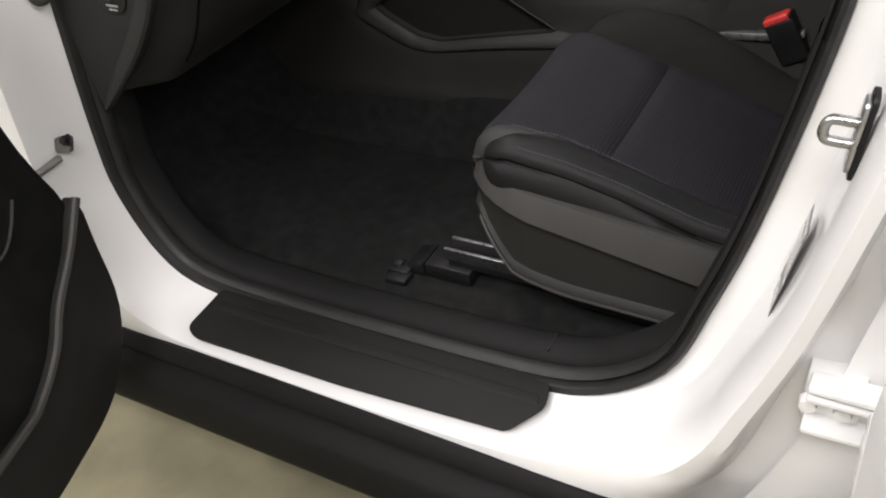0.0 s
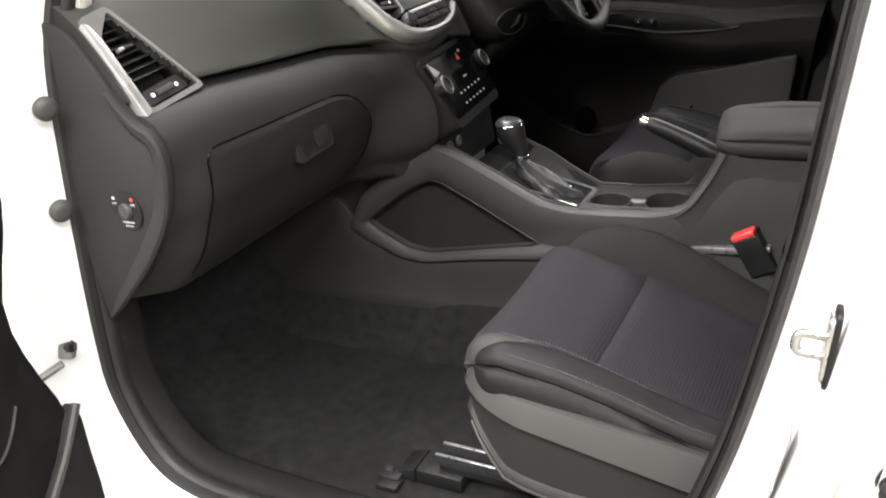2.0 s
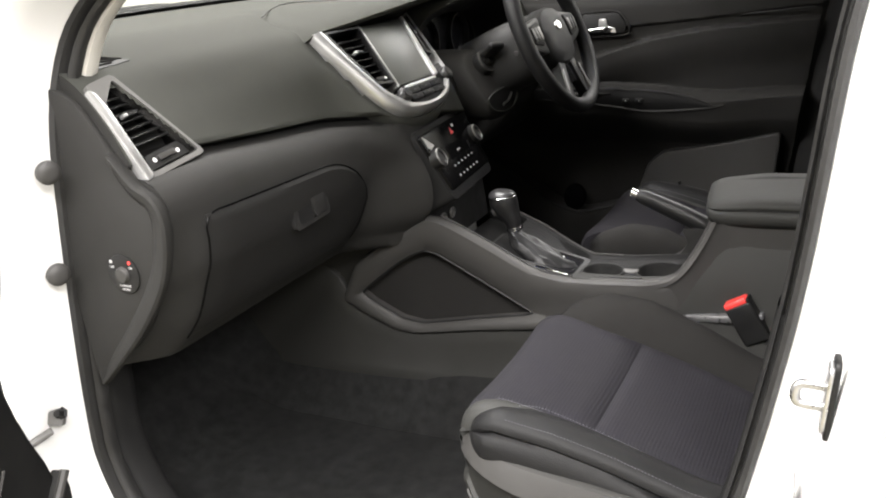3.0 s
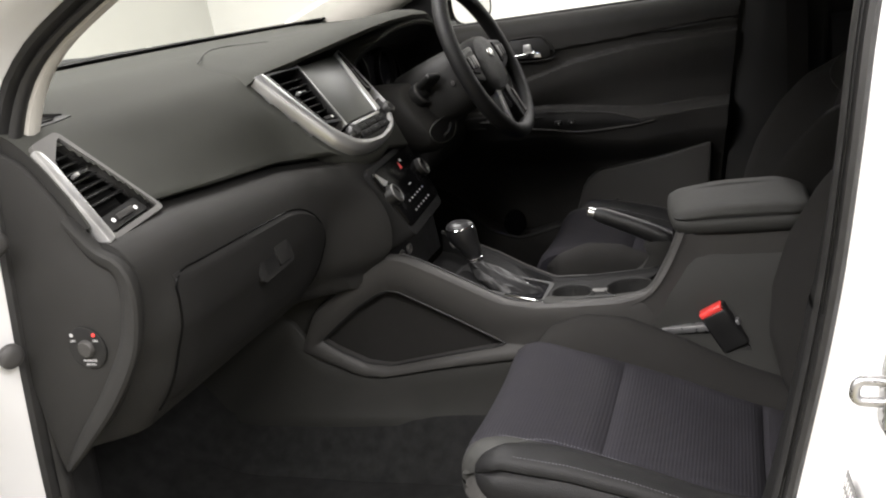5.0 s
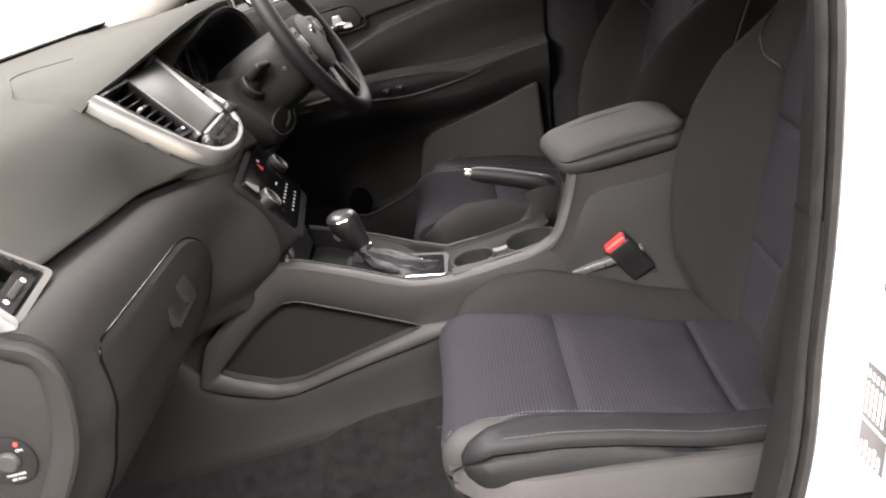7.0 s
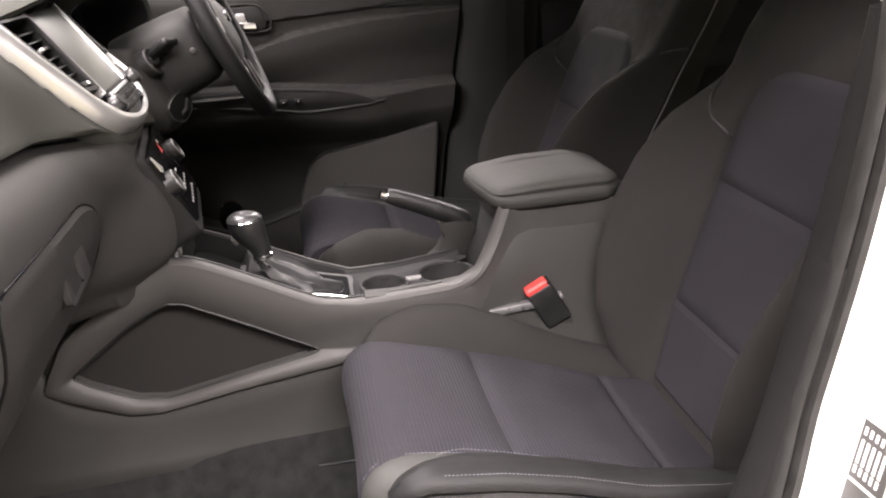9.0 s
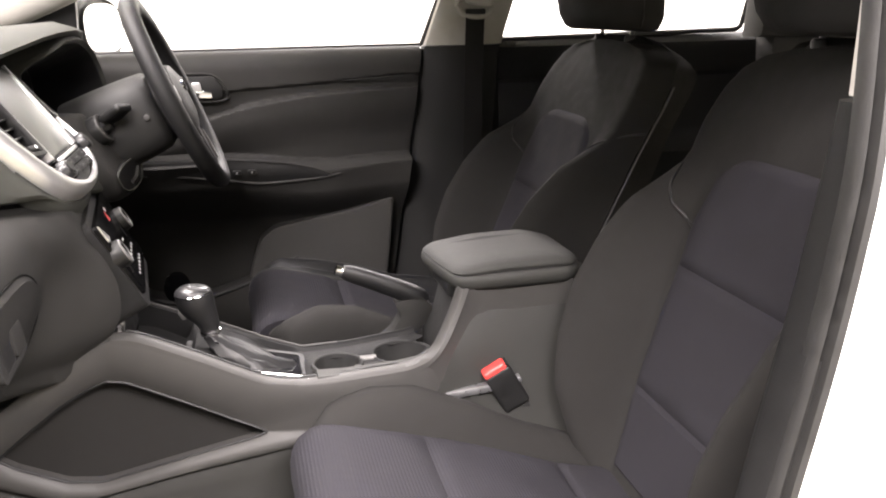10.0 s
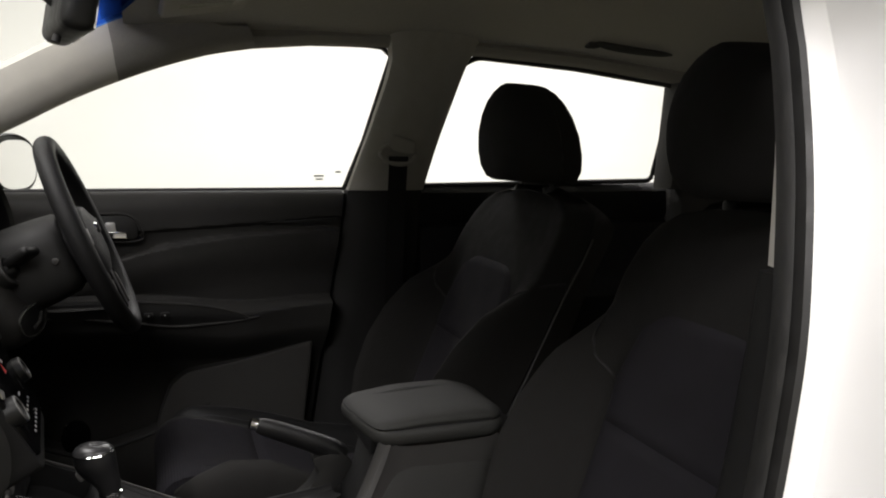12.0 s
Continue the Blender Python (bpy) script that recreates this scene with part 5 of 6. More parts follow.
for h, rx, ry, ox in ((0.004, 0.0155, 0.0145, 0), (0.014, 0.0175, 0.0160, 0.0), (0.026, 0.0210, 0.019, -0.003), (0.036, 0.0250, 0.022, -0.007), (0.046, 0.0280, 0.0245, -0.009), (0.056, 0.0298, 0.0262, -0.010), (0.065, 0.0295, 0.0262, -0.010), (0.0715, 0.0280, 0.025, -0.010)):
    rows.append([mk @ Vector((ox + rx * math.cos(a), ry * math.sin(a), h)) for a in np.linspace(0, 6.2832, 24, endpoint=False)])
knob = part("knob", grid(rows, closed_u=True, caps=True), M_GRIP, lever, "black leather grip of the lever")
rows = []
for h, k in ((0.0705, 1.0), (0.0745, 0.96), (0.0785, 0.84), (0.0815, 0.64), (0.0832, 0.40), (0.0838, 0.15)):
    rows.append([mk @ Vector((-0.010 + 0.0288 * k * math.cos(a), 0.0256 * k * math.sin(a), h - 0.003 * math.cos(a))) for a in np.linspace(0, 6.2832, 24, endpoint=False)])
part("knob_cap", grid(rows, closed_u=True, caps=True), M_GUN, knob, "dark satin cap")
part("cap_ring", tube([tuple(q) for q in rows[0]], 0.0012, 6, closed=True), M_CHROME, knob)
part("release_button", box(-0.006, 0.006, -0.007, 0.007, -0.008, 0.008, 0.004, 3, m=mk @ pose(-0.0335, 0, 0.040, 0, -20, 0)), M_BEZEL, knob, "satin release button")
# cup holders
for cx, cy, r in CUPS:
    cup = part("cup_holder", lathe([(r - 0.004, -0.055), (r, -0.004), (r + 0.001, 0.002), (r + 0.003, 0.0035), (r + 0.006, 0.003), (r + 0.008, -0.002)], pose(cx, cy, 0.682), 40, caps=False), M_DARK, console, "round black cup holder")
    part("cup_floor", lathe([(0.0, -0.050), (r, -0.050), (r, -0.054)], pose(cx, cy, 0.682), 36), M_BLACK, cup)
    part("cup_clip", box(-0.004, 0.008, -0.006, 0.006, -0.008, 0.006, 0.002, m=pose(cx + r * 0.86, cy - 0.010, 0.674)), M_BLACK, cup)
part("cup_bridge", box(0.708, 0.737, 0.852, 0.868, 0.680, 0.6855, 0.002), M_BEZEL, console)
# box under the armrest and the lid
part("bin", prism([(0.845, 0.68), (0.865, 0.715), (0.885, 0.79), (1.13, 0.79), (1.15, 0.45), (0.84, 0.45)], "y", 0.842, 1.0, 0.006), M_DARK, console, "dark console bin")
rows = []
for z in np.linspace(0.50, 0.797, 28):
    x0 = table([0.50, 0.695, 0.710, 0.733, 0.768, 0.803], [0.80, 0.80, 0.826, 0.844, 0.864, 0.880], z)
    line = [x0 + (1.16 - x0) * u for u in np.linspace(0, 1, 20)]
    rows.append([(x0 - 0.002, 0.7745 + narrow(x0), z), *((x, 0.7685 + narrow(x), z) for x in line)])
part("bin_side", grid(rows), M_GREY, console, "grey side of the console bin")
plan = rounded([(0.868, 0.826), (0.853, 0.92), (0.846, 1.000), (0.862, 1.026), (0.95, 1.032), (1.06, 1.032), (1.092, 1.0), (1.094, 0.862), (1.072, 0.828), (0.97, 0.823)], 0.03, 5)
mid = Vector((0.965, 0.927))
rows = []
for inset, z in ((0.02, 0.790), (0.006, 0.7935), (0.001, 0.799), (-0.002, 0.807), (-0.001, 0.815), (0.002, 0.8195), (0.0052, 0.8212), (0.0052, 0.8226), (0.002, 0.8245), (0.001, 0.829), (0.004, 0.834), (0.011, 0.838), (0.024, 0.8405), (0.05, 0.842)):
    row = []
    for x, y in plan:
        d = mid - Vector((x, y))
        q = Vector((x, y)) + d.normalized() * inset
        drop = smooth(0.815, 0.835, z) * (0.010 * (1 - smooth(0.85, 0.96, q.x)) + 0.006 * smooth(1.03, 1.09, q.x))
        row.append((q.x, q.y, z - drop))
    rows.append(row)
arm = part("armrest", grid(rows, closed_u=True, caps=True), M_ARM, console, "padded grey vinyl armrest lid", 60)
part("armrest_seam", tube([(x, y, z + 0.0006) for x, y, z in rows[6]], 0.0016, 6, closed=True), M_DARK, arm)
part("hinge_block", box(0.862, 0.90, 0.86, 0.99, 0.775, 0.80, 0.004), M_BLACK, console)
# handbrake
hb = part("handbrake", tube(spline([(0.703, 1.0, 0.7925), (0.73, 1.0, 0.782), (0.78, 1.001, 0.760), (0.825, 1.002, 0.738), (0.852, 1.003, 0.722)], 18), [0.0105, 0.0130, 0.0138, 0.0142, 0.0145, 0.0148, 0.015, 0.0152, 0.0155, 0.0157, 0.016, 0.0162, 0.0165, 0.0167, 0.0168, 0.0168, 0.016, 0.012], 14, flat=1.12), M_GRIP, console, "black leather handbrake lever with chrome button")
part("button", lathe([(0.0, 0.014), (0.006, 0.013), (0.0085, 0.008), (0.0095, 0.0), (0.0095, -0.010)], basis((0.700, 1.0, 0.7935), (0, 1, 0), (0.37, 0, 0.93)), 16), M_CHROME, hb, "chrome release button")
part("grip_seam", tube([(0.72, 0.995, 0.7995), (0.78, 0.996, 0.7755), (0.836, 0.997, 0.7490)], 0.0013, 6), M_GREY, hb)
part("lever_arm", prism(rounded([(0.792, 0.728), (0.842, 0.735), (0.864, 0.716), (0.856, 0.69), (0.826, 0.664), (0.80, 0.64), (0.725, 0.64), (0.762, 0.655), (0.788, 0.675), (0.805, 0.702)], 0.008), "y", 0.986, 1.020, 0.006), M_LOWER, hb, "dark plastic lever base")

# ---------------------------------------------------------------- front seats
CUSH = [(0.625, 0.48), (0.597, 0.53), (0.586, 0.575), (0.590, 0.612), (0.608, 0.634), (0.64, 0.641), (0.70, 0.632), (0.78, 0.610), (0.88, 0.576), (1.0, 0.530), (1.12, 0.500)]
CUSHION = spline([(x, 0, z) for x, z in CUSH], 120)
SEAM = [i for i, p in enumerate(CUSHION) if p.x < 0.787][-1], [i for i, p in enumerate(CUSHION) if p.x < 1.004][-1]


def back_face(v, h):
    """Front of the seat back: v across (-1 to 1), h height; gives x forward line and the half width."""
    w = table([0.50, 0.58, 0.66, 0.74, 0.82, 0.92, 0.98, 1.02, 1.06, 1.11, 1.145, 1.168, 1.180], [0.190, 0.222, 0.244, 0.258, 0.272, 0.278, 0.272, 0.274, 0.276, 0.265, 0.240, 0.195, 0.12], h)
    x = 1.098 + 0.36 * (h - 0.56) + 0.02 * smooth(1.0, 1.19, h)
    bol = table([0.50, 0.56, 0.64, 0.72, 0.80, 0.88, 0.94, 0.975, 1.0], [0.02, 0.065, 0.112, 0.132, 0.134, 0.116, 0.084, 0.036, 0.004], h)
    k = abs(v)
    x -= bol * smooth(0.60, 0.86, k)
    x += (0.05 + bol * 0.9) * smooth(0.86, 1.0, k) ** 1.6
    return x, w


def front_seat(dy, mirror, label, slide=(0, 0, 0), recline=0.0):
    seat = thing("front_seat", label, "car seat", "front seats")
    c = 0.555 + dy
    moved = Matrix.Translation(slide)
    tilted = Matrix.Translation((slide[0], slide[1], 0.2 * slide[2])) @ Matrix.Translation((1.1, 0, 0.56)) @ Matrix.Rotation(radians(recline), 4, "Y") @ Matrix.Translation((-1.1, 0, -0.56))

    def part(name, bm, mat, parent, label="", angle=38, m=moved):
        bmesh.ops.transform(bm, verts=bm.verts, matrix=m)
        return hang(name, bm, mat, parent, label, angle)

    def back_part(*given):
        return part(*given, m=tilted)

    def Y(v):
        return c + (-v if mirror else v)

    # sewn fabric panels of the cushion: front, middle, rear
    for a, b, mat in ((0, SEAM[0], M_RIB), (SEAM[0], SEAM[1], M_RIB), (SEAM[1], 119, M_FABRIC)):
        def face(u, v, a=a, b=b):
            f = a + (b - a) * u
            i = min(118, int(f))
            p = CUSHION[i].lerp(CUSHION[i + 1], f - i)
            t = CUSHION[i + 1] - CUSHION[i]
            n = Vector((-t.z, 0, t.x)).normalized()
            half = 0.152 + 0.022 * smooth(0.72, 0.60, p.x)
            d = 0.006 * (2 * v - 1) ** 2
            return (p.x - n.x * 0.006 + n.x * d, Y((2 * v - 1) * half), p.z - 0.006 + d), n
        part("cushion_panel", pad(face, 20, 22, 0.010, 0.03, 0.10), mat, seat, "dark ribbed blue-grey fabric panel" if mat is M_RIB else "dark blue-grey fabric panel")
    # cushion core closing the underside
    part("cushion_core", prism([(0.63, 0.44), (0.61, 0.52), (0.604, 0.60), (0.65, 0.62), (0.78, 0.59), (1.0, 0.51), (1.14, 0.48), (1.14, 0.42)], "y", c - 0.17, c + 0.17, 0.01), M_CLOTH, seat)
    # side bolsters of the cushion
    for s in (-1, 1):
        outer_side = s < 0
        rows, side, seams = [], [], ([], [], [])
        for x in [0.612, 0.615, 0.620, 0.627, 0.636, 0.647, *np.linspace(0.66, 1.13, 28)]:
            f = math.sqrt(1 - (1 - min(1.0, (x - 0.609) / 0.050)) ** 2)
            round_off = lambda q: (0.186 + (q[0] - 0.186) * f, 0.614 + (q[1] - 0.614) * f) if f < 1 else q
            zc = float(np.interp(x, [p.x for p in CUSHION[45:]], [p.z for p in CUSHION[45:]]))
            if outer_side:
                zt = table([0.60, 0.625, 0.66, 0.75, 0.83, 0.93, 1.03, 1.13], [0.630, 0.652, 0.659, 0.646, 0.626, 0.593, 0.576, 0.575], x)
                zl = table([0.60, 0.62, 0.67, 0.81, 1.01, 1.13], [0.60, 0.622, 0.612, 0.580, 0.550, 0.54], x)
            else:
                zt = table([0.60, 0.64, 0.71, 0.78, 0.87, 0.96, 1.05, 1.13], [0.625, 0.655, 0.676, 0.668, 0.628, 0.58, 0.545, 0.53], x)
                zl = zt - 0.07
            ww = 0.152 + 0.022 * smooth(0.72, 0.60, x)
            pull = 0.0 if outer_side else 0.055 * (1 - smooth(0.60, 0.66, x))
            if outer_side:
                sect = [(ww - 0.004, zc - 0.012), (ww + 0.004, zc + 0.006), (ww + 0.020, zc + (zt - zc) * 0.75), (ww + 0.038 - pull * 0.3, zt), (0.208 - pull * 0.5, zt - 0.001), (0.223 - pull * 0.7, zt - 0.008), (0.229 - pull * 0.85, zt - 0.018), (0.224 - pull * 0.85, zt - 0.027), (0.20 - pull * 0.7, zt - 0.034), (ww, zc - 0.03)]
                side.append([(x, Y(s * v), z) for v, z in map(round_off, ((0.19 - pull * 0.7, zt - 0.024), (0.224 - pull * 0.85, zt - 0.027), (0.232 - pull, (zt + zl) / 2 - 0.010), (0.239 - pull, zl - 0.004), (0.236 - pull, zl - 0.03), (0.17, zl - 0.04)))])
                seams[0].append((x, Y(s * (ww + 0.008)), zc + 0.014))
                seams[1].append((x, Y(s * (0.2195 - pull * 0.66)), zt - 0.0045))
                seams[2].append((x, Y(s * (0.2265 - pull)), zt - 0.032))
            else:
                sect = [(ww - 0.004, zc - 0.012), (ww + 0.004, zc + 0.006), (ww + 0.022, zc + (zt - zc) * 0.7), (ww + 0.044 - pull * 0.3, zt), (0.215 - pull * 0.5, zt - 0.001), (0.232 - pull * 0.7, zt - 0.010), (0.241 - pull, (zt + zl) / 2), (0.244 - pull, zl), (0.236 - pull, zl - 0.03), (ww, zl - 0.05)]
            rows.append([(x, Y(s * v), z) for v, z in map(round_off, sect)])
        rows = [[tuple(q) for q in spline(r, 26)] for r in rows]
        bol = part("cushion_bolster", grid(rows, closed_u=True, caps=True), M_LEATHER if outer_side else M_CLOTH, seat, "black leather covered bolster with grey stitching" if outer_side else "plain black cloth bolster")
        if outer_side:
            part("bolster_side", grid(side, closed_u=True, caps=True), M_LEATHER, seat, "black leather side of the cushion")
            for k in range(3):
                part("stitching", stitches([(a, b_, c_ + 0.0012) for a, b_, c_ in seams[k][7:-2]], 0.0026, 0.0022, 0.00045), M_THREAD, bol)
            flap, nose, band = [], [], []
            for i in range(4, 64):
                p, t = CUSHION[i], CUSHION[i + 1] - CUSHION[i - 1]
                n = Vector((-t.z, 0, t.x)).normalized()
                def row(line):
                    return [(p.x + n.x * d, Y(s * v), p.z + n.z * d) for v, d in line]
                if p.z < 0.592 and p.x < 0.63:
                    wrap = row([(0.150, 0.001), (0.155, 0.005), (0.170, 0.0055), (0.184, 0.002), (0.196, -0.006), (0.204, -0.014)])
                    if p.z < 0.562:
                        nose.append(wrap)
                    if p.z > 0.556:
                        band.append(wrap)
                if p.z > 0.586 or p.x > 0.63:
                    flap.append(row([(0.150, 0.001), (0.155, 0.005), (0.170, 0.0058), (0.182, 0.002), (0.191, -0.008), (0.198, -0.022), (0.204, -0.042), (0.209, -0.070)]))
            # tab and nose band: front-lit leather imitated with the paler vinyl colour
            part("corner_flap", grid(flap), M_ARM, bol, "leather tab over the front corner, lightened as if lit")
            part("valance_nose", grid(nose), M_VALANCE, seat)
            part("band_nose", grid(band), M_ARM, seat)
            part("stitching", stitches([(r[1][0] - 0.001, r[1][1], r[1][2] + 0.0008) for r in flap[:30]], 0.0026, 0.0022, 0.00045), M_THREAD, bol)
    # plastic valance on the door side
    rows = []
    for x in [*np.linspace(0.592, 0.70, 16), *np.linspace(0.72, 1.16, 18)]:
        pull = 0.258 - table([0.59, 0.596, 0.608, 0.624, 0.646, 0.674, 0.705], [0.192, 0.201, 0.214, 0.228, 0.241, 0.2515, 0.258], x)
        t = table([0.60, 0.62, 0.65, 0.76, 0.96, 1.16], [0.605, 0.612, 0.604, 0.590, 0.560, 0.54], x)
        b = table([0.60, 0.656, 0.757, 0.95, 1.16], [0.575, 0.566, 0.548, 0.512, 0.49], x)
        l = table([0.60, 0.636, 0.67, 0.76, 0.925, 1.16], [0.53, 0.495, 0.462, 0.447, 0.442, 0.44], x)
        e = table([0.60, 0.64, 0.69, 0.753, 0.88, 1.16], [0.52, 0.462, 0.412, 0.392, 0.388, 0.39], x)
        rows.append([(x, Y(v), z) for v, z in ((-0.20, t + 0.004), (-0.236 + pull, t + 0.002), (-0.243 + pull, t - 0.003), (-0.254 + pull, (t + b) / 2), (-0.262 + pull, b + 0.004), (-0.250 + pull, b - 0.004), (-0.250 + pull, (b + l) / 2), (-0.254 + pull, l + 0.012), (-0.262 + pull, l + 0.005), (-0.264 + pull, l - 0.003), (-0.258 + pull, l - 0.010), (-0.243 + pull, (l + e) / 2), (-0.225 + pull * 0.8, e), (-0.19, e + 0.01))])
    part("side_valance", grid(rows), M_VALANCE, seat, "dark grey plastic seat valance")
    band = [[(q[0], q[1] + (0.0012 if mirror else -0.0012), q[2]) for q in r[2:5]] for r in rows]
    part("valance_band", grid(band), M_GREY, seat, "lighter grey moulded band")
    part("lower_lip", tube([(r[9][0], r[9][1], r[9][2]) for r in rows[2:]], 0.0026, 8), M_GREY, seat)
    # back
    rows = []
    for h in [*np.linspace(0.50, 1.13, 38), 1.145, 1.157, 1.168, 1.175, 1.180]:
        x0, w = back_face(0, h)
        row = []
        for v in np.linspace(-1, 1, 61):
            x, _ = back_face(v, h)
            row.append((x, Y(v * w), h - 0.006 * smooth(1.1, 1.18, h) * abs(v)))
        deep = 0.115 * smooth(1.20, 1.10, h) + 0.03
        for v in np.linspace(1, -1, 14)[1:-1]:
            row.append((x0 + deep - 0.03 * v ** 4, Y(v * w * 0.97), h + 0.01))
        rows.append(row)
    back_part("back", grid(rows, closed_u=True, caps=True), M_CLOTH, seat, "black cloth seat back")

    # three sewn panels of the back
    for h0, h1, puff in ((0.53, 0.655, 0.007), (0.655, 0.846, 0.007), (0.846, 1.022, 0.007)):
        def face(u, v, h0=h0, h1=h1):
            vv = (2 * v - 1)
            h = h0 + (h1 - h0) * u + (-0.040 * vv ** 6 if h1 > 1.0 else 0) * u
            _, w = back_face(0, h)
            half = table([0.53, 0.65, 0.75, 0.84, 0.912, 0.994, 1.02], [0.122, 0.146, 0.154, 0.156, 0.164, 0.140, 0.132], h)
            x, _ = back_face(vv * half / w, h)
            return (x - 0.0005, Y(vv * half), h), Vector((-0.94, 0, 0.34))
        back_part("back_panel", pad(face, 18, 24, puff, 0.012, 0.06), M_FABRIC, seat, "dark blue-grey fabric panel")
    # sewn line below the shoulder piece and piping along the back's edges
    for s in (-1, 1):
        pts = []
        for v, h in ((0.58, 0.905), (0.635, 0.915), (0.70, 0.936), (0.76, 0.962), (0.83, 0.986), (0.93, 1.004), (0.99, 1.012)):
            x, w = back_face(v, h)
            pts.append((x - 0.0006, Y(s * v * w), h))
        back_part("shoulder_seam", tube(spline(pts, 26), 0.0024, 6), M_BLACK, seat)
        pts = []
        for h in np.linspace(0.56, 1.10, 24):
            x, w = back_face(1.0, h)
            pts.append((x + 0.006, Y(s * (w + 0.001)), h))
        back_part("edge_piping", tube(pts, 0.0021, 6), M_PIPING if s > 0 else M_BLACK, seat, "thin grey edge piping")
    # headrest on two posts
    rows = []
    for z, k in ((1.174, 0.66), (1.181, 0.84), (1.206, 0.98), (1.24, 1.02), (1.285, 0.97), (1.325, 0.83), (1.355, 0.65), (1.377, 0.44), (1.391, 0.24), (1.397, 0.07)):
        z = 1.198 + (z - 1.174) * 0.932
        cx = 1.328 - 0.16 * (z - 1.25)
        row = []
        for a in np.linspace(0, 6.2832, 36, endpoint=False):
            ca, sa = math.copysign(abs(math.cos(a)) ** 0.85, math.cos(a)), math.copysign(abs(math.sin(a)) ** 0.8, math.sin(a))
            row.append((cx + 0.093 * (0.35 + 0.65 * k) * ca + 0.012 * sa * sa, Y(0.148 * k ** 0.8 * sa), z))
        rows.append(row)
    head = back_part("headrest", grid(rows, closed_u=True, caps=True), M_CLOTH, seat, "black cloth headrest")
    back_part("headrest_seam", tube([tuple(r[9]) for r in rows[1:9]], 0.0015, 6), M_BLACK, head)
    for v in (-0.075, 0.075):
        # bright steel posts coloured gunmetal to put them in shade
        back_part("post", tube([(1.352, Y(v), 1.15), (1.362, Y(v), 1.25)], 0.0045, 12), M_GUN, head, "dark steel post")
        back_part("post_guide", lathe([(0.013, -0.004), (0.013, 0.006), (0.010, 0.010), (0.006, 0.010)], pose(1.353, Y(v), 1.180), 16), M_BLACK, head)
    # runners
    for v in (-0.19, 0.19):
        rail = part("runner", box(0.53, 1.15, Y(v) - 0.017, Y(v) + 0.017, 0.392, 0.406, 0.002), M_BLACK, seat, "black steel seat runner")
        for d in (-0.015, 0.015):
            part("runner_lip", box(0.525, 1.15, Y(v) + d - 0.002, Y(v) + d + 0.002, 0.404, 0.424, 0.001), M_GUN, rail)
            part("runner_edge", box(0.525, 1.15, Y(v) + d - 0.003, Y(v) + d + 0.003, 0.424, 0.4265, 0.001), M_STEEL if v < 0 else M_GUN, rail, "bare steel edge")
        part("runner_foot", box(0.49, 0.575, Y(v) - 0.030, Y(v) + 0.028, 0.366, 0.394, 0.004), M_BLACK, rail)
    return seat


front_seat(0.0, False, "front passenger seat in black cloth and blue-grey ribbed fabric")
front_seat(0.74, True, "driver's seat in black cloth and blue-grey ribbed fabric", (-0.045, 0, 0.024), 3.5)
# bracket on the carpet ahead of the runner
br = thing("floor_bracket", "small dark metal bracket on the carpet", "bracket")
part("plate", box(0.425, 0.465, 0.318, 0.352, 0.366, 0.378, 0.004), M_BLACK, br)
part("bolt", lathe([(0.0, 0.008), (0.008, 0.007), (0.009, 0.0)], pose(0.44, 0.335, 0.377), 10), M_GUN, br)
cover = thing("runner_cover", "black plastic seat runner end cover", "cover")
part("shell", prism([(0.445, 0.366), (0.455, 0.380), (0.488, 0.392), (0.488, 0.366)], "y", 0.335, 0.395, 0.003), M_BLACK, cover)
part("ramp", box(0.43, 0.47, 0.30, 0.33, 0.362, 0.374, 0.004), M_BLACK, cover)

# buckle beside the passenger seat
mbk = basis((0.938, 0.800, 0.640), (0.93, -0.05, 0.36), (0.0, 1, 0))
buckle = thing("seat_belt_buckle", "black seat belt buckle with a red release button", "belt buckle")
part("housing", box(-0.024, 0.024, -0.013, 0.013, -0.052, 0.026, 0.006, 3, m=mbk @ pose(0, 0, 0, 0, -8, 0)), M_BLACK, buckle)
part("red_button", box(-0.0225, 0.019, -0.0125, 0.0125, 0.022, 0.034, 0.004, 3, m=mbk @ pose(0, 0, 0, 0, -8, 0)), M_RED, buckle, "red push button")
part("slot_edge", box(0.0185, 0.0235, -0.0125, 0.0125, 0.022, 0.031, 0.002, m=mbk @ pose(0, 0, 0, 0, -8, 0)), M_BLACK, buckle)
part("stalk", box(-0.015, 0.020, -0.006, 0.006, -0.17, -0.055, 0.003, m=mbk @ pose(0, 0, 0, 0, -8, 0)), M_BLACK, buckle)
part("side_clip", box(0.023, 0.030, -0.008, 0.008, -0.012, -0.002, 0.002, m=mbk), M_STEEL, buckle)
rail = thing("seat_slide", "bare zinc steel seat slide beside the console", "seat slide")
part("bar", box(-0.056, 0.036, -0.012, 0.010, -0.008, 0.006, 0.003, m=pose(0.884, 0.803, 0.632, 0, -4, 0)), M_STEEL, rail)
part("web", box(0.86, 1.08, 0.812, 0.822, 0.50, 0.63, 0.003), M_BLACK, rail)
part("end_bracket", prism([(1.035, 0.59), (1.05, 0.618), (1.065, 0.612), (1.10, 0.585), (1.095, 0.575)], "y", 0.797, 0.812, 0.002), M_STEEL, rail)


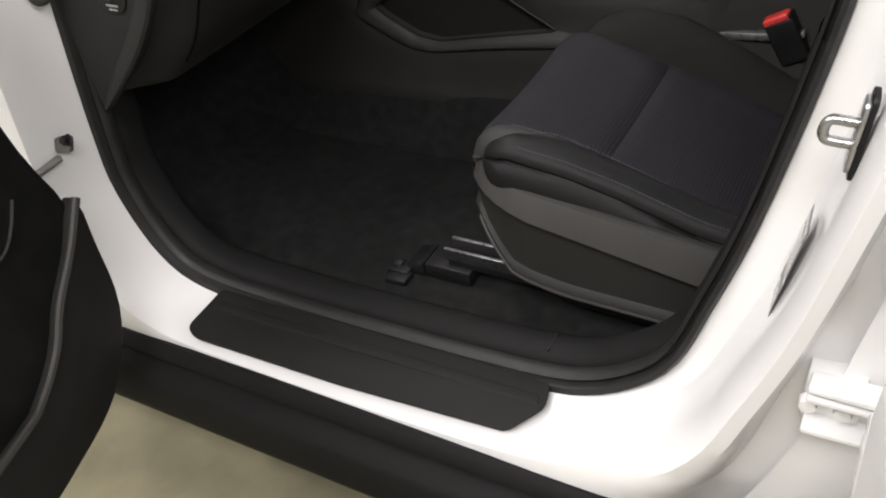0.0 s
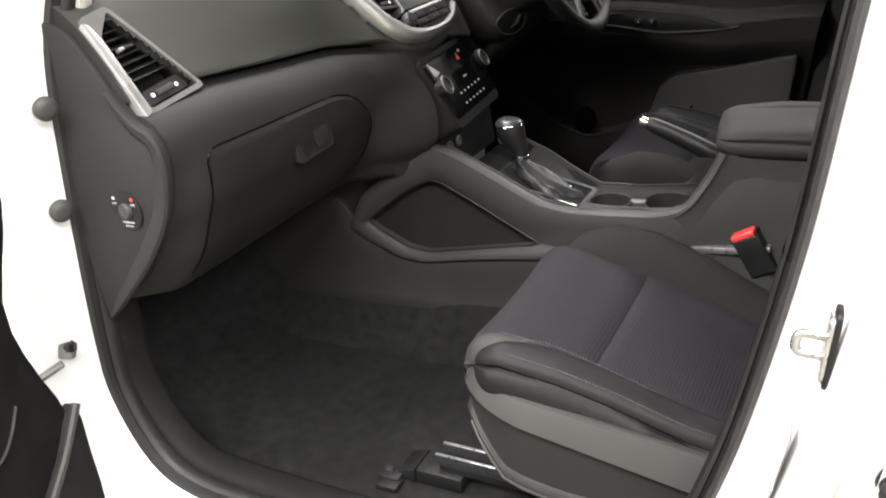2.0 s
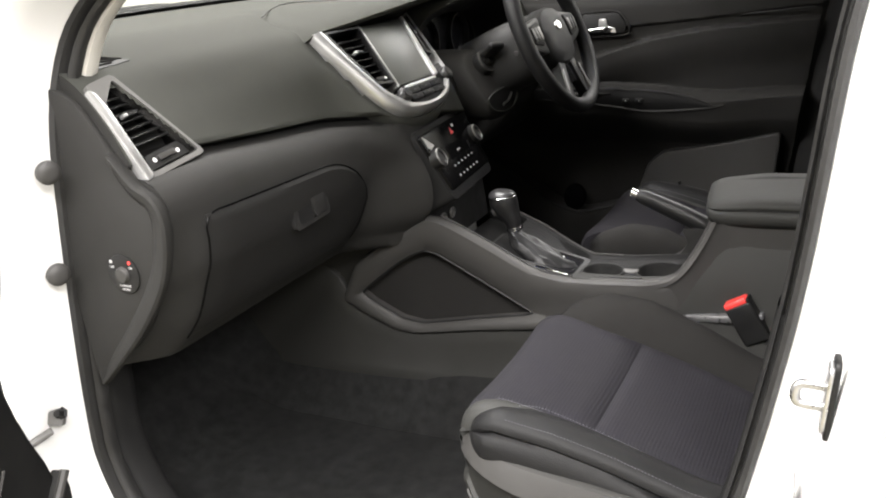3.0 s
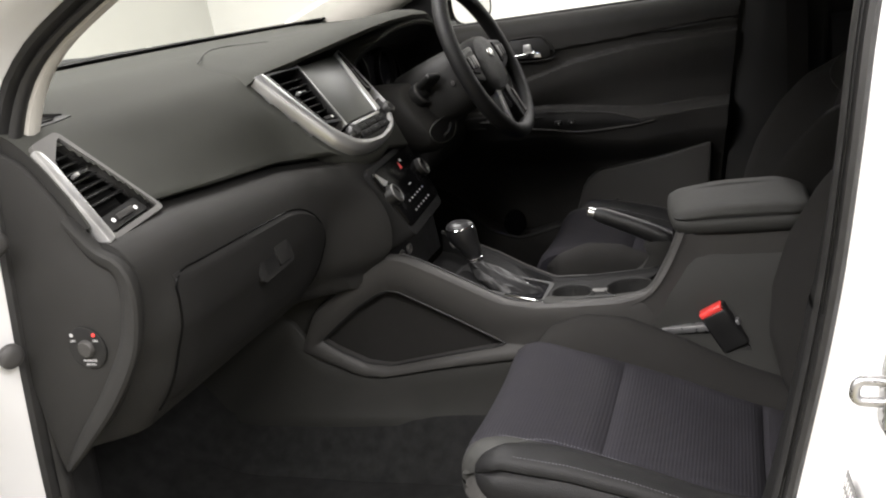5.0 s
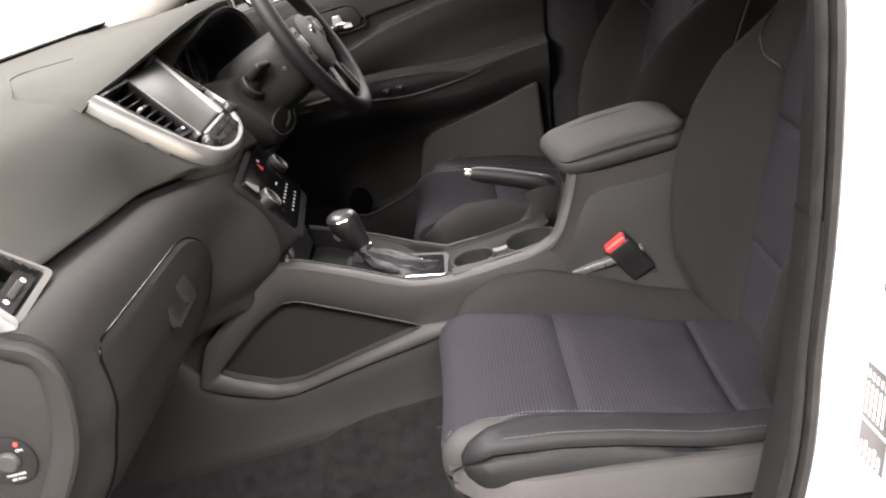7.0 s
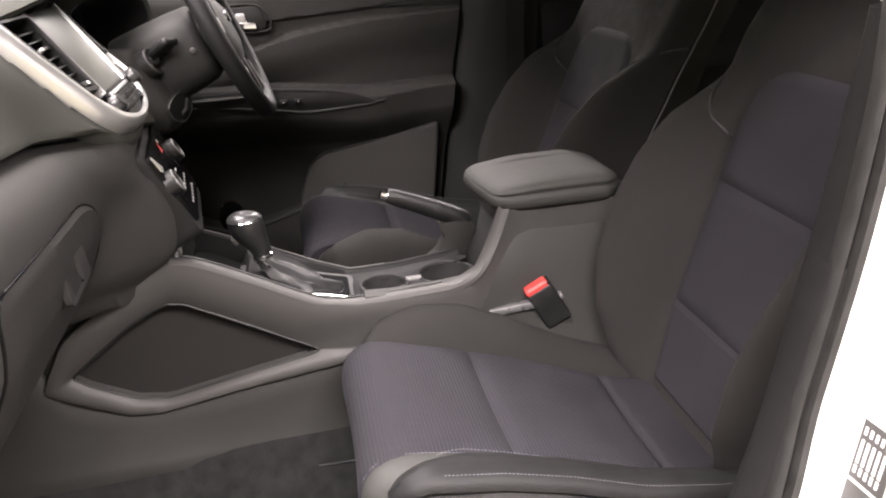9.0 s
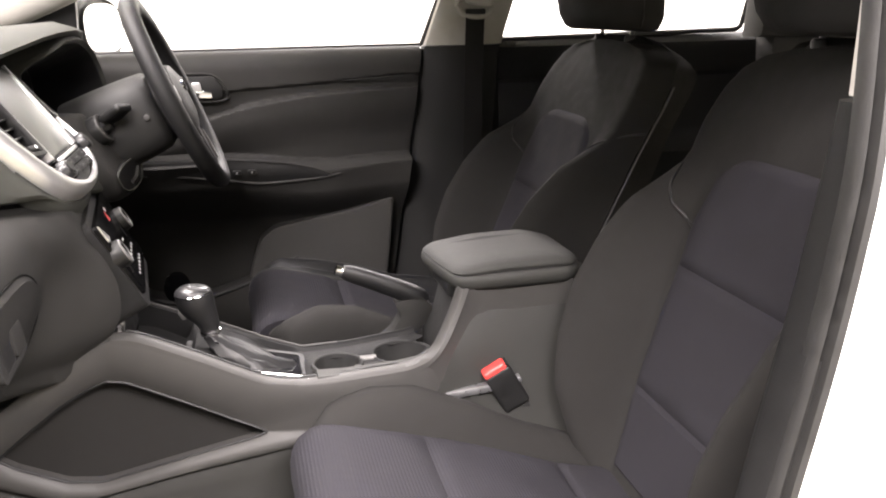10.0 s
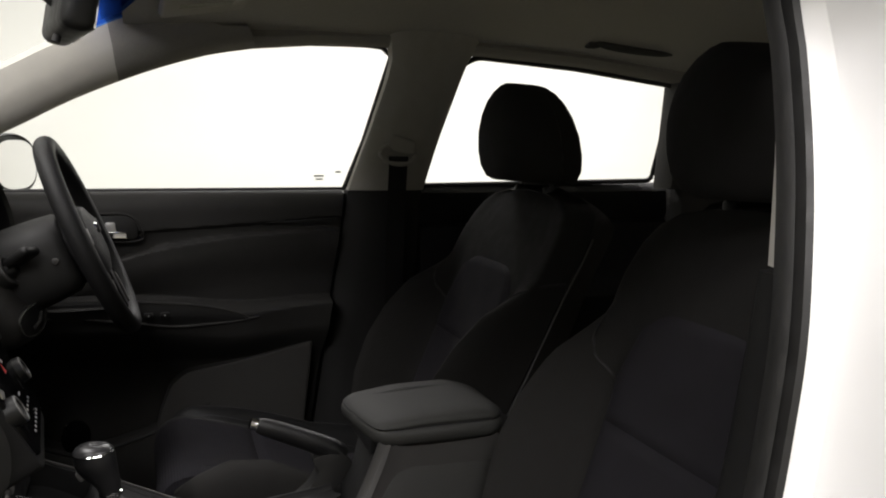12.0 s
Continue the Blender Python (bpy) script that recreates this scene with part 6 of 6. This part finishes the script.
# ---------------------------------------------------------------- driver's door, closed, on the far side
def far_door_y(x, z):
    base = table([0.36, 0.60, 0.75, 0.82, 0.93, 1.0, 1.12, 1.138, 1.15], [1.675, 1.668, 1.672, 1.668, 1.664, 1.668, 1.668, 1.680, 1.70], z)
    c1 = table([0.0, 0.476, 0.722, 0.955], [1.04, 1.055, 1.068, 1.084], x)
    c2 = table([0.0, 0.36, 0.471, 0.584, 0.734, 0.953], [0.93, 0.955, 0.996, 1.025, 1.046, 1.057], x)
    base -= 0.010 * smooth(c1 - 0.004, c1 + 0.002, z)
    base -= 0.020 * smooth(c2 + 0.003, c2 - 0.006, z) * (1 - smooth(c2 - 0.03, c2 - 0.13, z))
    arm = 0.085 * smooth(0.12, 0.40, x) * (1 - 0.35 * smooth(0.75, 0.95, x))
    top = 0.903 - 0.030 * smooth(0.46, 0.80, x) + 0.008 * smooth(0.80, 0.98, x)
    k = smooth(top + 0.012, top - 0.006, z) * (1 - smooth(top - 0.055, top - 0.17, z))
    return base - arm * k


door = thing("driver_door", "closed driver's door with dark plastic trim", "car door")
rows = []
for x in np.linspace(0.02, 1.0, 90):
    row = []
    for z in [*np.linspace(0.36, 0.74, 10), *np.linspace(0.75, 0.915, 44), *np.linspace(0.92, 1.10, 42), 1.11, 1.125, 1.138, 1.146, 1.15]:
        xs = x * (table([0.36, 0.58, 0.88, 1.15], [0.885, 0.912, 0.958, 1.0], z))
        row.append((xs, far_door_y(x, z), z))
    row.append((xs, 1.76, 1.15))
    rows.append(row)
part("trim_panel", grid(rows), M_FAR, door, "dark grained plastic door trim")
part("lower_pocket", prism(rounded([(0.545, 0.62), (0.572, 0.695), (0.61, 0.725), (0.77, 0.752), (0.912, 0.783), (0.868, 0.40), (0.50, 0.40)], 0.015), "y", 1.628, 1.70, 0.008), M_GREY, door, "grey lower door pocket")
lip = spline([(x, 0, z) for x, z in ((0.06, 0.735), (0.186, 0.672), (0.282, 0.592), (0.344, 0.565), (0.392, 0.558), (0.516, 0.590), (0.604, 0.624), (0.66, 0.648))], 40)
part("front_pocket", prism([(p.x, p.z) for p in lip] + [(0.64, 0.40), (0.06, 0.40)], "y", 1.600, 1.70, 0.008), M_FAR, door, "dark lower door pocket")
part("pocket_lip", tube([(p.x, 1.604, p.z - 0.002) for p in lip], 0.0055, 8), M_DARK, door)
# no hollow here: a black disc gives the dark of the bottle recess
part("bottle_hole", slab([(0.031 * math.cos(a), 0.038 * math.sin(a)) for a in np.linspace(0, 6.2832, 28, endpoint=False)], basis((0.366, 1.606, 0.596), (1, 0, 0), (0, 0, 1)), -0.02, 0.002, 0.0015), M_PANEL, door, "black disc painted as the bottle recess's shade")
part("crease_line", tube([(x * table([0.88, 1.15], [0.958, 1.0], 1.06), far_door_y(x, 1.05) + 0.002, table([0.0, 0.476, 0.722, 0.955], [1.04, 1.055, 1.068, 1.084], x) - 0.003) for x in np.linspace(0.06, 0.99, 24)], 0.0022, 6), M_BLACK, door)
cup = rounded([(0.27, 0.908), (0.50, 0.907), (0.59, 0.898), (0.67, 0.886), (0.735, 0.866), (0.748, 0.857), (0.735, 0.852), (0.66, 0.849), (0.58, 0.848), (0.50, 0.860), (0.27, 0.885)], 0.010)
pull = part("pull_recess", slab(cup, basis((0, 1.580, 0), (1, 0, 0), (0, 0, 1)), -0.03, 0.001, 0.0008), M_BLACK, door, "dark recess of the armrest pull")
part("recess_lip", tube(spline([(0.28, 1.582, 0.883), (0.40, 1.580, 0.872), (0.50, 1.579, 0.859), (0.58, 1.578, 0.847), (0.66, 1.578, 0.848), (0.73, 1.581, 0.852), (0.775, 1.588, 0.858)], 30), 0.0035, 8), M_FAR, pull)
part("upper_lip", tube(spline([(0.50, 1.580, 0.907), (0.59, 1.579, 0.899), (0.67, 1.579, 0.887), (0.735, 1.581, 0.867), (0.752, 1.583, 0.857)], 24), 0.0025, 8), M_FAR, pull)
for x in (0.53, 0.565):
    sw = part("window_switch", box(x - 0.010, x + 0.010, 1.572, 1.582, 0.870, 0.882, 0.003), M_BLACK, pull)
    part("mark", box(x - 0.0015, x + 0.0015, 1.5712, 1.5722, 0.874, 0.8775), M_PRINT, sw)
# release handle in its bowl
bowl = part("handle_bowl", slab(rounded([(-0.075, -0.026), (0.055, -0.026), (0.06, 0.0), (0.04, 0.03), (-0.06, 0.03)], 0.012), basis((0.455, 1.656, 1.066), (1, 0, 0), (0, 0, 1)), -0.004, 0.003, 0.002), M_BLACK, door, "black handle bowl")
part("release_lever", prism(rounded([(0.408, 1.046), (0.49, 1.043), (0.488, 1.058), (0.47, 1.062), (0.412, 1.056)], 0.004), "y", 1.645, 1.66, 0.003), M_CHROME, bowl, "chrome door release lever")
part("lock_tab", prism(rounded([(0.440, 1.060), (0.466, 1.060), (0.463, 1.082), (0.443, 1.082)], 0.004), "y", 1.648, 1.66, 0.002), M_SILVER, bowl, "silver lock tab")
part("handle_surround", tube(spline([(x, 1.656, z) for x, z in ((0.32, 1.042), (0.40, 1.037), (0.512, 1.037), (0.522, 1.06), (0.49, 1.098), (0.40, 1.098), (0.33, 1.080))], 40, closed=True), 0.003, 6, closed=True), M_LOWER, door)
# window frame and pane
front_win = [(0.02, 1.152), (1.002, 1.152), (1.045, 1.272), (1.098, 1.475), (1.07, 1.492), (0.918, 1.493), (0.72, 1.475), (0.53, 1.425), (0.24, 1.294), (0.06, 1.20)]
def lean_far(outline, y0, y1):
    bm = prism(outline, "y", y0, y1)
    for v in bm.verts:
        v.co.y -= 0.30 * max(0.0, v.co.z - 1.15)
    return bm
part("pane", lean_far(front_win, 1.718, 1.722), M_GLASS, door).visible_shadow = False
for mx, mz, mw_, mh_ in ((0.93, 1.182, 0.026, 0.004), (0.935, 1.174, 0.018, 0.004), (0.985, 1.192, 0.014, 0.004)):
    part("print_bar", box(mx, mx + mw_, 1.7045, 1.7052, mz, mz + mh_), M_PRINT, door)
part("belt_seal", box(0.03, 1.008, 1.700, 1.716, 1.146, 1.156, 0.003), M_RUBBER, door)
part("window_seal", tube([(x, 1.705 - 0.30 * max(0, z - 1.15), z) for x, z in ((1.008, 1.152), (1.05, 1.272), (1.105, 1.478))], 0.0075, 8), M_RUBBER, door, "black rubber window seal")
part("window_seal", tube(spline([(x, 1.70 - 0.30 * max(0, z - 1.15), z + 0.004) for x, z in front_win[3:]], 40), 0.006, 8), M_RUBBER, door)
part("sail_panel", lean_far([(0.04, 1.15), (0.20, 1.15), (0.215, 1.285), (0.10, 1.22)], 1.690, 1.716), M_BLACK, door, "black triangle at the mirror's foot")
mirror = thing("door_mirror", "black door mirror with bright glass outside the window", "door mirror")
rows = []
for x, k in ((0.10, 0.35), (0.13, 0.75), (0.17, 0.95), (0.215, 1.0), (0.222, 0.96), (0.214, 0.90)):
    rows.append([(x - 0.003 * math.sin(a) + 0.35 * 0.115 * k * math.cos(a), 1.945 + 0.115 * k * math.copysign(abs(math.cos(a)) ** 0.7, math.cos(a)), 1.205 + 0.078 * k * math.copysign(abs(math.sin(a)) ** 0.7, math.sin(a))) for a in np.linspace(0, 6.2832, 36, endpoint=False)])
part("housing", grid(rows, closed_u=True, caps=True), M_BLACK, mirror)
part("mirror_glass", slab([(0.095 * math.copysign(abs(math.cos(a)) ** 0.7, math.cos(a)), 0.061 * math.copysign(abs(math.sin(a)) ** 0.7, math.sin(a))) for a in np.linspace(0, 6.2832, 32, endpoint=False)], basis((0.226, 1.945, 1.205), (0.35, 0.94, 0), (-0.04, 0, 1)), -0.002, 0.002), M_MIRROR, mirror)
part("foot", box(0.10, 0.20, 1.70, 1.87, 1.135, 1.165, 0.01), M_BLACK, mirror)

# rear far door and window
rdoor = thing("rear_door", "closed far rear door with dark trim", "car door", "rear doors")
rows = []
for x in np.linspace(1.20, 1.98, 24):
    rows.append([(x, y, z) for y, z in ((1.67, 0.38), (1.665, 0.7), (1.60, 0.80), (1.595, 0.86), (1.64, 0.89), (1.665, 0.92), (1.67, 1.05), (1.682, 1.06), (1.672, 1.08), (1.678, 1.14), (1.70, 1.158), (1.76, 1.16))])
part("trim_panel", grid(rows), M_DOOR, rdoor, "dark plastic rear door trim")
rear_win = [(1.208, 1.158), (1.245, 1.30), (1.275, 1.455), (1.325, 1.483), (1.60, 1.465), (1.915, 1.43), (1.902, 1.168)]
part("pane", lean_far(rear_win, 1.718, 1.722), M_GLASS, rdoor).visible_shadow = False
part("window_seal", tube([(x, 1.705 - 0.30 * max(0, z - 1.15), z) for x, z in rounded(rear_win, 0.02, 3)], 0.007, 8, closed=True), M_RUBBER, rdoor)
# open near rear door, white outside
odoor = thing("rear_door", "white near rear door standing open", "car door", "rear doors")
mo = basis((1.178, -0.045, 0.0), (0.30, -0.954, 0), (0, 0, 1))
rows = []
for z in (0.40, 0.42, 0.50, 0.62, 0.74, 0.88, 1.0, 1.08):
    bulge = 0.03 * math.sin((z - 0.4) / 0.68 * 3.14)
    rows.append([mo @ Vector((u, z, w)) for u, w in ((0.02, -0.10), (0.0, -0.03), (0.0, bulge - 0.006), (0.006, bulge), (0.3, bulge + 0.012), (0.7, bulge + 0.01), (0.92, bulge), (0.94, -0.03), (0.94, -0.10))])
part("skin", grid(rows, closed_u=True, caps=True), M_WHITE, odoor, "white painted door skin")
part("lower_cladding", slab([(0.0, 0.31), (0.94, 0.31), (0.94, 0.40), (0.0, 0.40)], mo, -0.10, 0.02, 0.01), M_DARK, odoor)
part("hinge_lug", box(1.155, 1.19, -0.04, 0.045, 0.592, 0.642, 0.006), M_WHITE, odoor)

# ---------------------------------------------------------------- open front passenger door
fdoor = thing("front_door", "front passenger door standing open with dark trim", "car door")
mf = basis((0.2, -0.1, 0.0), (-0.3, 0.954, 0), (0, 0, 1))
panel = [(0.045, 1.06), (0.056, 0.84), (0.080, 0.735), (0.100, 0.68), (0.108, 0.60), (0.106, 0.52), (0.085, 0.462), (0.045, 0.415), (-0.01, 0.383), (-0.10, 0.372), (-0.30, 0.374), (-0.90, 0.40), (-0.92, 1.05)]
part("trim_panel", slab([(p.x, p.y) for p in spline([(x, z, 0) for x, z in panel], 80, closed=True)], mf, -0.05, 0.0, 0.012, 3), M_BLACK, fdoor, "black plastic door trim")
pocket = [(0.101, 0.682), (0.05, 0.632), (-0.01, 0.588), (-0.05, 0.545), (-0.11, 0.512), (-0.185, 0.505), (-0.6, 0.52), (-0.84, 0.56), (-0.86, 0.42), (-0.30, 0.385), (-0.10, 0.383), (-0.01, 0.394), (0.04, 0.424), (0.078, 0.468), (0.098, 0.522), (0.101, 0.60)]
part("map_pocket", slab([(p.x, p.y) for p in spline([(x, z, 0) for x, z in pocket], 90, closed=True)], mf, -0.01, 0.014, 0.006, 3), M_DARK, fdoor, "black map pocket")
part("pocket_lip", tube([mf @ Vector((p.x, p.y, 0.013)) for p in spline([(x, z, 0) for x, z in pocket[:8]], 50)], 0.006, 8), M_GREY, fdoor, "grey edge of the map pocket")
part("speaker_arc", tube([mf @ Vector((p.x, p.y, 0.001)) for p in spline([(0.014, 0.74, 0), (-0.012, 0.71, 0), (-0.045, 0.694, 0), (-0.12, 0.70, 0)], 16)], 0.002, 6), M_GREY, fdoor)
part("door_core", slab([(0.03, 1.05), (0.12, 0.48), (0.05, 0.38), (-0.90, 0.39), (-0.93, 1.05)], mf, -0.14, -0.048, 0.01), M_WHITE, fdoor, "white painted door shell")
part("door_cladding", slab([(0.08, 0.46), (0.03, 0.34), (-0.90, 0.34), (-0.91, 0.44)], mf, -0.17, -0.12, 0.01), M_DARK, fdoor)

# ---------------------------------------------------------------- belts, roof fittings, mirror, rear bench
belt = thing("seat_belt", "black driver's seat belt on the far post", "seat belt")
part("anchor_cover", prism(rounded([(1.092, 1.262), (1.107, 1.291), (1.128, 1.281), (1.152, 1.277), (1.166, 1.266), (1.161, 1.238), (1.130, 1.241), (1.101, 1.250)], 0.008), "y", 1.590, 1.625, 0.007, 3), M_POST, belt, "grey belt anchor cover")
loop = part("belt_loop", tube(spline([(1.076, 1.603, 1.250), (1.080, 1.602, 1.235), (1.092, 1.600, 1.223), (1.122, 1.598, 1.217), (1.152, 1.600, 1.222), (1.164, 1.602, 1.238), (1.150, 1.604, 1.256), (1.10, 1.604, 1.262)], 40, closed=True), 0.0065, 10, closed=True), M_POST, belt, "grey guide loop")
part("slot", box(1.095, 1.145, 1.594, 1.602, 1.222, 1.236, 0.003), M_BLACK, loop)
rows = [[(x + 0.024 * k, y + 0.002 * k, z) for k in (-1, 0, 1)] for x, y, z in ((1.119, 1.596, 1.229), (1.121, 1.616, 1.15), (1.121, 1.632, 1.0), (1.116, 1.638, 0.8), (1.11, 1.64, 0.55))]
part("webbing", shell(rows, 0.0015), M_CLOTH, belt, "black belt webbing")
grab = thing("grab_handle", "folding roof grab handle above the far rear window", "grab handle")
# handle in the shaded liner colour
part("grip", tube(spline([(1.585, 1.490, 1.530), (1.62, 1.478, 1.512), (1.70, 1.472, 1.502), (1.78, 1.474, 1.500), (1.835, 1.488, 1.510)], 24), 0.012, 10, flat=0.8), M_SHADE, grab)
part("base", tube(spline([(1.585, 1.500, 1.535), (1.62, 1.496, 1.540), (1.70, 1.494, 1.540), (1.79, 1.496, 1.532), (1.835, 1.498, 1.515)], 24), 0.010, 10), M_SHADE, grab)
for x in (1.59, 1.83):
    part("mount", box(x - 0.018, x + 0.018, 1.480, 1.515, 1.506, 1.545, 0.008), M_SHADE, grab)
hook = thing("coat_hook", "small dark coat hook on the post", "hook")
part("stem", tube(spline([(1.262, 1.60, 1.405), (1.248, 1.59, 1.398), (1.244, 1.585, 1.405), (1.248, 1.583, 1.416)], 12), 0.004, 8), M_DARK, hook)
visor = thing("sun_visor", "grey cloth sun visor folded up against the roof", "sun visor")
part("board", box(-0.085, 0.085, -0.19, 0.19, -0.009, 0.009, 0.008, 3, m=pose(0.655, 1.36, 1.538, 2, -8, 0)), M_LINER, visor)
part("label", box(-0.05, 0.05, -0.05, 0.03, -0.0105, -0.009, m=pose(0.655, 1.32, 1.538, 2, -8, 0)), M_GREY, visor)
part("clip", box(0.62, 0.66, 1.535, 1.555, 1.515, 1.535, 0.004), M_LINER, visor)
rear_view = thing("rear_view_mirror", "black rear view mirror on the windscreen", "mirror")
part("housing", box(-0.022, 0.022, -0.115, 0.115, -0.034, 0.034, 0.016, 4, m=pose(0.445, 0.90, 1.442, 0, 10, 12)), M_BLACK, rear_view)
part("mirror_glass", box(0.0195, 0.0225, -0.105, 0.105, -0.028, 0.028, 0.002, m=pose(0.445, 0.90, 1.442, 0, 10, 12)), M_MIRROR, rear_view)
part("tab", tube([(0.43, 0.895, 1.412), (0.427, 0.893, 1.402)], 0.006, 10), M_BLACK, rear_view)
part("stem", tube([(0.43, 0.915, 1.46), (0.40, 0.925, 1.485)], 0.012, 12), M_BLACK, rear_view)
bench = thing("rear_bench", "dark cloth rear bench seat", "rear seat")
part("cushion", prism(rounded([(1.60, 0.44), (1.58, 0.58), (1.62, 0.63), (2.02, 0.58), (2.05, 0.44)], 0.03), "y", 0.32, 1.53, 0.03, 3), M_CLOTH, bench)
part("backrest", prism(rounded([(2.0, 0.55), (2.16, 1.10), (2.24, 1.13), (2.30, 1.08), (2.18, 0.5)], 0.03), "y", 0.32, 1.53, 0.03, 3), M_CLOTH, bench)
for y in (0.55, 0.925, 1.30):
    hr = part("rear_headrest", box(-0.05, 0.05, -0.12, 0.12, -0.055, 0.055, 0.035, 4, m=pose(2.25, y, 1.185, 0, 12, 0)), M_CLOTH, bench)
parcel = thing("luggage_cover", "dark luggage cover behind the rear bench", "luggage cover")
part("sheet", box(2.3, 2.94, 0.25, 1.6, 1.02, 1.035, 0.004), M_DARK, parcel)

# ---------------------------------------------------------------- rest of the car's outside
rows = []
for x in np.linspace(-1.35, -0.42, 14):
    s = smooth(-1.35, -0.42, x)
    rows.append([(x, y, 0.86 + 0.26 * s ** 0.7 - 0.10 * abs((y - 0.925) / 0.88) ** 4) for y in np.linspace(0.05, 1.80, 18)])
part("bonnet", shell(rows, 0.015), M_WHITE, car, "white painted bonnet")
part("nose", box(-1.38, -1.22, 0.05, 1.80, 0.25, 0.88, 0.05, 3), M_WHITE, car)
for y0, y1 in ((0.03, 0.09), (1.76, 1.82)):
    part("front_wing", prism(rounded([(-1.36, 0.30), (-1.15, 0.30), (-1.05, 0.62), (-0.80, 0.70), (-0.55, 0.62), (-0.46, 0.34), (-0.12, 0.36), (-0.12, 1.04), (-0.45, 1.06), (-1.30, 0.86)], 0.05), "y", y0, y1, 0.015), M_WHITE, car, "white front wing")
part("rear_quarter", prism(rounded([(2.15, 0.36), (2.10, 0.60), (2.16, 1.12), (2.98, 1.10), (3.02, 0.50), (2.86, 0.42), (2.74, 0.66), (2.50, 0.74), (2.28, 0.62)], 0.05), "y", 0.03, 0.10, 0.015), M_WHITE, car, "white rear quarter panel")
part("tailgate", prism([(2.96, 0.40), (3.06, 0.46), (3.08, 1.00), (3.00, 1.14), (2.94, 1.14)], "y", 0.08, 1.77, 0.02), M_WHITE, car, "white tailgate")
part("rear_pane", prism([(2.97, 1.14), (2.80, 1.45), (2.805, 1.453), (2.975, 1.143)], "y", 0.25, 1.60), M_GLASS, car).visible_shadow = False
for wx in (-0.80, 2.50):
    for wy, sgn in ((0.03, -1), (1.82, 1)):
        m = pose(wx, wy - sgn * 0.22, 0.335, -90 * sgn)
        wheel_part = part("wheel", lathe([(0.21, 0.20), (0.195, 0.19), (0.06, 0.205), (0.0, 0.205)], m, 32), M_BEZEL, car, "dark grey car wheel")
        part("tyre", lathe([(0.205, 0.02), (0.30, 0.0), (0.328, 0.02), (0.335, 0.06), (0.335, 0.17), (0.328, 0.205), (0.30, 0.22), (0.22, 0.212), (0.205, 0.20)], m, 40, caps=False), M_RUBBER, wheel_part, "black rubber tyre")
